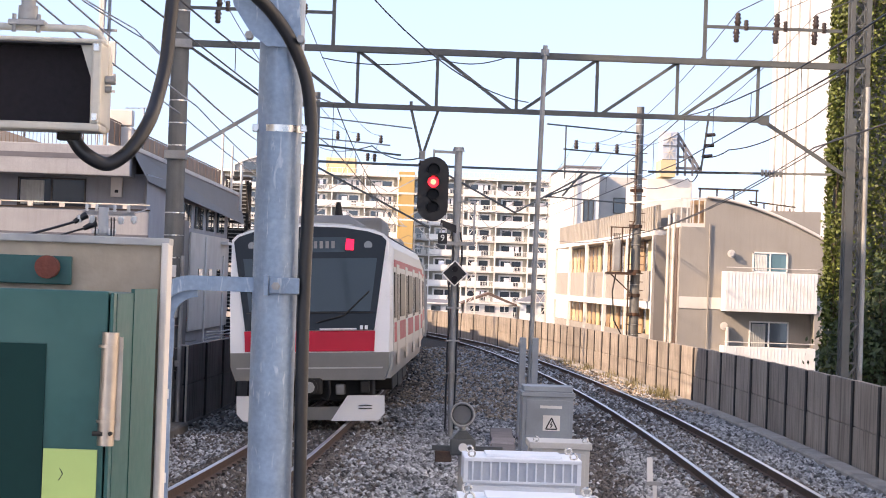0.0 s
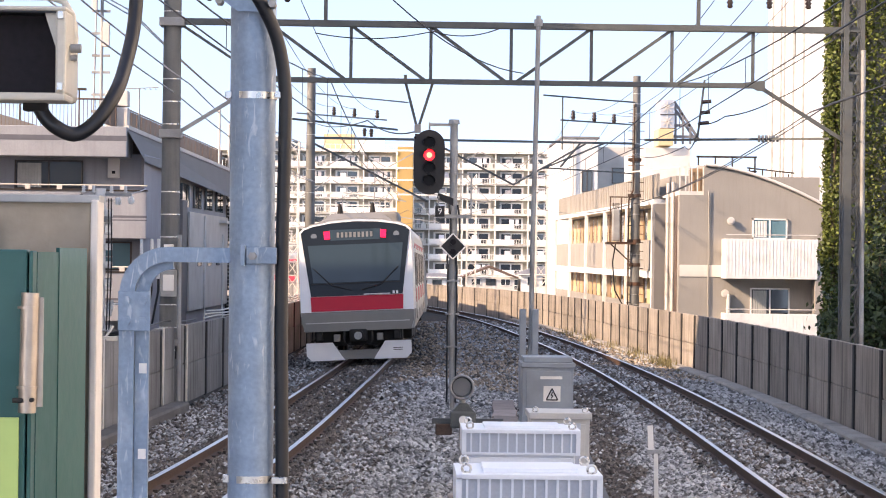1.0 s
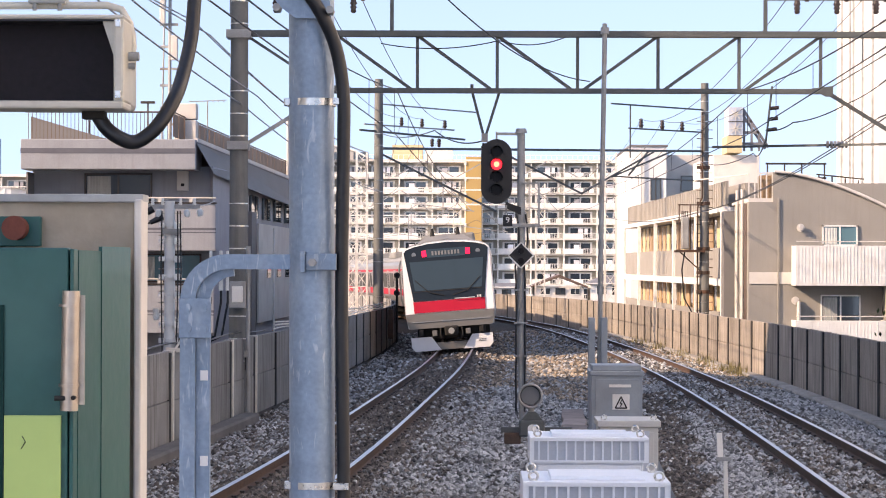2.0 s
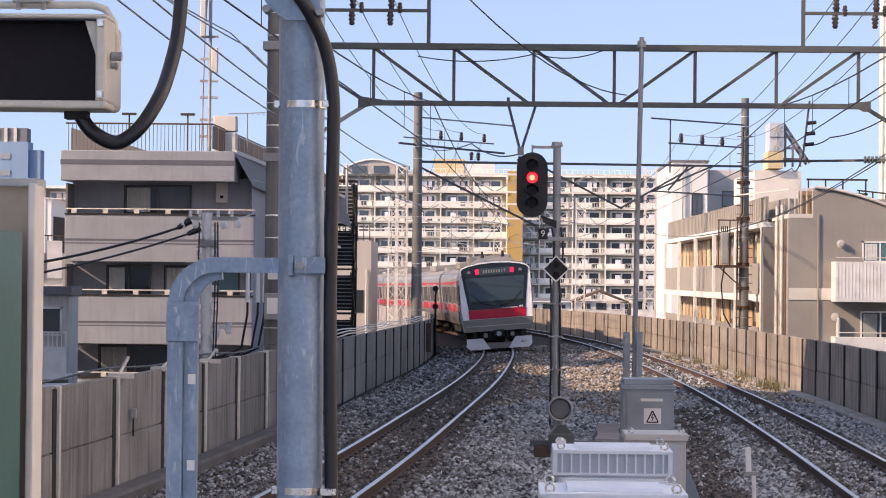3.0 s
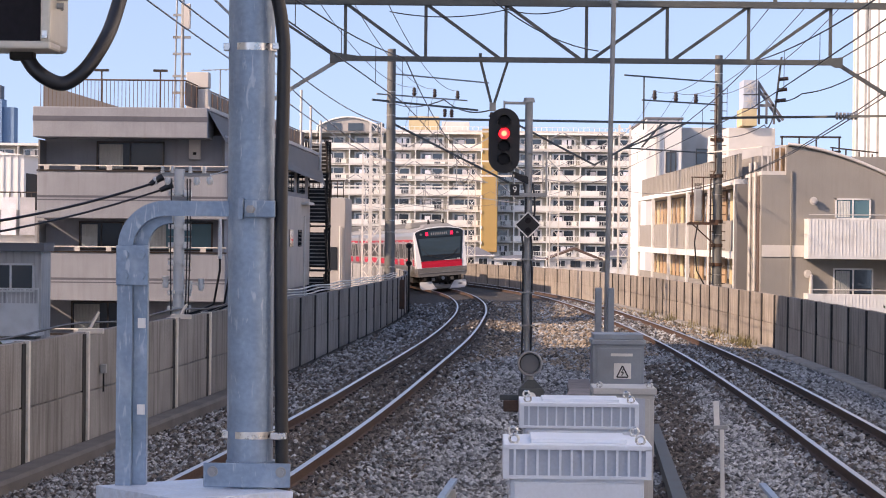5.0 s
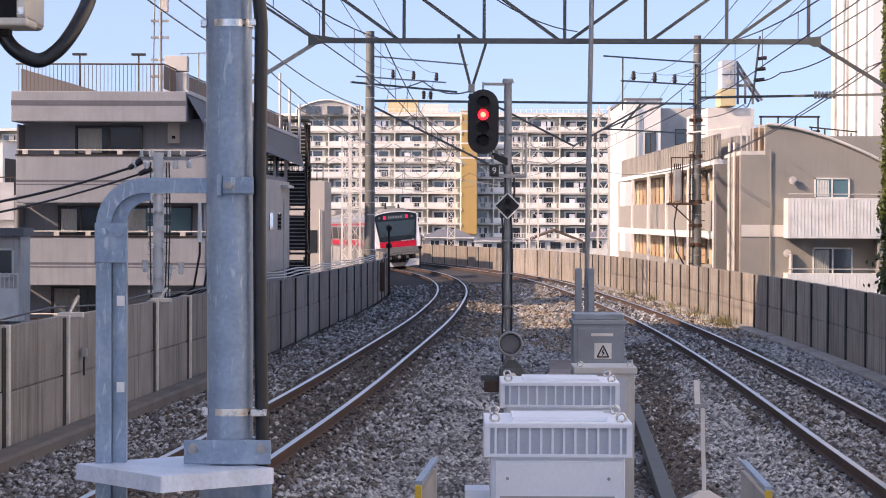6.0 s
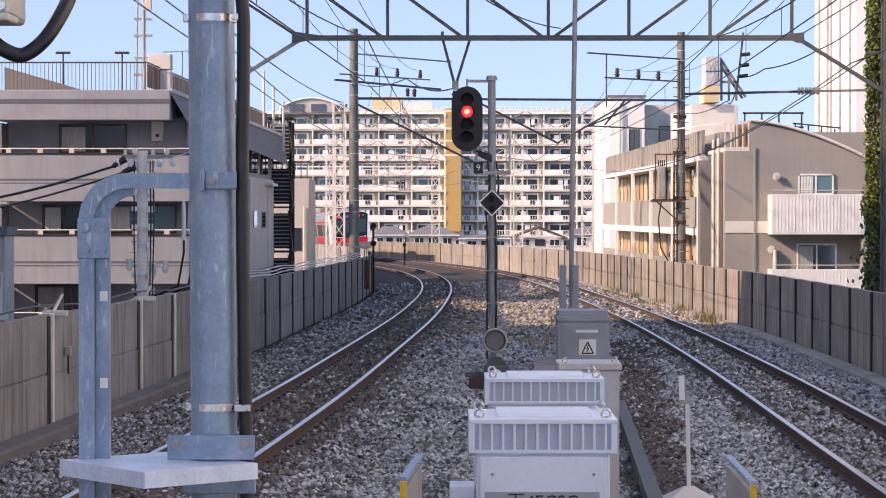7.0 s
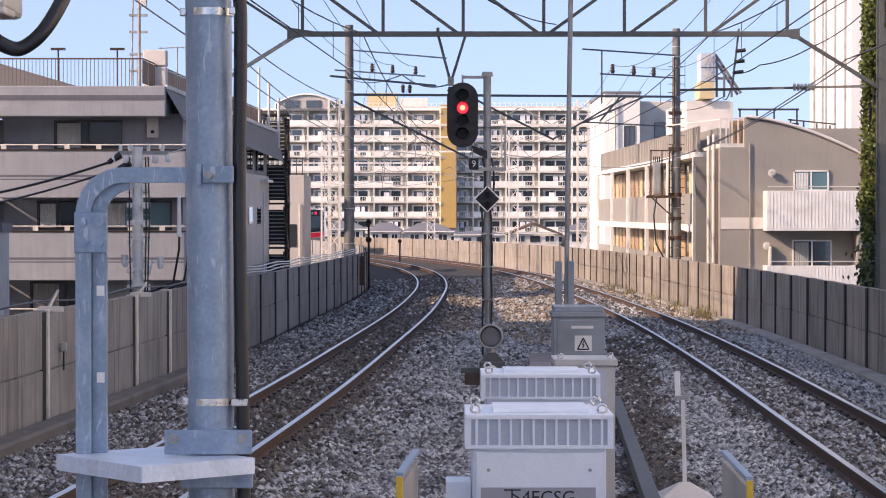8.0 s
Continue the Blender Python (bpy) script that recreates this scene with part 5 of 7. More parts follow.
def main_gantry():
    root = thing("overhead_gantry", "grey steel truss gantry spanning both tracks", "gantry")
    y, zl, zu = 44.5, 5.82, 6.88
    g = grade(y) + BED
    concrete_pole(root, -4.45, y, g, 12.0, 0.185, 0.15)
    lattice_post(root, 8.28, y, g, 12.0, 0.30)
    part("column_plate", S().box(8.10, y - 0.22, g, 8.24, y - 0.16, 5.9), TRUSS, root, "dark steel column cover")
    part("conduit", S().tube([(8.46, y - 0.2, g), (8.44, y - 0.2, 6.5)], 0.045, 10), GALV_DULL, root)
    up = S()
    for yy in (y - 0.09, y + 0.09):
        up.bar((-4.5, yy, zu), (8.35, yy, zu), 0.04, 0.11)
    part("upper_chord", up, TRUSS, root)
    lo = S()
    for yy in (y - 0.07, y + 0.07):
        lo.bar((-2.75, yy, zl), (6.55, yy, zl), 0.04, 0.09)
    part("lower_chord", lo, TRUSS, root)
    xs = [-2.62, -1.12, 0.37, 1.87, 3.37, 4.88, 6.40]
    for x in xs:
        part("vertical_strut", S().bar((x, y, zl), (x, y, zu), 0.06, 0.06), TRUSS, root)
    for i in range(6):
        a, b = (xs[i], xs[i + 1]) if i < 3 else (xs[i + 1], xs[i])
        part("diagonal_strut", S().bar((a, y, zu - 0.03), (b - (0.12 if i < 3 else -0.12), y, zl + 0.03), 0.06, 0.06), TRUSS, root)
    part("knee_brace", S().bar((6.5, y, zl), (8.15, y, 4.80), 0.07, 0.07), TRUSS, root)
    part("knee_brace", S().bar((-2.7, y, zl), (-4.30, y, 4.82), 0.07, 0.07), GALV_DULL, root)
    part("end_diagonal", S().bar((-4.3, y, zu - 0.05), (-2.75, y, zl), 0.05, 0.05), TRUSS, root)
    part("end_diagonal", S().bar((8.1, y, zu - 0.06), (6.5, y, zl + 0.02), 0.025, 0.025), TRUSS, root)
    part("gusset", S().prism([(6.2, zl + 0.05), (6.62, zl + 0.10), (6.62, zl - 0.1), (6.48, zl - 0.1)], y - 0.1, y - 0.08), TRUSS, root)
    part("gusset", S().prism([(-2.9, zl - 0.1), (-2.9, zl + 0.12), (-2.35, zl + 0.04), (-2.6, zl - 0.06)], y - 0.1, y - 0.08), TRUSS, root)
    part("collar", S().box(-4.68, y - 0.22, zu - 0.10, -4.22, y + 0.22, zu + 0.06, 0.01), GALV_DULL, root)
    part("collar", S().box(-4.66, y - 0.22, 4.70, -4.26, y + 0.22, 4.86, 0.01), GALV_DULL, root)
    hang = S().bar((-0.10, y, zl), (0.12, y, 4.98), 0.05, 0.05).bar((0.42, y, zl), (0.16, y, 4.98), 0.05, 0.05).tube([(-0.1, y, zl - 0.05), (-0.1, y, zl + 0.12)], 0.03, 8)
    part("vee_hanger", hang, TRUSS, root, "V-shaped steel hanger")
    part("hanger_clamp", S().box(0.08, y - 0.06, 4.86, 0.20, y + 0.06, 5.02, 0.01), GALV_DULL, root)
    insulator(root, 0.14, y, 4.84, False)
    mp = S().tube([(2.27, y - 0.3, grade(y) + BED), (2.30, y - 0.3, 3.0), (2.345, y - 0.3, 5.8), (2.36, y - 0.3, 7.05)], 0.045, 12).tube([(2.36, y - 0.3, 6.86), (2.36, y - 0.3, 6.98)], 0.08, 10)
    part("middle_stay", mp, GALV_DULL, root, "slim middle stay post")
    part("stay_shoe", S().box(2.07, y - 0.42, g, 2.19, y - 0.2, 1.60, 0.01).box(2.30, y - 0.42, g, 2.42, y - 0.2, 1.60, 0.01), CABINET_GREY, root, "twin blue grey stay shoe")
    for x, x1, ins in ((-1.6, -4.4, (-3.75, -3.02, -2.30)), (5.37, 7.95, (5.98, 6.72, 7.45))):
        part("riser", S().bar((x, y, zu), (x, y, 9.2), 0.07, 0.07), TRUSS, root)
        part("feeder_arm", S().bar((x, y, 7.55), (x1, y, 7.55), 0.06, 0.06), TRUSS, root)
        for xi in ins:
            insulator(root, xi, y, 7.58, True)
            insulator(root, xi - 0.02, y, 7.52, False)
            insulator(root, xi + 0.16, y, 7.50, True, 0.8)
    part("drop_arm", S().bar((5.50, y, zl + 0.1), (5.38, y, 4.85), 0.035, 0.035), TRUSS, root)
    for k in range(3):
        part("strain_insulator", S().tube([(5.45 - 0.02 * k, y - 0.05, 5.5 - 0.2 * k), (5.62 - 0.02 * k, y - 0.05, 5.52 - 0.2 * k)], 0.035, 8), PORCELAIN, root)
    part("pull_off_arm", S().bar((4.6, y + 2, 4.88), (7.85, y, 4.85), 0.045, 0.045), TRUSS, root)
    for k in range(6):
        part("insulator_disc", S().tube([(6.62 + 0.07 * k, y + 0.7, 4.87), (6.66 + 0.07 * k, y + 0.7, 4.87)], 0.07, 10), GALV_DULL, root)
    return root


def second_gantry():
    root = thing("overhead_gantry", "slim steel beam gantry between two concrete poles", "gantry")
    a, b = Vector((-3.40, 86, 0)), Vector((9.72, 100, 0))
    concrete_pole(root, a.x, a.y, grade(86) + BED, 9.25, 0.20, 0.15)
    concrete_pole(root, b.x, b.y, grade(100) + BED - 0.3, 10.2, 0.22, 0.16)

    def q(x, z):
        k = (x - a.x) / (b.x - a.x)
        return (x, a.y + (b.y - a.y) * k, z)
    part("beam", S().bar(q(-3.4, 6.75), q(9.6, 7.35), 0.09, 0.09), TRUSS, root)
    for x0, z0, x1, z1 in ((1.0, 6.9, 4.3, 5.4), (4.3, 5.4, 7.4, 7.2), (5.57, 6.1, 8.3, 7.3), (5.6, 6.13, 9.5, 6.1), (-3.4, 6.6, 0.9, 4.6), (7.2, 7.25, 6.3, 6.2)):
        part("brace", S().bar(q(x0, z0), q(x1, z1), 0.06, 0.06), TRUSS, root)
    part("upper_arm", S().bar(q(-3.5, 8.36), q(0.1, 8.3), 0.05, 0.05), GALV_DULL, root)
    part("middle_arm", S().bar(q(-3.9, 7.6), q(-0.7, 7.58), 0.05, 0.05), GALV_DULL, root)
    part("cantilever", S().bar(q(-4.05, 7.38), q(-0.3, 7.25), 0.07, 0.07), TRUSS, root)
    for x in (-2.6, -1.87, -1.04):
        insulator(root, *q(x, 7.62)[:2], 7.62, True, 1.2)
    for x in (-1.5, -1.25):
        insulator(root, *q(x, 7.3)[:2], 7.22, False, 1.2)
    part("upper_arm", S().bar(q(5.54, 9.04), q(9.7, 9.08), 0.06, 0.06), TRUSS, root)
    part("middle_arm", S().bar(q(6.3, 8.1), q(9.7, 8.14), 0.06, 0.06), TRUSS, root)
    part("drop_post", S().bar(q(6.37, 9.04), q(6.37, 6.9), 0.06, 0.06), TRUSS, root)
    for x in (6.84, 7.78, 8.68):
        insulator(root, *q(x, 8.15)[:2], 8.15, True, 1.5)
    hb = S()
    for x in (8.64, 9.1):
        hb.bar((x, 99.7, 3.2), (x, 99.7, 5.1), 0.05, 0.05)
    hb.bar((8.6, 99.7, 5.1), (9.7, 99.8, 5.1), 0.05, 0.05).bar((8.5, 99.7, 3.2), (9.7, 99.8, 3.2), 0.06, 0.06).bar((8.6, 99.7, 3.2), (9.7, 99.8, 2.2), 0.05, 0.05)
    part("switch_frame", hb, RUST_STEEL, root, "dark switch gear frame")
    part("switch_case", S().box(8.72, 99.5, 3.25, 9.05, 99.9, 4.6, 0.05), GALV_DULL, root)
    for k in range(26):
        z = -0.4 + k * 0.36
        part("step_rung", S().bar((b.x - 0.34, b.y - 0.1, z), (b.x + 0.34, b.y - 0.1, z), 0.025, 0.03), RUST_STEEL, root)
    for z in (0.1, 1.4, 2.2, 3.2, 5.1, 6.6):
        part("pole_clamp", S().tube([(b.x, b.y, z), (b.x, b.y, z + 0.14)], 0.235, 20).box(b.x - 0.34, b.y - 0.24, z, b.x - 0.15, b.y - 0.1, z + 0.14, 0.01), RUST_STEEL, root)
    part("riser_conduit", S().tube([(b.x - 0.30, b.y - 0.2, -0.6), (b.x - 0.30, b.y - 0.2, 5.0), (b.x - 0.12, b.y - 0.25, 5.4), (b.x - 0.1, b.y - 0.25, 9.0)], 0.035, 8), RUST_STEEL, root)
    part("feeder_cable", S().tube([(8.88, 99.6, 3.2), (8.75, 99.6, 2.4), (8.85, 99.6, 1.2), (9.3, 99.6, 0.4), (9.45, 99.7, -0.6)], 0.03, 8), RUBBER, root)
    for k in range(4):
        part("bushing", S().tube([(8.76 + 0.08 * k, 99.7, 4.6), (8.76 + 0.08 * k, 99.7, 4.85)], 0.025, 8), PORCELAIN, root)
    part("platform_grate", S().box(8.45, 99.4, 3.12, 9.7, 100.0, 3.2), RUST_STEEL, root)
    part("relay_box", S().box(-3.02, 85.6, -0.1, -2.84, 85.9, 0.95, 0.02), RUST_STEEL, root)
    return root


def far_gantry(x0, x1, y, top, n):
    root = thing("overhead_gantry", "pale lattice mast gantry far along the line", "gantry", group="far gantries")
    for x in (x0, x1):
        lattice_post(root, x, y, grade(y) + BED - 1, top, 0.55, mat=POST_PALE)
    s = S()
    for z in (top - 1.3, top - 0.4):
        s.bar((x0, y, z), (x1, y, z), 0.10, 0.10)
    part("beam", s, POST_PALE, root)
    for i in range(n):
        a, b = x0 + (x1 - x0) * i / n, x0 + (x1 - x0) * (i + 1) / n
        z0, z1 = (top - 1.3, top - 0.4) if i % 2 else (top - 0.4, top - 1.3)
        part("strut", S().bar((a, y, z0), (b, y, z1), 0.06, 0.06), GALV_DULL, root)
    mid = (x0 + x1) / 2
    for x in (mid - 2.2, mid + 2.2):
        part("cantilever", S().bar((x, y, top - 1.3), (x, y, top - 3.2), 0.06, 0.06).bar((x - 1.6, y, top - 2.6), (x + 1.6, y, top - 3.0), 0.05, 0.05).bar((x, y, top - 1.5), (x + 1.5, y, top - 3.0), 0.04, 0.04), GALV_DULL, root)
    return root


main_gantry()
second_gantry()
far_gantry(-5.6, 7.1, 122, 8.3, 8)
far_gantry(-7.3, 4.3, 148, 7.6, 8)
far_gantry(-12.8, -1.0, 182, 7.6, 8)


def wire(pts, sag, r, label="dark overhead wire along the railway", mat=None, n=14, cat="overhead wire"):
    out = []
    for i in range(len(pts) - 1):
        a, b = Vector(pts[i]), Vector(pts[i + 1])
        for k in range(n):
            t = k / n
            p = a.lerp(b, t)
            p.z -= sag * 4 * t * (1 - t)
            out.append(p)
    out.append(Vector(pts[-1]))
    return thing("overhead_wire", label, cat, group="overhead wires", shape=S().tube(out, r, 5, caps=False), mat=mat or WIRE)


def along(curve, off, z, ys):
    return [(curve(y) + off, y, z + grade(y)) for y in ys]


for curve in (track_left, track_right):
    ys = [-30, 5, 44.5, 92, 122, 148, 182, 230]
    wire(along(curve, 0.05, 5.0, ys), 0.0, 0.010, "copper contact wire over the track")
    wire(along(curve, 0.05, 5.85, ys), 0.55, 0.011, "sagging messenger wire over the track")
    for y in np.arange(14, 86, 5.0):
        a = min((v for v in ys if v <= y), key=lambda v: y - v)
        b = min((v for v in ys if v > y), key=lambda v: v - y)
        t = (y - a) / (b - a)
        x = curve(a) + (curve(b) - curve(a)) * t + 0.05
        zt = grade(y) + 5.85 - 0.55 * 4 * t * (1 - t)
        if zt - grade(y) - 5.0 > 0.25:
            wire([(x, y, zt), (x, y, grade(y) + 5.0)], 0, 0.006, "thin dropper wire under a messenger", n=2)
# feeders on the left
for i, (xg, xp) in enumerate(((-3.75, -2.6), (-3.02, -1.87), (-2.30, -1.04))):
    wire([(xg - 1.2, -10, 8.6), (xg, 44.5, 7.85), (xp, 87 + i, 7.95), (xp - 2, 122, 7.6), (xp - 5, 148, 7.0)], 0.7, 0.009, "dark feeder wire on the gantries", WIRE)
for dx, z in ((-0.55, 7.3), (-0.25, 7.05)):
    wire([(-6.2 + dx, 2, 7.0 + z * 0.06), (-4.75 + dx, 44.5, z - 0.2), (-3.7 + dx * 0.3, 86, 6.6), (-5.3, 122, 6.4)], 0.35, 0.013, "paired pale feeder wire beside tracks", WIRE_PALE)
for dx, z in ((0.0, 6.15), (0.3, 6.3)):
    wire([(-4.9 + dx, 2, 6.6), (-4.4 + dx, 44.5, z - 0.6), (-3.4 + dx * 0.3, 86, 5.2), (-5.3, 122, 5.6)], 0.25, 0.013, "paired pale feeder wire beside tracks", WIRE_PALE)
# feeders on the right
for i, (xg, xp) in enumerate(((5.98, 6.84), (6.72, 7.78), (7.45, 8.68))):
    wire([(xg - 0.4, -10, 8.6), (xg, 44.5, 7.85), (xp, 97 + i, 8.5), (xp - 1, 122, 7.9), (xp - 4, 148, 7.2)], 0.9, 0.010, "dark feeder wire on the gantries", WIRE)
for dx, z in ((0, 5.35), (0.35, 5.5)):
    wire([(8.6 + dx, 2, 6.9), (7.5 + dx, 44.5, z), (9.4 + dx * 0.3, 99, 4.8), (7.0, 122, 5.0)], 0.3, 0.014, "paired dark feeder wire beside tracks", WIRE)
wire([(0.14, 44.5, 4.9), (-0.9, 52, 5.5), (-3.3, 86, 7.3)], 0.15, 0.014, "dark pull-off wire near a gantry")
wire([(5.4, 44.5, 5.0), (7.0, 60, 5.4), (9.6, 100, 6.9)], 0.2, 0.014, "dark pull-off wire near a gantry")
wire([(2.1, 44.5, 6.0), (-1.6, 30, 7.2), (-4.5, 8, 9.0)], 0.5, 0.011, "slack dark jumper wire on a gantry")
wire([(-1.8, 44.5, 6.7), (0.4, 44.4, 6.75), (1.7, 44.5, 6.85)], 0.12, 0.011, "slack dark jumper wire on a gantry")
wire([(5.38, 44.5, 5.1), (5.9, 44.6, 5.25), (6.9, 44.7, 5.6), (7.8, 44.5, 6.2)], 0.06, 0.012, "slack dark jumper wire on a gantry")
for k in range(3):
    pts = [(wall_left(y) + 0.02 + 0.02 * k, y, grade(y) + BED + 1.50 + 0.07 * k + 0.018 * math.sin(y * 0.9 + k)) for y in np.arange(49, 87, 0.8)]
    thing("wall_cable", "pale cable draped along the barrier top", "cable", group="barrier cables", shape=S().tube(pts, 0.016, 6), mat=WHITE)
pts = [(wall_left(y) - 0.02, y, grade(y) + BED + 1.53 + 0.03 * math.sin(y * 0.9)) for y in np.arange(20, 48, 0.9)]
thing("wall_cable", "dark cable draped along the barrier top", "cable", group="barrier cables", shape=S().tube(pts, 0.014, 6), mat=RUBBER)
for y, h in ((30.5, 0.45), (37.0, 0.35), (33.2, 0.2)):
    ob = thing("wall_bracket", "small galvanised bracket on the barrier top", "bracket", group="barrier brackets")
    x, z = wall_left(y), grade(y) + BED + 1.44
    part("stem", S().bar((x, y, z), (x + 0.12, y + 0.1, z + h * 0.55), 0.03, 0.03), BAND, ob)
    part("foot", S().box(x - 0.12, y - 0.06, z - 0.03, x + 0.2, y + 0.06, z + 0.04, 0.01), BAND, ob)
for y, z in ((31.0, 0.75), (44.2, 0.9)):
    ob = thing("wall_box", "small dark box with a hanging lead on the barrier", "junction box", group="barrier boxes")
    x = wall_left(y) + 0.07
    part("case", S().box(x, y - 0.05, z - 0.06, x + 0.07, y + 0.05, z + 0.06, 0.01), GALV_DULL, ob)
    part("lead", S().tube([(x + 0.03, y, z - 0.05), (x + 0.03, y, z - 0.3)], 0.012, 6), UNDER, ob)


# ---- buildings ----
def window(root, x0, x1, z0, z1, y, pane=None, frame_mat=None, split=True, curtain=False, depth=0.08, name="window"):
    """A framed sliding window set in a wall that faces -y."""
    pane, frame_mat = pane or PANE, frame_mat or BRONZE
    w = part(name, S().box(x0, y - depth, z0, x0 + 0.06, y, z1).box(x1 - 0.06, y - depth, z0, x1, y, z1).box(x0, y - depth, z1 - 0.06, x1, y, z1)
             .box(x0, y - depth, z0, x1, y, z0 + 0.06), frame_mat, root)
    xm = (x0 + x1) / 2
    for a, b in ((x0 + 0.06, xm), (xm, x1 - 0.06)) if split else ((x0 + 0.06, x1 - 0.06),):
        part("pane", S().box(a, y - depth * 0.5, z0 + 0.06, b, y - depth * 0.3, z1 - 0.06), pane, w)
    if split:
        part("mullion", S().box(xm - 0.03, y - depth * 0.8, z0 + 0.06, xm + 0.03, y - depth * 0.52, z1 - 0.06), frame_mat, w)
    if curtain:
        s = S()
        n = 8
        a, b = x0 + 0.1, x0 + 0.1 + (xm - x0) * 0.7
        front = [(a + (b - a) * i / (2 * n), y - depth * 0.72 - (0.015 if i % 2 else 0)) for i in range(2 * n + 1)]
        s.prism(front + [(p, q + 0.008) for p, q in reversed(front)], z0 + 0.08, z1 - 0.1, "z")
        part("curtain", s, CURTAIN, w, "pale drawn curtain")
    return w


def greige_flats():
    """Three-storey flats with long tiled balconies; the roof terrace has a railing."""
    root = thing("apartment_house", "greige tiled flats with long balconies and a railed roof terrace", "house")
    xl, xr, yf, yb = -15.6, -9.2, 83.0, 112.0
    xe = -8.3
    rec = yf + 1.4
    part("wall", S().prism([(xl, rec), (xr - 0.1, rec), (xr + 0.05, yf + 0.9), (xe, yb), (xl, yb)], -7, 6.0, "z"), TILE_SHADE_COOLED, root, "greige tiled wall with cool shade in its colour")
    for z0, z1, xo in ((3.02, 4.66, xr + 0.25), (0.15, 1.83, xr + 0.2), (-2.75, -1.05, xr + 0.2)):
        bal = part("balcony", S().box(xl, yf, z0, xo, yf + 0.16, z1, 0.02), TILE_SHADE_COOLED, root, "tiled balcony parapet")
        part("balcony_return", S().box(xo - 0.16, yf + 0.16, z0, xo, rec + 0.3, z1, 0.02), TILE_SHADE_COOLED, bal)
        part("balcony_floor", S().box(xl, yf + 0.16, z0, xo - 0.16, rec, z0 + 0.2), TILE_SHADE_COOLED, bal)
        part("stripe", S().box(xl - 0.003, yf - 0.006, z0 + 0.72, xo + 0.004, yf + 0.002, z0 + 0.80).box(xl - 0.003, yf - 0.006, z0 + 0.62, xo + 0.004, yf + 0.002, z0 + 0.66), STRIPE, bal)
        part("coping", S().box(xl - 0.02, yf - 0.03, z1, xo + 0.03, yf + 0.19, z1 + 0.05), BRONZE, bal)
        part("handrail", S().tube([(xl, yf + 0.08, z1 + 0.20), (xo, yf + 0.08, z1 + 0.20)], 0.025, 8), BAND, bal)
        for x in np.arange(xl + 0.3, xo, 1.1):
            part("rail_stub", S().box(x - 0.08, yf + 0.05, z1 + 0.05, x + 0.10, yf + 0.13, z1 + 0.20), BAND, bal)
        part("partition", S().box(xl, yf + 0.16, z1 - 0.2, xl + 0.06, rec, z1 + 1.1), TILE_DARK, bal)
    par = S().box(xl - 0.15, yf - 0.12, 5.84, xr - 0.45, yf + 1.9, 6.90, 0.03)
    roofp = part("roof_parapet", par, TILE_SHADE_COOLED, root, "tiled roof parapet band")
    part("stripe", S().box(xl - 0.153, yf - 0.128, 6.40, xr - 0.447, yf - 0.118, 6.58), STRIPE, roofp)
    part("roof_slope", S().add([(xr - 0.5, yf, 6.88), (xe + 0.5, yb, 6.2), (xe + 0.8, yb, 4.9), (xr + 0.15, yf + 0.4, 5.7), (xl, yf, 6.88), (xl, yb, 6.2)],
                               [(0, 1, 2, 3), (0, 4, 5, 1)]), TILE_DARK, root, "dark sloping side roof")
    part("side_fascia", S().bar((xr - 0.48, yf + 0.3, 6.9), (xe + 0.5, yb, 6.3), 0.1, 0.14), BAND, root)
    window(root, -13.75, -11.35, 4.72, 5.76, rec, curtain=True)
    window(root, -14.35, -12.75, 1.90, 2.92, rec, curtain=True)
    window(root, -12.3, -9.6, 1.90, 2.92, rec, PANE_TEAL, curtain=True)
    window(root, -14.6, -12.0, -0.95, 0.10, rec, curtain=True)
    heater = part("water_heater", S().box(-10.45, rec - 0.32, 5.15, -10.05, rec - 0.05, 5.85, 0.02), BAND, root, "cream wall water heater")
    part("vent_grille", S().box(-10.30, rec - 0.335, 5.3, -10.18, rec - 0.32, 5.4), UNDER, heater)
    rail = part("roof_railing", S().tube([(xl, yf, 7.85), (-10.45, yf, 7.85)], 0.03, 8).tube([(-10.45, yf, 7.85), (xe - 0.2, yb, 7.3)], 0.03, 8), RAIL_BROWN, root, "brown roof terrace railing")
    for x in np.arange(xl + 0.1, -10.4, 0.135):
        part("baluster", S().bar((x, yf, 6.9), (x, yf, 7.85), 0.018, 0.018), RAIL_BROWN, rail)
    for i in range(28):
        k0, k1 = i / 28, (i + 0.86) / 28
        p, q = Vector((-10.45, yf, 0)).lerp(Vector((xe - 0.2, yb, 0)), k0), Vector((-10.45, yf, 0)).lerp(Vector((xe - 0.2, yb, 0)), k1)
        part("rail_panel", S().bar((p.x, p.y, 7.4 - 0.55 * k0), (q.x, q.y, 7.4 - 0.55 * k1), 0.03, 0.8), RAIL_BROWN, rail)
    part("roof_ramp", S().prism([(xl, 6.9), (-12.7, 6.9), (xl, 7.75)], yf + 1.0, yf + 3.0), TILE_DARK, root)
    for x in (-13.7, -11.6):
        part("roof_lamp", S().tube([(x, yf + 2, 6.9), (x, yf + 2, 8.3)], 0.03, 6).box(x - 0.25, yf + 1.9, 8.28, x + 0.25, yf + 2.1, 8.36), BRONZE, root)
    part("air_unit", S().box(-10.7, yf + 2.2, 6.9, -9.9, yf + 2.9, 7.7, 0.02).box(-10.7, yf + 2.2, 7.75, -9.9, yf + 2.9, 8.3, 0.02), BAND, root)
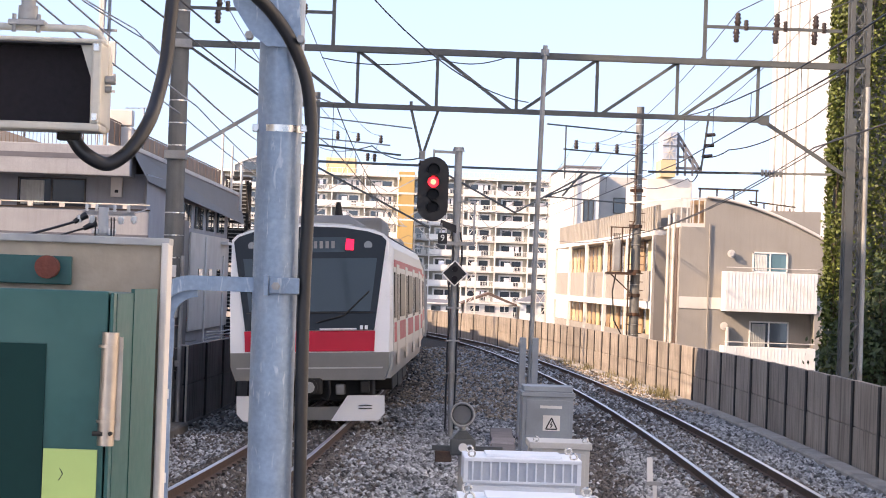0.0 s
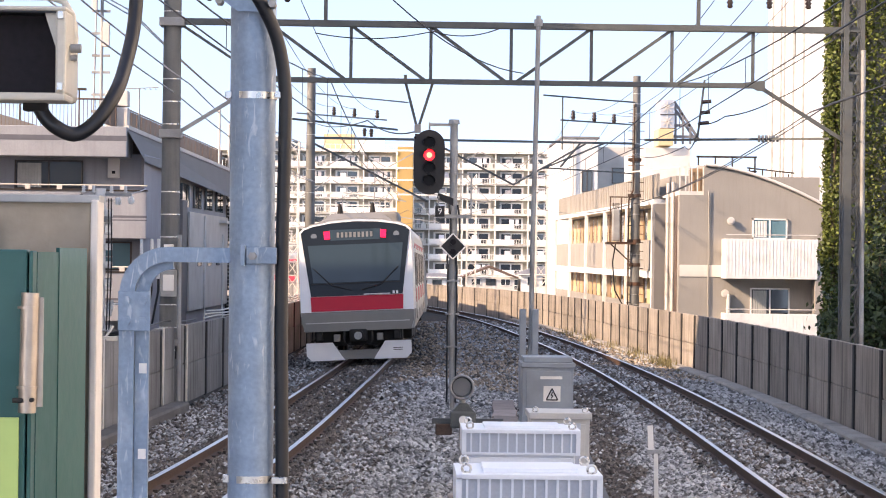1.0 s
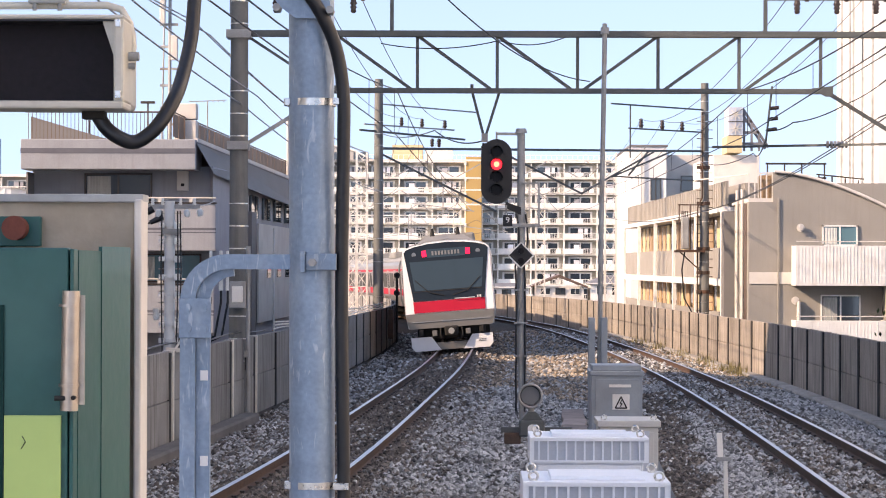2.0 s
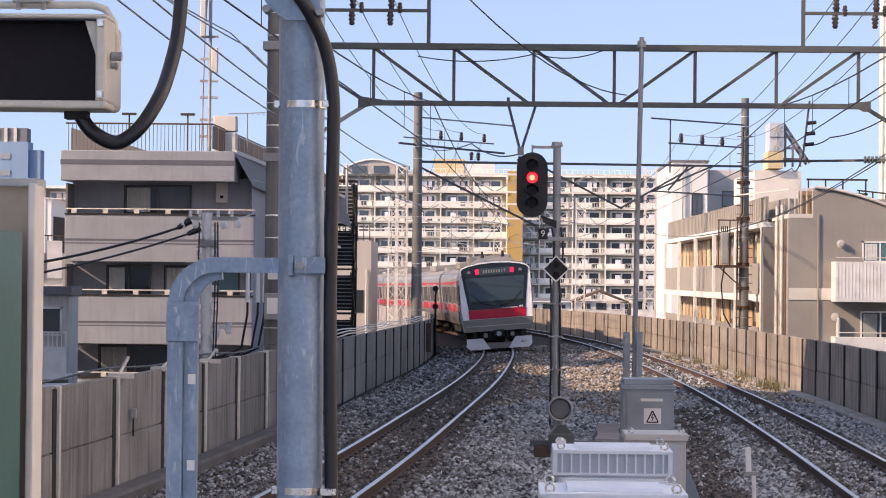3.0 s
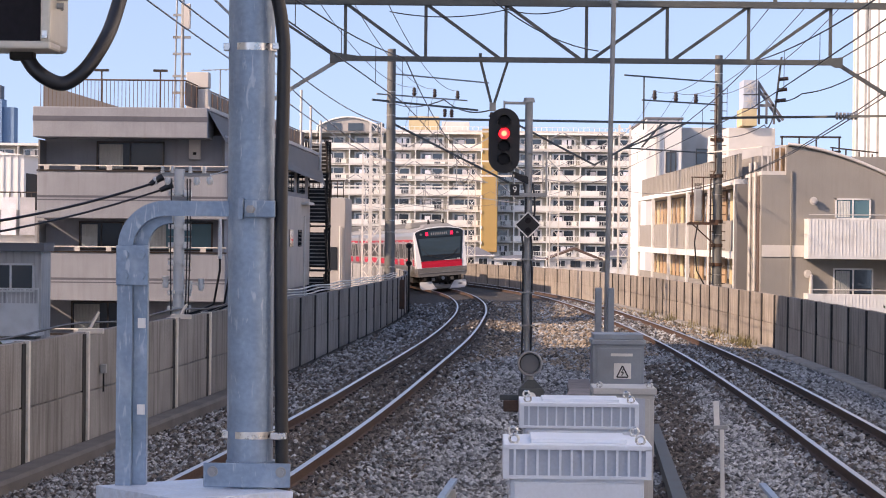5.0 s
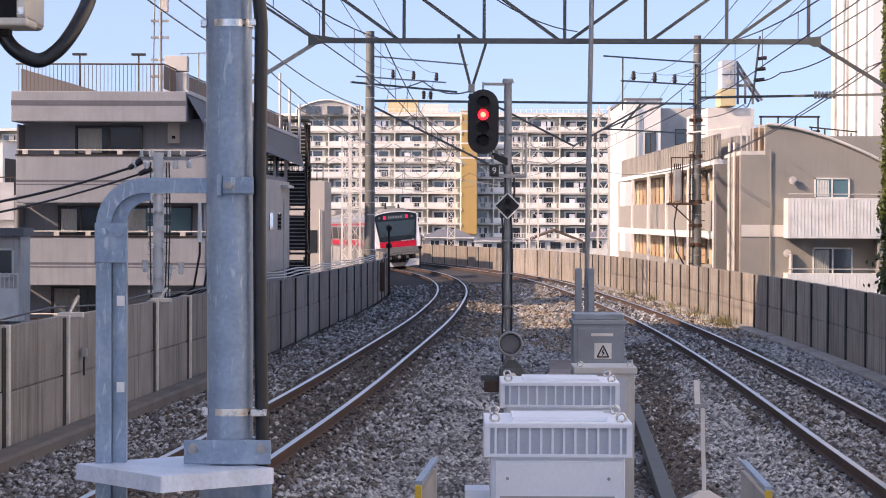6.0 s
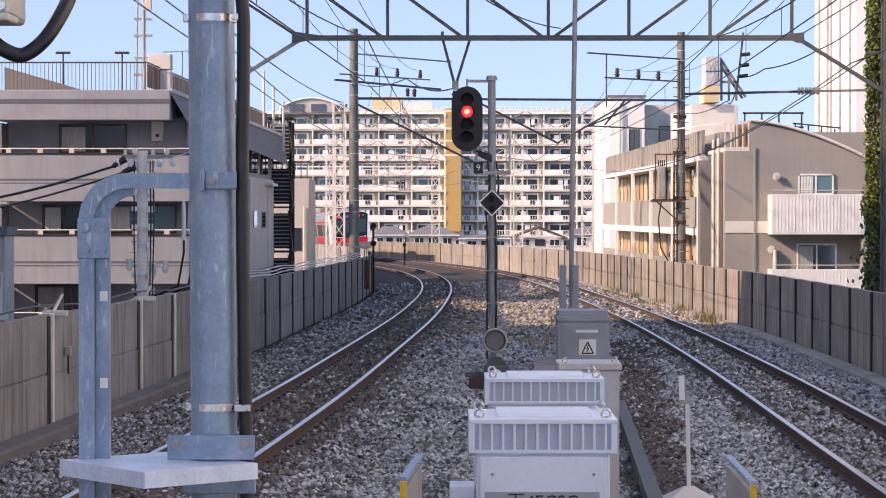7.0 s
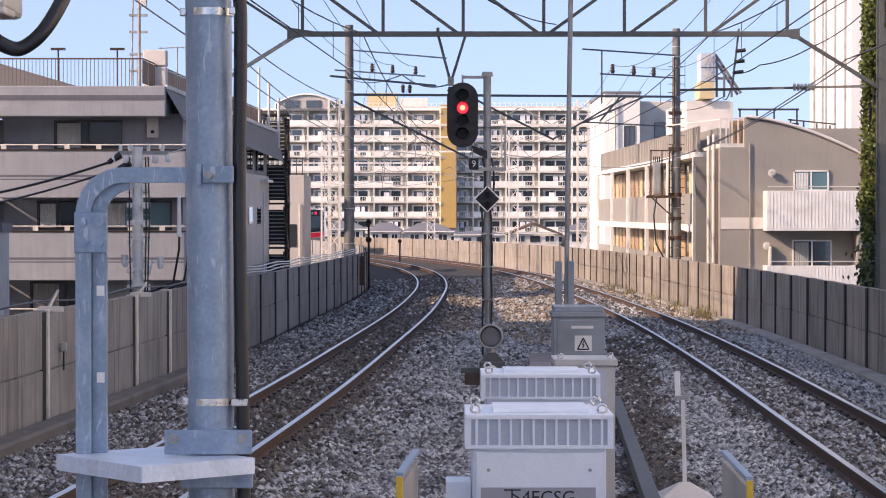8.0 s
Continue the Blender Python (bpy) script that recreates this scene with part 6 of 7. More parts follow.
    # side face: pale bay, dark stair, slit windows
    for i in range(5):
        y0 = 90 + i * 4.3
        x0 = xr + (xe - xr) * (y0 - yf) / (yb - yf)
        part("side_window", S().box(x0 + 0.02, y0, 4.4, x0 + 0.12, y0 + 1.3, 5.3), PANE, root)
        part("side_window", S().box(x0 + 0.02, y0 + 1.9, 4.4, x0 + 0.12, y0 + 3.2, 5.3), PANE, root)
    part("side_cladding", S().prism([(xr + 0.55, 96), (xr + 0.62, 96), (xe + 0.10, yb), (xe + 0.03, yb)], 0.2, 4.2, "z"), BAND, root, "pale side cladding")
    for ya in (99.0, 103.0, 106.6):
        x0 = xr + 0.62 + (ya - 96) * 0.0238
        part("slit_window", S().prism([(x0, ya), (x0 + 0.03, ya), (x0 + 0.063, ya + 1.4), (x0 + 0.033, ya + 1.4)], 2.0, 2.75, "z"), PANE, root)
    for ya, z1 in ((101.4, 4.1), (109.2, 3.4)):
        x0 = xr + 0.66 + (ya - 96) * 0.0238
        part("downpipe", S().tube([(x0, ya, -6.9), (x0, ya, z1)], 0.045, 8), WHITE, root)
    part("side_canopy", S().prism([(xe - 0.25, 108.0), (xe + 0.35, 108.0), (xe + 0.38, 111.0), (xe - 0.2, 111.0)], 3.9, 4.02, "z"), WHITE, root, "small white side canopy")
    part("side_pier", S().box(xr + 0.35, 92, -2, xr + 0.7, 94, 4.6, 0.03), TILE_DARK, root)
    return root


def stair_tower():
    root = thing("fire_escape", "dark steel outside stair beside the flats", "outside stair")
    x0, x1, y = -8.45, -7.45, 112.6
    for x in (x0, x1):
        for yy in (y, y + 2):
            part("post", S().bar((x, yy, -7), (x, yy, 7.0), 0.12, 0.12), UNDER, root)
    for k in range(4):
        z = -1.2 + k * 2.1
        for i in range(8):
            part("tread", S().box(x0 + i * (x1 - x0) / 8, y + 0.05, z + i * 0.25, x0 + (i + 1.1) * (x1 - x0) / 8, y + 1.8, z + i * 0.25 + 0.05), UNDER, root)
        part("screen", S().box(x0 + 0.15, y - 0.03, z + 0.1, x1, y, z + 1.75), UNDER, root)
        for k2 in range(9):
            part("louvre_slat", S().box(x0 + 0.16, y - 0.06, z + 0.2 + k2 * 0.18, x1 - 0.02, y - 0.035, z + 0.25 + k2 * 0.18), GALV_DULL, root)
        part("stringer", S().bar((x1 - 0.1, y - 0.06, z + 1.9), (x1 + 0.12, y - 0.06, z), 0.05, 0.22), BRONZE, root)
        part("landing", S().box(x0 - 0.1, y, z + 2.0, x1 + 0.1, y + 1.9, z + 2.08), UNDER, root)
    part("hood", S().tube([(x0 - 0.9, y, 5.9), (x0 - 0.2, y, 5.6), (x0 + 0.1, y, 4.8)], 0.12, 8), BAND, root)


def pale_block():
    root = thing("apartment_house", "pale rendered block behind the outside stair", "house")
    part("wall", S().box(-9.8, 126, -7, -7.35, 132, 4.5, 0.03), PALE_TILE, root)
    part("roof_rail", S().bar((-9.8, 126.05, 5.4), (-7.4, 126.05, 5.4), 0.05, 0.05).bar((-7.42, 126.05, 5.4), (-7.42, 132, 5.4), 0.05, 0.05), BRONZE, root)
    for i in range(8):
        x = -9.7 + i * 0.32
        part("baluster", S().bar((x, 126.05, 4.4), (x, 126.05, 5.4), 0.05, 0.05), BRONZE, root)
    part("window", S().box(-8.25, 125.97, 0.7, -7.75, 126.02, 1.9), PANE, root)
    part("drain_pipe", S().tube([(-7.6, 125.9, -7), (-7.6, 125.9, 3.0)], 0.05, 8), BAND, root)


def left_backdrop():
    white = thing("warehouse", "white corrugated shed beyond the barrier", "shed")
    part("wall", S().box(-32, 108, -7, -20.9, 112.5, 6.0), TALL_WHITE, white, "white corrugated wall")
    for i in range(33):
        part("rib", S().box(-31.8 + i * 0.33, 107.95, -7, -31.72 + i * 0.33, 108, 5.95), TALL_WHITE, white)
    part("roof", S().prism([(-32.2, 6.0), (-20.7, 6.0), (-32.2, 7.2)], 107.9, 112.5), WHITE, white)
    # flat black sheet stands in for the shade inside an opening
    part("opening_shade", S().box(-20.9, 108.5, -0.5, -20.87, 112, 5.2), UNDER, white)
    low = thing("house", "weathered pale grey house with a white balcony rail", "house")
    part("wall", S().box(-18.8, 70, -7, -13.0, 71.5, 1.95, 0.02), WEATHERED, low, "weathered pale wall")
    part("cornice", S().box(-18.8, 69.8, 1.95, -12.9, 71.5, 2.2), ROOF_GREY, low)
    window(low, -14.6, -13.2, 0.75, 1.6, 70, PANE, WHITE)
    bal = part("balcony", S().box(-16, 69.0, -0.35, -12.9, 69.1, 0.45).box(-16, 69.0, -0.5, -12.9, 70, -0.35), WHITE, low, "white balcony")
    for i in range(24):
        part("baluster", S().bar((-15.9 + i * 0.13, 69.05, 0.45), (-15.9 + i * 0.13, 69.05, 0.85), 0.03, 0.03), WHITE, bal)
    part("rail", S().bar((-16, 69.05, 0.87), (-12.9, 69.05, 0.87), 0.06, 0.05), WHITE, bal)
    part("lean_to", S().box(-15.2, 66.5, -3, -12.7, 69, -0.6), WHITE, low, "white lean-to")
    upper = thing("terrace_house", "grey terrace with white laundry rail", "house")
    part("wall", S().box(-26, 95, -7, -17.9, 97, 3.4), BAND, upper)
    part("rail", S().bar((-26, 94.9, 4.1), (-17.5, 94.9, 4.1), 0.05, 0.05), BRONZE, upper)
    for i in range(20):
        part("baluster", S().bar((-25.8 + i * 0.43, 94.9, 3.4), (-25.8 + i * 0.43, 94.9, 4.1), 0.04, 0.04), BRONZE, upper)
    for i in range(5):
        part("cloth", S().box(-21.5 + i * 0.75, 94.8, 2.4, -20.9 + i * 0.75, 94.85, 3.9), LAUNDRY, upper)
    tw = thing("office_tower", "distant blue glass office tower", "office tower")
    part("shaft", S().box(-160, 600, -10, -121.9, 606, 36), TOWER_BLUE, tw)
    part("wing", S().box(-121.9, 601, -10, -119.0, 606, 34), TOWER_BLUE, tw)
    part("crown", S().box(-158, 601, 36, -122.5, 606, 39.5), ROOF_GREY, tw)
    for k in range(9):
        for i in range(4):
            part("window", S().box(-156 + i * 9, 599.8, -2 + k * 4.2, -153.4 + i * 9, 600.05, -0.6 + k * 4.2), CABINET_GREY, tw)
    for i in range(14):
        part("crown_fin", S().box(-157 + i * 2.4, 600.6, 36, -156.2 + i * 2.4, 601.2, 39.6), BAND, tw)


def balcony_block(name_label, x0, x1, y, z0, floors, bays, h=2.74, stairs=None, group=""):
    """A long gallery apartment block: slabs, parapets, fins, recessed walls with windows."""
    root = thing("apartment_block", name_label, "apartment block")
    rng = random.Random(int(abs(x0) * 10))
    w = (x1 - x0) / bays
    part("core", S().box(x0, y + 1.6, -8, x1, y + 12, z0 + floors * h), APT_RECESS_SHADE, root, "recessed back wall with balcony shade in its colour")
    part("roof_slab", S().box(x0 - 0.3, y - 0.2, z0 + floors * h, x1 + 0.3, y + 12, z0 + floors * h + 0.45), APT_WHITE, root)
    win = S().box(-w * 0.36, 1.50, 0.2, w * 0.36, 1.62, 2.2).mesh("window", WHITE)
    glass_a = S().box(-w * 0.30, 1.46, 0.25, -0.12, 1.50, 1.95).mesh("pane", PANE)
    glass_b = S().box(0.12, 1.46, 0.25, w * 0.30, 1.50, 1.95).mesh("pane", PANE)
    par = S().box(-w / 2, 0, -0.12, w / 2, 0.14, 0.98).mesh("parapet", APT_WHITE)
    half = S().box(-w / 2, 0, -0.12, w * 0.08, 0.14, 0.98)
    for i in range(8):
        half.box(w * 0.1 + i * w * 0.05, 0.04, 0.0, w * 0.1 + i * w * 0.05 + 0.05, 0.10, 0.95)
    half.box(w * 0.08, 0, 0.92, w / 2, 0.12, 1.0).box(w * 0.08, 0, -0.12, w / 2, 0.14, 0.08)
    half_me = half.mesh("parapet", APT_WHITE)
    cloths = [S().box(-0.45, 0.5, 1.0, 0.45, 0.6, 1.9).box(0.7, 0.5, 0.8, 1.3, 0.58, 1.9).mesh("laundry", LAUNDRY),
              S().box(-1.2, 0.4, 0.9, -0.2, 0.5, 1.7).mesh("laundry", LAUNDRY)]
    unit = S().box(w * 0.25, 0.9, 0.1, w * 0.40, 1.4, 0.85).mesh("air_unit", APT_WHITE)
    fin = S().box(-0.09, -0.02, -0.2, 0.09, 1.6, h - 0.1).mesh("fin_wall", APT_WHITE)
    for f in range(floors):
        z = z0 + f * h
        part("floor_slab", S().box(x0, y, z - 0.22, x1, y + 1.6, z), APT_WHITE, root)
        for b in range(bays):
            x = x0 + w * (b + 0.5)
            for me, nm, ok in ((win, "window", True), (par if rng.random() < 0.3 else half_me, "parapet", True), (cloths[rng.randrange(2)], "laundry", rng.random() < 0.75),
                               (unit, "air_unit", rng.random() < 0.7), (fin, "fin_wall", True)):
                if ok:
                    ob = part(nm, me, None, root)
                    ob.matrix_basis = Matrix.Translation((x - (w / 2 if nm == "fin_wall" else 0), y, z))
                    if nm == "window":
                        part("pane", glass_a, None, ob)
                        part("pane", glass_b, None, ob)
    return root


def far_apartments():
    balcony_block("cream apartment block with stacked balconies beyond the flats", -122, -79.5, 432, -3.7, 8, 8)
    r = balcony_block("long sunlit white apartment block with stacked balconies", -78, 29, 430, -3.7, 9, 18)
    part("stair_tower", S().box(-0.65, 427.5, -0.2, 2.25, 431, 21.9, 0.1), APT_YELLOW, r, "ochre stair tower")
    for k in range(8):
        part("tower_lamp", S().box(-0.9, 427.3, 1.2 + k * 2.74, -0.5, 427.6, 1.75 + k * 2.74), WHITE, r)
    part("lift_house", S().box(-14, 434, 21, -8.5, 440, 24.3), LIFT_CREAM, r)
    part("lift_house", S().box(-8.0, 434, 21, -3.0, 440, 23.4), BAND, r)
    out = [(-30.2, 21.2)] + [(-30.2 + 13.0 * k / 10, 21.2 + 2.6 * math.sin(math.pi * (0.12 + 0.88 * k / 10))) for k in range(11)] + [(-17.2, 21.2)]
    part("barrel_roof", S().prism(out, 429, 441), PALE_TILE, r, "curved penthouse roof")
    part("barrel_edge", S().tube([(x, 428.8, z) for x, z in out], 0.16, 6), APT_WHITE, r, "white curved roof edge")
    for k in range(3):
        part("penthouse_window", S().box(-28.6 + k * 3.9, 428.85, 21.4, -26.0 + k * 3.9, 429.0, 22.7), PANE, r)
    for i in range(60):
        part("roof_rail", S().box(-28 + i * 0.95, 430, 21.3, -27.92 + i * 0.95, 430.06, 22.3), APT_WHITE, r)
    part("roof_rail", S().box(-28, 430, 22.25, 29, 430.08, 22.33), APT_WHITE, r)
    for x, ww, eave, ridge, col, roof, gable in ((-33, 9, 0.3, 1.5, WHITE, ROOF_GREY, False), (-22.5, 6.4, 0.1, 1.2, BAND, ROOF_GREY, False), (-15.2, 5.0, 0.5, 1.5, WHITE, ROOF_GREY, False),
                                                 (-9.5, 4.0, 0.2, 1.3, WHITE, ROOF_GREY, False), (-5.0, 5.9, 0.2, 1.25, BAND, ROOF_GREY, False), (1.6, 5.9, -0.2, 0.25, WHITE, ROOF_GREY, False),
                                                 (8.2, 6.2, 0.0, 1.35, BAND, RAIL_BROWN, True), (15.2, 6.5, 0.3, 1.3, WHITE, ROOF_GREY, False)):
        y = 300
        hs = thing("house", "small pale house with a brown gable roof" if gable else "small pale house with a grey hipped roof", "house", group="houses below the apartments")
        part("wall", S().box(x, y, -7, x + ww, y + 8, eave), col, hs)
        if gable:
            part("roof", S().prism([(x - 0.5, eave - 0.1), (x + ww / 2, ridge), (x + ww + 0.5, eave - 0.1), (x + ww + 0.4, eave - 0.3), (x + ww / 2, ridge - 0.3), (x - 0.4, eave - 0.3)], y - 0.6, y + 8.5), roof, hs, "low brown gable roof")
        else:
            c = min(ww * 0.3, 2.0)
            part("roof", S().add([(x - 0.4, y - 0.5, eave), (x + ww + 0.4, y - 0.5, eave), (x + ww + 0.4, y + 8.5, eave), (x - 0.4, y + 8.5, eave), (x + c, y + 4, ridge), (x + ww - c, y + 4, ridge)],
                                 [(0, 1, 5, 4), (1, 2, 5), (2, 3, 4, 5), (3, 0, 4), (0, 3, 2, 1)]), roof, hs, "grey hipped roof")
        part("eave_board", S().box(x - 0.45, y - 0.55, eave - 0.10, x + ww + 0.45, y - 0.4, eave + 0.04), WHITE, hs)
        for k in range(3):
            wx = x + ww * (0.12 + 0.3 * k)
            window(hs, wx, wx + ww * 0.2, -1.15, eave - 0.32, y, PANE, WHITE if k != 1 else BRONZE)


def gallery_house():
    """Beige house with a curved gable towards the line and long open galleries along its side."""
    root = thing("apartment_house", "beige stucco flats with a curved gable and white balconies", "house")
    xl, xr, yf, yb = 10.78, 17.2, 93.0, 146.0
    curve = [(11.75 + (xr - 11.75) * k / 10, 6.22 - 1.95 * (k / 10) ** 1.6) for k in range(11)]
    gable = part("gable_wall", S().prism([(xl, -7), (xl, 5.05), (11.70, 5.05), (11.70, 6.22)] + curve + [(xr, -7)], yf, yf + 5), STUCCO, root, "beige stucco gable")
    part("roof_edge", S().sweep([(-0.0, -0.06), (0.0, -0.06), (0.0, 0.06)], [(Vector((x, yf - 0.05, z)), Vector((0, 1, 0))) for x, z in curve]).tube([(x, yf - 0.06, z + 0.02) for x, z in curve], 0.07, 6), BAND, gable)
    part("band", S().box(xl, yf - 0.03, 1.86, xr, yf, 2.32), BAND, gable, "pale band course")
    for x in (11.9, 16.6):
        part("downpipe", S().tube([(x, yf - 0.06, -7), (x, yf - 0.06, 5.2 - (x - 11.9) * 0.1)], 0.03, 6), STUCCO, gable)
    part("side_face", S().box(xl - 0.03, yf + 0.02, -7, xl, yf + 4.9, 5.0), STUCCO, root, "beige sunlit side face")
    part("corner_board", S().box(xl - 0.06, yf + 0.6, -7, xl - 0.035, yf + 1.3, 5.0), RAIL_BROWN, root, "brown corner cladding strip")
    for yy in (yf + 1.6, yf + 3.4):
        part("downpipe", S().tube([(xl - 0.1, yy, -7), (xl - 0.1, yy, 5.6)], 0.06, 8), BAND, root)
    part("roof_terrace", S().box(xl - 0.02, yf + 0.1, 5.05, 11.72, yf + 8, 5.2), BAND, root)
    pent = part("terrace_screen", S().bar((xl, yf + 0.2, 6.15), (11.7, yf + 0.2, 6.2), 0.05, 0.05).bar((9.2, yf + 6, 6.1), (xl, yf + 0.2, 6.15), 0.05, 0.05), BAND, root, "terrace railing")
    for i in range(5):
        part("rail_post", S().bar((xl + i * 0.23, yf + 0.2, 5.1), (xl + i * 0.23, yf + 0.2, 6.15), 0.05, 0.05), BAND, pent)
    part("timber_screen", S().box(11.2, yf + 0.4, 5.1, 11.69, yf + 0.45, 6.1), TIMBER, pent)
    # balconies on the gable
    for z in (1.93, -0.95):
        bal = part("balcony", S().box(12.42, yf - 1.2, z - 0.12, 15.98, yf - 1.08, z + 1.42, 0.01), WHITE, root, "white ribbed balcony")
        for xa in (12.42, 15.86):
            part("balcony_return", S().box(xa, yf - 1.08, z - 0.12, xa + 0.12, yf, z + 1.42), WHITE, bal)
        part("balcony_floor", S().box(12.54, yf - 1.08, z - 0.12, 15.86, yf, z), WHITE, bal)
        for i in range(26):
            part("rib", S().box(12.5 + i * 0.133, yf - 1.212, z - 0.05, 12.52 + i * 0.133, yf - 1.198, z + 1.38), WHITE, bal)
        part("handrail", S().tube([(12.45, yf - 1.14, z + 1.58), (15.95, yf - 1.14, z + 1.58)], 0.022, 6), BAND, bal)
    part("side_screen", S().box(15.9, yf - 1.15, 0.3, 16.6, yf - 0.9, 1.95, 0.01).box(15.95, yf - 1.1, -1.0, 16.0, yf, 1.95), STUCCO, root)
    window(root, 13.60, 14.98, 3.35, 4.16, yf, PANE_TEAL, WHITE, curtain=True)
    window(root, 13.55, 15.10, 0.30, 1.45, yf, PANE, WHITE, curtain=True)
    part("arch_reveal", S().box(12.62, yf - 0.3, -0.4, 12.75, yf, 1.2, 0.05), BAND, root)
    for x, z in ((12.75, 4.05), (12.55, 1.22)):
        lamp = part("wall_lamp", S().tube([(x, yf, z), (x, yf - 0.25, z)], 0.10, 12).tube([(x, yf - 0.15, z), (x, yf - 0.16, z)], 0.16, 12), BAND, root, "round wall lamp")
    # long side with galleries
    def line(y, off=0.0):
        return 10.5 - 0.0204 * (y - 96) + off

    def run(y0, y1, off, w, z0, z1):
        """An upright slab along the gallery line."""
        return S().prism([(line(y0, off), y0), (line(y0, off + w), y0), (line(y1, off + w), y1), (line(y1, off), y1)], z0, z1, "z")

    y0 = yf + 6.0
    side = part("side_wall", run(y0, yb, 0.85, 6.0, -7, 6.0), STUCCO, root)
    # dark block stands in for shade in the gap beside the gable
    part("recess_shade_block", S().box(xl - 0.45, yf + 5.0, -7, xl + 3, yf + 6.2, 4.8), TILE_DARK, root, "dark block standing in for a shaded recess")
    for z, t in ((-0.95, 0.28), (1.72, 0.30), (4.80, 0.22)):
        part("gallery_slab", run(y0, yb, -0.1, 1.0, z, z + t), WHITE, side, "white gallery slab")
    part("roof_fence", run(y0, yb, 0.1, 0.08, 5.02, 6.08), STUCCO, side, "ribbed roof fence")
    for i in range(60):
        y = y0 + (yb - y0) * i / 60
        part("fence_rib", run(y, y + 0.12, 0.06, 0.05, 5.02, 6.08), STUCCO, side)
    n = 5
    step = (yb - y0) / n
    for i in range(n + 1):
        y = y0 + i * step
        part("gallery_post", run(y, y + 0.35, -0.12, 0.16, -3, 4.8), WHITE, side)
        if i == n:
            break
        for z in (-0.67, 2.02):
            for k in range(10):
                ya = y + 0.5 + k * (step - 0.6) / 10
                part("parapet_slat", run(ya, ya + step / 10 - 0.12, -0.02, 0.05, z + 0.02, z + 1.30), STUCCO, side)
            for k in range(4):
                ya = y + 0.8 + k * (step - 0.8) / 4
                part("gallery_panel", run(ya, ya + step / 4 - 0.9, 0.78, 0.06, z, z + 2.7), TIMBER if (i + k) % 3 else LIFT_CREAM, side)
                part("gallery_window", run(ya + step / 4 - 0.85, ya + step / 4 - 0.1, 0.80, 0.05, z + 1.2, z + 2.6), PANE, side)
    # plant room and roof gear behind
    part("plant_room", S().box(13.0, 128, 5.5, 15.3, 140, 8.5), BAND, root, "pale roof plant room")
    part("louvre_tower", S().box(13.75, 127.8, 9.5, 14.5, 130, 11.05), VENT, root, "grey louvre tower")
    part("louvre_tower_base", S().box(13.65, 127.6, 8.6, 14.45, 130.2, 9.5), LIFT_CREAM, root)
    for a, b in (((14.5, 128, 11.0), (15.9, 128, 8.9)), ((14.5, 129.4, 11.0), (15.9, 129.4, 8.9)), ((14.6, 128, 8.7), (14.6, 128, 10.8)), ((15.0, 128, 8.7), (15.0, 128, 10.2)),
                 ((15.4, 128, 8.7), (15.4, 128, 9.6)), ((14.5, 128, 9.7), (15.4, 128, 9.7)), ((14.5, 128, 10.3), (15.0, 128, 10.3)), ((14.5, 128, 9.1), (15.8, 128, 9.1))):
        part("roof_screen_bar", S().bar(a, b, 0.11, 0.14), ROOF_GREY, root)
    for k in range(2):
        zc = 9.9 + 0.75 * k
        for a in range(4):
            c, s_ = math.cos(a * math.pi / 4) * 0.33, math.sin(a * math.pi / 4) * 0.33
            part("louvre_spoke", S().bar((14.12 - c, 127.76, zc - s_), (14.12 + c, 127.76, zc + s_), 0.05, 0.05), BAND, root)
        part("louvre_frame", S().box(13.73, 127.74, zc - 0.40, 14.52, 127.8, zc - 0.36), BRONZE, root)
    for x in (15.6, 16.5, 17.4, 18.6):
        part("roof_frame_post", S().bar((x, 126, 4.5), (x, 126, 8.0), 0.08, 0.08), BRONZE, root)
    for z in (7.95, 7.2):
        part("roof_frame_rail", S().bar((15.5, 126, z), (18.7, 126, z), 0.08, 0.10), BRONZE, root)
    part("roof_unit", S().box(15.6, 127, 5.0, 17.2, 129, 7.1, 0.05), VENT, root)
    gear = S()
    for i in range(4):
        gear.bar((14.5 + i * 0.55, 100, 5.5), (14.5 + i * 0.55, 100, 6.4 - i * 0.08), 0.06, 0.06)
    gear.bar((14.4, 100, 6.4), (16.4, 100, 6.2), 0.06, 0.06)
    part("roof_frame", gear, BRONZE, root)
    return root


def white_block():
    root = thing("apartment_house", "tall white block with few windows behind the gallery flats", "house")
    part("wall", S().box(11.95, 178, -7, 14.6, 196, 11.4, 0.03), TALL_WHITE, root)
    part("rear_wall", S().box(14.6, 182, -7, 22, 198, 11.0, 0.03), BAND, root)
    part("parapet", S().box(11.85, 177.9, 11.4, 14.7, 196, 11.55), ROOF_GREY, root)
    window(root, 13.4, 14.2, 7.4, 9.0, 178, PANE, BRONZE)
    window(root, 16.0, 18.6, 8.2, 9.4, 182, PANE, BRONZE)
    part("drain_pipe", S().tube([(12.7, 177.8, 0), (12.7, 177.8, 11)], 0.08, 8), BAND, root)
    tall = thing("office_tower", "tall white tower with dark vertical ribs", "office tower")
    part("shaft", S().box(23.5, 138, -7, 38, 153, 34), TALL_WHITE, tall)
    for y in (151.2, 147.9, 146.6, 143.2, 139.6):
        part("rib", S().box(23.40, y, -7, 23.5, y + 0.36, 34), GALV_DULL, tall)
    for x in (24.6, 26.0, 27.4):
        part("rib", S().box(x, 137.9, -7, x + 0.09, 138, 34), GALV_DULL, tall)
    part("edge_band", S().box(23.42, 152.6, -7, 23.6, 153.1, 34), BAND, tall)


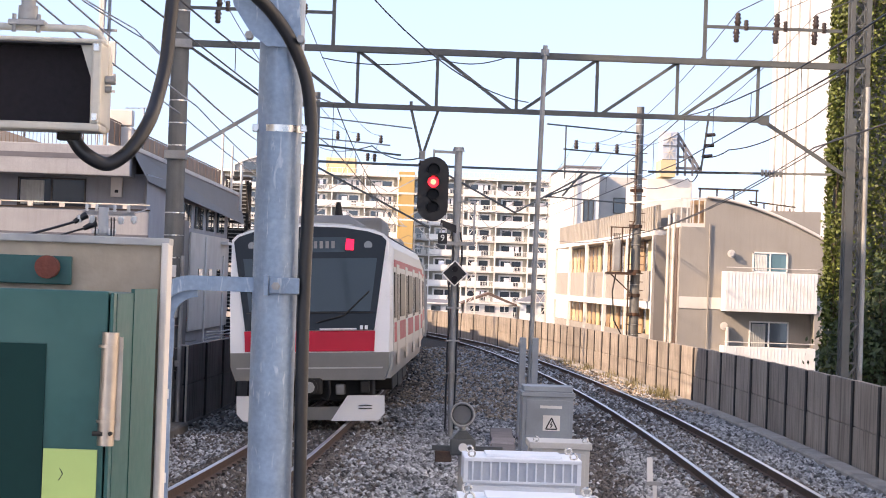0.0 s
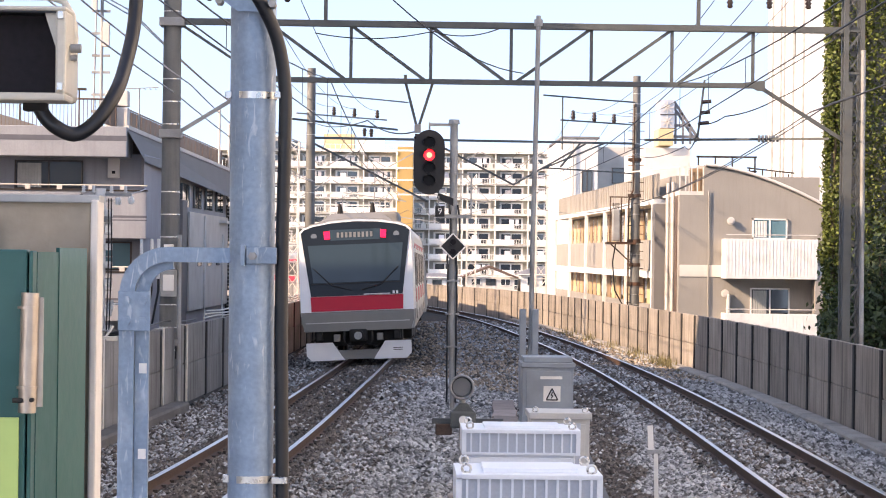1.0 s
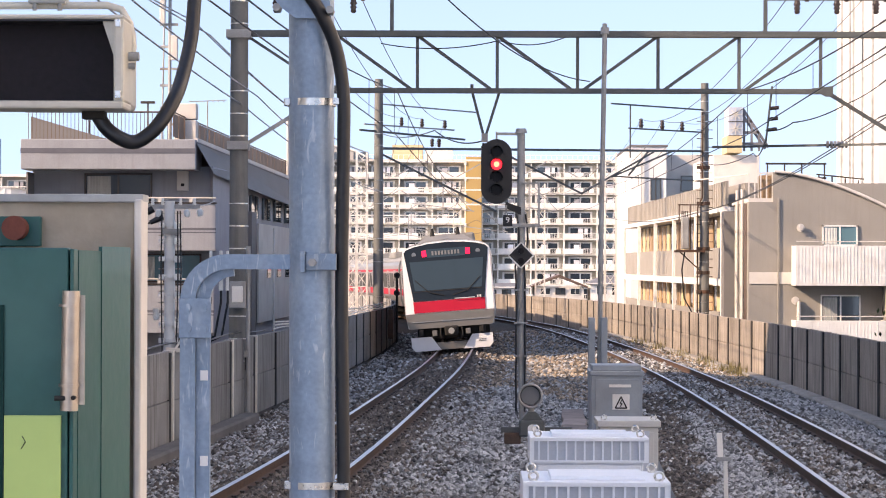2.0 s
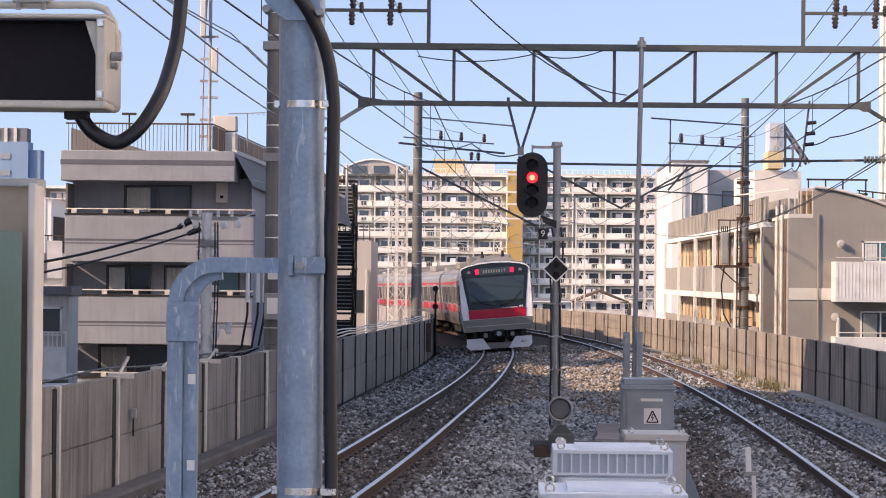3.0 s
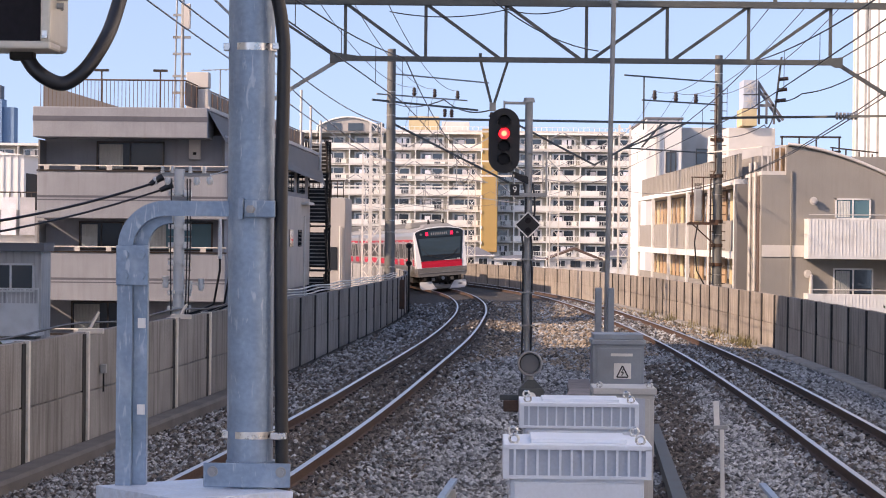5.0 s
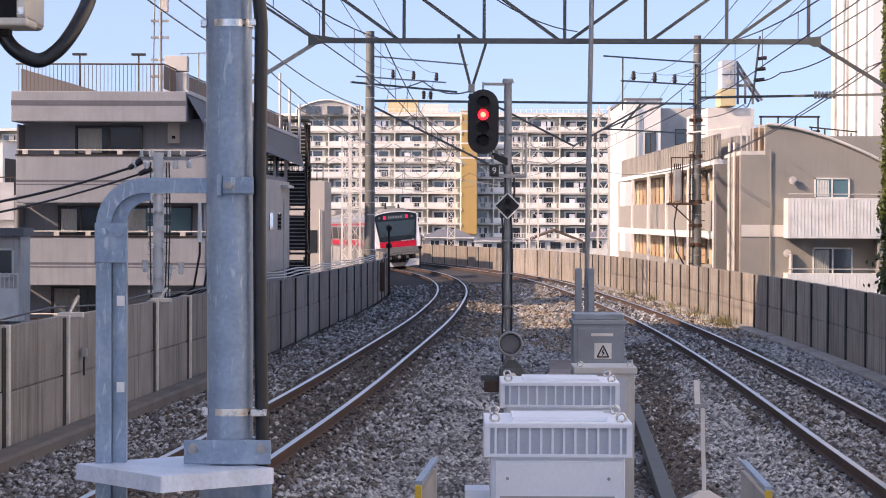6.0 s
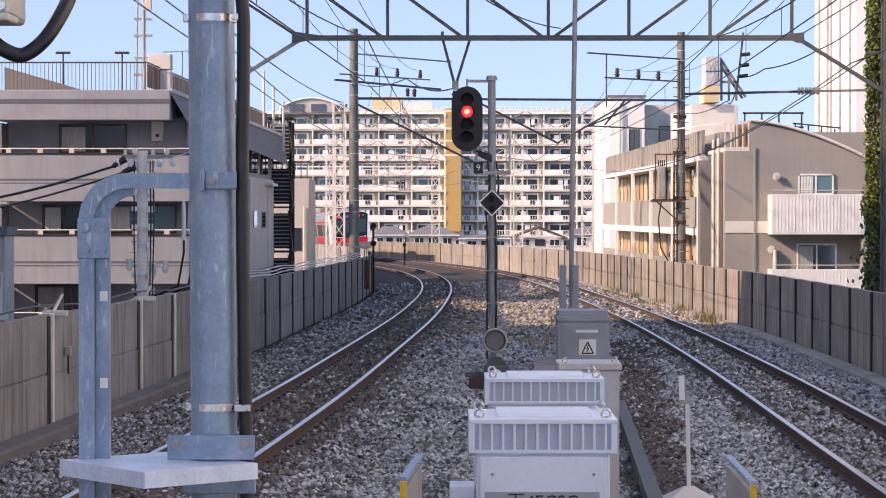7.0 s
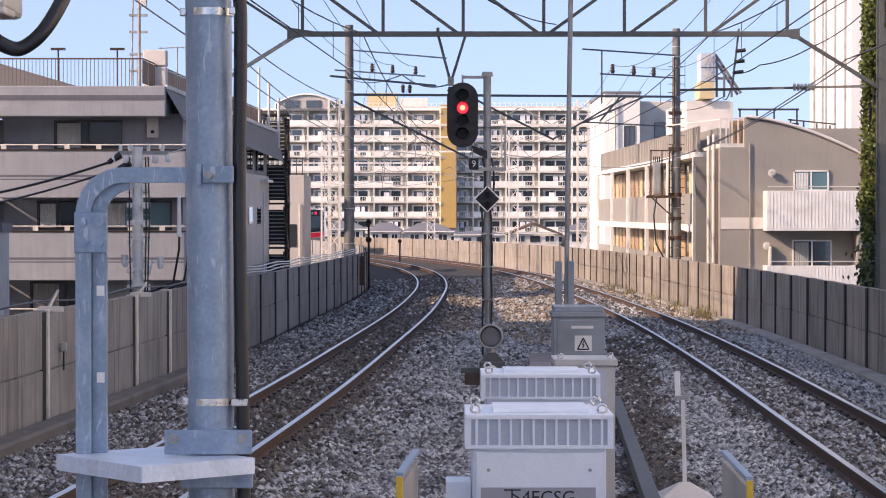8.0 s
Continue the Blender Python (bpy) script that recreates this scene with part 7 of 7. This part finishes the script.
def ivy_house():
    """A narrow building by the line, overgrown with ivy; behind it dark shrubs."""
    root = thing("ivy_covered_building", "tall narrow building overgrown with sunlit ivy", "house")
    part("wall", S().prism([(10.0, 56.2), (18, 56.2), (18, 60), (10.8, 60)], -7, 17, "z"), TILE_DARK, root, "dark wall under the ivy")
    rng = np.random.default_rng(8)
    verts, faces = [], []
    for i in range(34000):
        on_side = rng.random() < 0.25
        z = rng.uniform(-1, 15)
        if on_side:
            p = np.array([9.97 - abs(rng.normal(0, 0.06)), rng.uniform(56, 56.5), z])
        else:
            x = 9.88 + abs(rng.normal(0, 1)) * 1.1 + 0.12 * math.sin(z * 1.7) + 0.08 * math.sin(z * 4.1)
            if x > 12.4:
                continue
            if 10.35 < x < 10.6 and rng.random() < 0.8:
                continue
            p = np.array([x, 56.1 - abs(rng.normal(0, 0.16)) - 0.1 * math.sin(z * 2.3 + x * 3), z])
        s = rng.uniform(0.028, 0.062)
        a = rng.normal(0, 1, 3)
        a /= np.linalg.norm(a)
        b = np.cross(a, rng.normal(0, 1, 3))
        b /= np.linalg.norm(b)
        o = len(verts)
        verts += [p - a * s, p + b * s * 0.7, p + a * s, p - b * s * 0.7]
        faces.append((o, o + 1, o + 2, o + 3))
    me = bpy.data.meshes.new("ivy")
    me.from_pydata([tuple(v) for v in verts], [], faces)
    me.materials.append(LEAF)
    tagged(part("ivy", me, None, root, "dense yellow-green ivy leaves"), kind="stuff")
    part("vine_stem", S().tube([(10.1, 56.1, -2), (10.05, 56.08, 4), (10.2, 56.1, 9), (10.1, 56.1, 15)], 0.04, 6).tube([(11.0, 56.1, -2), (10.7, 56.08, 5), (10.9, 56.1, 12)], 0.04, 6), BARK, root)


def leaf_cloud(name, label, centre, radius, count, size, mat, seed, category="shrub"):
    rng = np.random.default_rng(seed)
    root = thing(name, label, category)
    stems = S()
    clumps = []
    for i in range(16):
        d = rng.normal(0, 1, 3)
        d /= np.linalg.norm(d)
        d[2] = abs(d[2])
        c = np.array(centre) + d * np.array(radius) * rng.uniform(0.35, 0.9)
        clumps.append(c)
        stems.tube([(centre[0], centre[1], centre[2] - radius[2] * 0.6), tuple((np.array(centre) + c) / 2), tuple(c)], [0.06, 0.04, 0.015], 5)
    part("stems", stems, BARK, root)
    verts, faces = [], []
    for i in range(count):
        c = clumps[rng.integers(16)]
        p = c + rng.normal(0, 0.20, 3) * np.array(radius)
        s = rng.uniform(0.6, 1.3) * size
        a = rng.normal(0, 1, 3)
        a /= np.linalg.norm(a)
        b = np.cross(a, rng.normal(0, 1, 3))
        b /= np.linalg.norm(b)
        o = len(verts)
        verts += [p - a * s, p + b * s * 0.5, p + a * s, p - b * s * 0.5]
        faces.append((o, o + 1, o + 2, o + 3))
    me = bpy.data.meshes.new("leaves")
    me.from_pydata([tuple(v) for v in verts], [], faces)
    me.materials.append(mat)
    tagged(part("leaves", me, None, root), kind="stuff")


def utility_pole():
    root = thing("utility_pole", "utility pole whitened for sunlight, with insulators and black service cables", "utility pole")
    x, y = -7.66, 60.0
    # white stands in for sunlight; the pole itself lies in shade
    part("pole", S().tube([(x, y, -7), (x - 0.02, y, 4.15)], [0.17, 0.13], 18), WHITE, root, "concrete pole whitened to stand for sunlight")
    part("crossarm", S().bar((x - 0.55, y, 4.0), (x + 0.75, y, 4.0), 0.09, 0.09), GALV_DULL, root)
    for dx in (-0.45, -0.2, 0.25, 0.6):
        insulator(root, x + dx, y, 4.02, True, 0.8, WHITE_PORC)
    for dx, z in ((-0.35, 1.3), (0.55, 1.25), (0.25, 1.2)):
        part("lamp_insulator", S().tube([(x + dx, y, z - 0.16), (x + dx, y, z - 0.05), (x + dx, y, z + 0.02), (x + dx, y, z + 0.14)], [0.05, 0.09, 0.06, 0.09], 10).tube([(x + dx * 0.3, y, z), (x + dx, y, z)], 0.025, 6), WHITE_PORC, root)
    for dx in (1.02, 1.28, 1.45):
        pts = [(x + dx, y, 2.6), (x + dx, y, 1.6), (x + dx - 0.15, y, 0.75), (x + dx - 0.6, y, 0.55), (x + 0.1, y, 0.45)]
        part("service_cable", S().tube(pts, 0.03, 8), RUBBER, root)
        part("cable_head", S().tube([(x + dx, y, 1.9), (x + dx, y, 2.9)], [0.06, 0.04], 8), WHITE_PORC, root)
    for k in range(14):
        part("step_bolt", S().tube([(x - 0.3, y, 0.2 + k * 0.28), (x + 0.3, y, 0.2 + k * 0.28)], 0.016, 5), GALV_DULL, root)
    part("cable_boot", S().tube([(x - 0.75, y - 0.1, 3.75), (x - 0.45, y, 3.95)], [0.06, 0.10], 8).tube([(x - 0.5, y - 0.1, 3.6), (x - 0.2, y, 3.75)], [0.06, 0.09], 8), RUBBER, root)
    for z in (3.5, 3.1, 2.65, 2.2, 1.75, 1.0, 0.6):
        part("cable_clamp", S().tube([(x, y, z), (x, y, z + 0.07)], 0.175, 16).box(x + 0.12, y - 0.2, z - 0.05, x + 0.30, y - 0.05, z + 0.12, 0.01).box(x - 0.27, y - 0.2, z - 0.02, x - 0.12, y - 0.08, z + 0.1, 0.01), WHITE_PORC, root)
    for dx in (0.20, -0.19, 0.27):
        part("drop_wire", S().tube([(x + dx, y - 0.2, 3.9), (x + dx * 1.1, y - 0.2, 2.4), (x + dx * 0.9, y - 0.2, 0.3)], 0.018, 6), RUBBER, root)
    for dx, z in ((-0.62, 3.84), (-0.3, 3.84), (0.42, 3.84), (0.75, 3.86)):
        part("strain_insulator", S().tube([(x + dx, y - 0.05, z - 0.10), (x + dx, y - 0.05, z), (x + dx, y - 0.05, z + 0.10)], [0.05, 0.09, 0.05], 10), WHITE_PORC, root)
    part("transformer_bracket", S().box(x - 0.2, y - 0.2, 3.3, x + 0.25, y + 0.2, 3.45), GALV_DULL, root)
    wire([(x - 0.75, y - 0.1, 3.75), (-15, 52, 2.4)], 0.35, 0.035, "black insulated service cable on a pole", RUBBER)
    wire([(x - 0.5, y - 0.1, 3.6), (-15, 50, 2.0)], 0.35, 0.028, "black insulated service cable on a pole", RUBBER)
    wire([(x, y, 4.0), (-9, 83, 4.75)], 0.1, 0.02, "pale service cable to the flats", WIRE_PALE)
    small = thing("utility_pole", "dark box and meter on a slim wall pole", "utility pole")
    yy = 44.22
    part("pole", S().tube([(-4.24, yy, grade(yy) + BED), (-4.24, yy, 2.9)], 0.04, 10), GALV_DULL, small)
    part("meter_box", S().box(-4.58, yy - 0.15, 1.75, -4.28, yy, 2.25, 0.02), GALV_DULL, small)
    part("meter_face", S().box(-4.53, yy - 0.165, 1.86, -4.33, yy - 0.15, 2.16, 0.01), WHITE, small)
    part("notice", S().box(-4.52, yy - 0.16, 2.5, -4.34, yy - 0.1, 2.72, 0.01), WHITE, small)


def antenna_mast():
    root = thing("antenna_mast", "slim roof antenna mast with aerials", "antenna mast")
    x, y = -10.95, 86.0
    part("mast", S().tube([(x, y, 6.9), (x, y, 13.0)], 0.06, 10).tube([(x - 0.28, y, 6.9), (x - 0.2, y, 11.5), (x - 0.1, y, 13)], 0.03, 8), GALV_DULL, root)
    for z in (7.6, 8.2, 9.0, 9.6, 10.4, 11.2):
        part("bracket", S().bar((x - 0.35, y, z), (x + 0.3, y, z), 0.07, 0.09), GALV_DULL, root)
    part("panel_aerial", S().box(x + 0.05, y - 0.2, 9.9, x + 0.3, y - 0.05, 10.8, 0.03), BAND, root)
    part("panel_aerial", S().box(x - 0.35, y - 0.2, 11.2, x - 0.15, y - 0.05, 12.6, 0.03), BAND, root)
    ya = part("yagi_aerial", S().bar((-10.5, y + 2, 8.55), (-9.1, y + 2, 8.62), 0.03, 0.03), GALV_DULL, root)
    for k in range(7):
        part("director_rod", S().bar((-10.4 + k * 0.2, y + 1.7, 8.56), (-10.4 + k * 0.2, y + 2.3, 8.56), 0.02, 0.02), GALV_DULL, ya)
    part("yagi_post", S().tube([(-9.8, y + 2, 6.9), (-9.8, y + 2, 8.6)], 0.025, 6), GALV_DULL, root)
    for k, xx in enumerate((-7.1, -6.65, -6.2)):
        part("roof_pipe", S().tube([(xx - 1.4, 110, 5.5), (xx - 1.4, 110, 9.2 - k * 0.7)], 0.06, 8), BAND, root)


def trackside_grass():
    rng = np.random.default_rng(12)
    verts, faces = [], []
    for i in range(1100):
        y = rng.uniform(62, 98) if i % 3 else rng.normal(66, 3)
        x = wall_right(y) - 0.28 - abs(rng.normal(0, 0.22))
        z = grade(y) + BED - 0.05
        h = rng.uniform(0.08, 0.32) * (0.6 + 0.8 * (math.sin(y * 0.9) > 0.1))
        a = rng.uniform(0, 6.28)
        dx, dy = math.cos(a) * 0.02, math.sin(a) * 0.02
        lx, ly = rng.normal(0, 0.15) * h, rng.normal(0, 0.15) * h
        o = len(verts)
        verts += [(x - dx, y - dy, z), (x + dx, y + dy, z), (x + lx, y + ly, z + h)]
        faces.append((o, o + 1, o + 2))
    me = bpy.data.meshes.new("dry_grass")
    me.from_pydata(verts, [], faces)
    me.materials.append(DRY_GRASS)
    tagged(new("dry_grass", me), "dry yellow weeds along the barrier foot", "grass", kind="stuff")


greige_flats()
stair_tower()
pale_block()
left_backdrop()
far_apartments()
gallery_house()
white_block()
ivy_house()
leaf_cloud("shrub", "dark green shrub behind the barrier", (-7.3, 31.0, 0.15), (1.6, 1.4, 0.8), 12000, 0.05, SHRUB, 3)
leaf_cloud("shrub", "dark green shrub in shade under the ivy", (10.6, 52.0, 1.0), (1.8, 1.5, 2.2), 6000, 0.08, SHRUB, 5)
utility_pole()
antenna_mast()
trackside_grass()

# tall blocks out of sight, added so that their shade covers the platform end
shade_blocks = thing("station_building", "tall plain unseen blocks added to shade the tracks and bounce sunlight", "building", kind="structure")
part("wall", S().box(-40, -8, -7, -12.0, 49.6, 16.5), TALL_WHITE, shade_blocks)
# unseen pale wall, added to bounce sunlight into the shade
part("bounce_wall", S().box(17.0, -12, -7, 24.0, 36, 30), TALL_WHITE, shade_blocks)
# three more unseen walls, added to shape the lit patch on the ballast
part("track_shade_wall", S().box(-26, 50.2, -7, -15.4, 64.2, 10.5), TALL_WHITE, shade_blocks)
part("patch_shade_wall", S().box(-21, 64.4, -7, -19, 71.4, 11.5), TILE_DARK, shade_blocks)
part("rear_shade_wall", S().box(-21, 71.6, -7, -19, 77.4, 14.4), TILE_DARK, shade_blocks)

build_track(track_left, "curving", True)
build_track(track_right, "parallel", False)
build_stones()


motions()
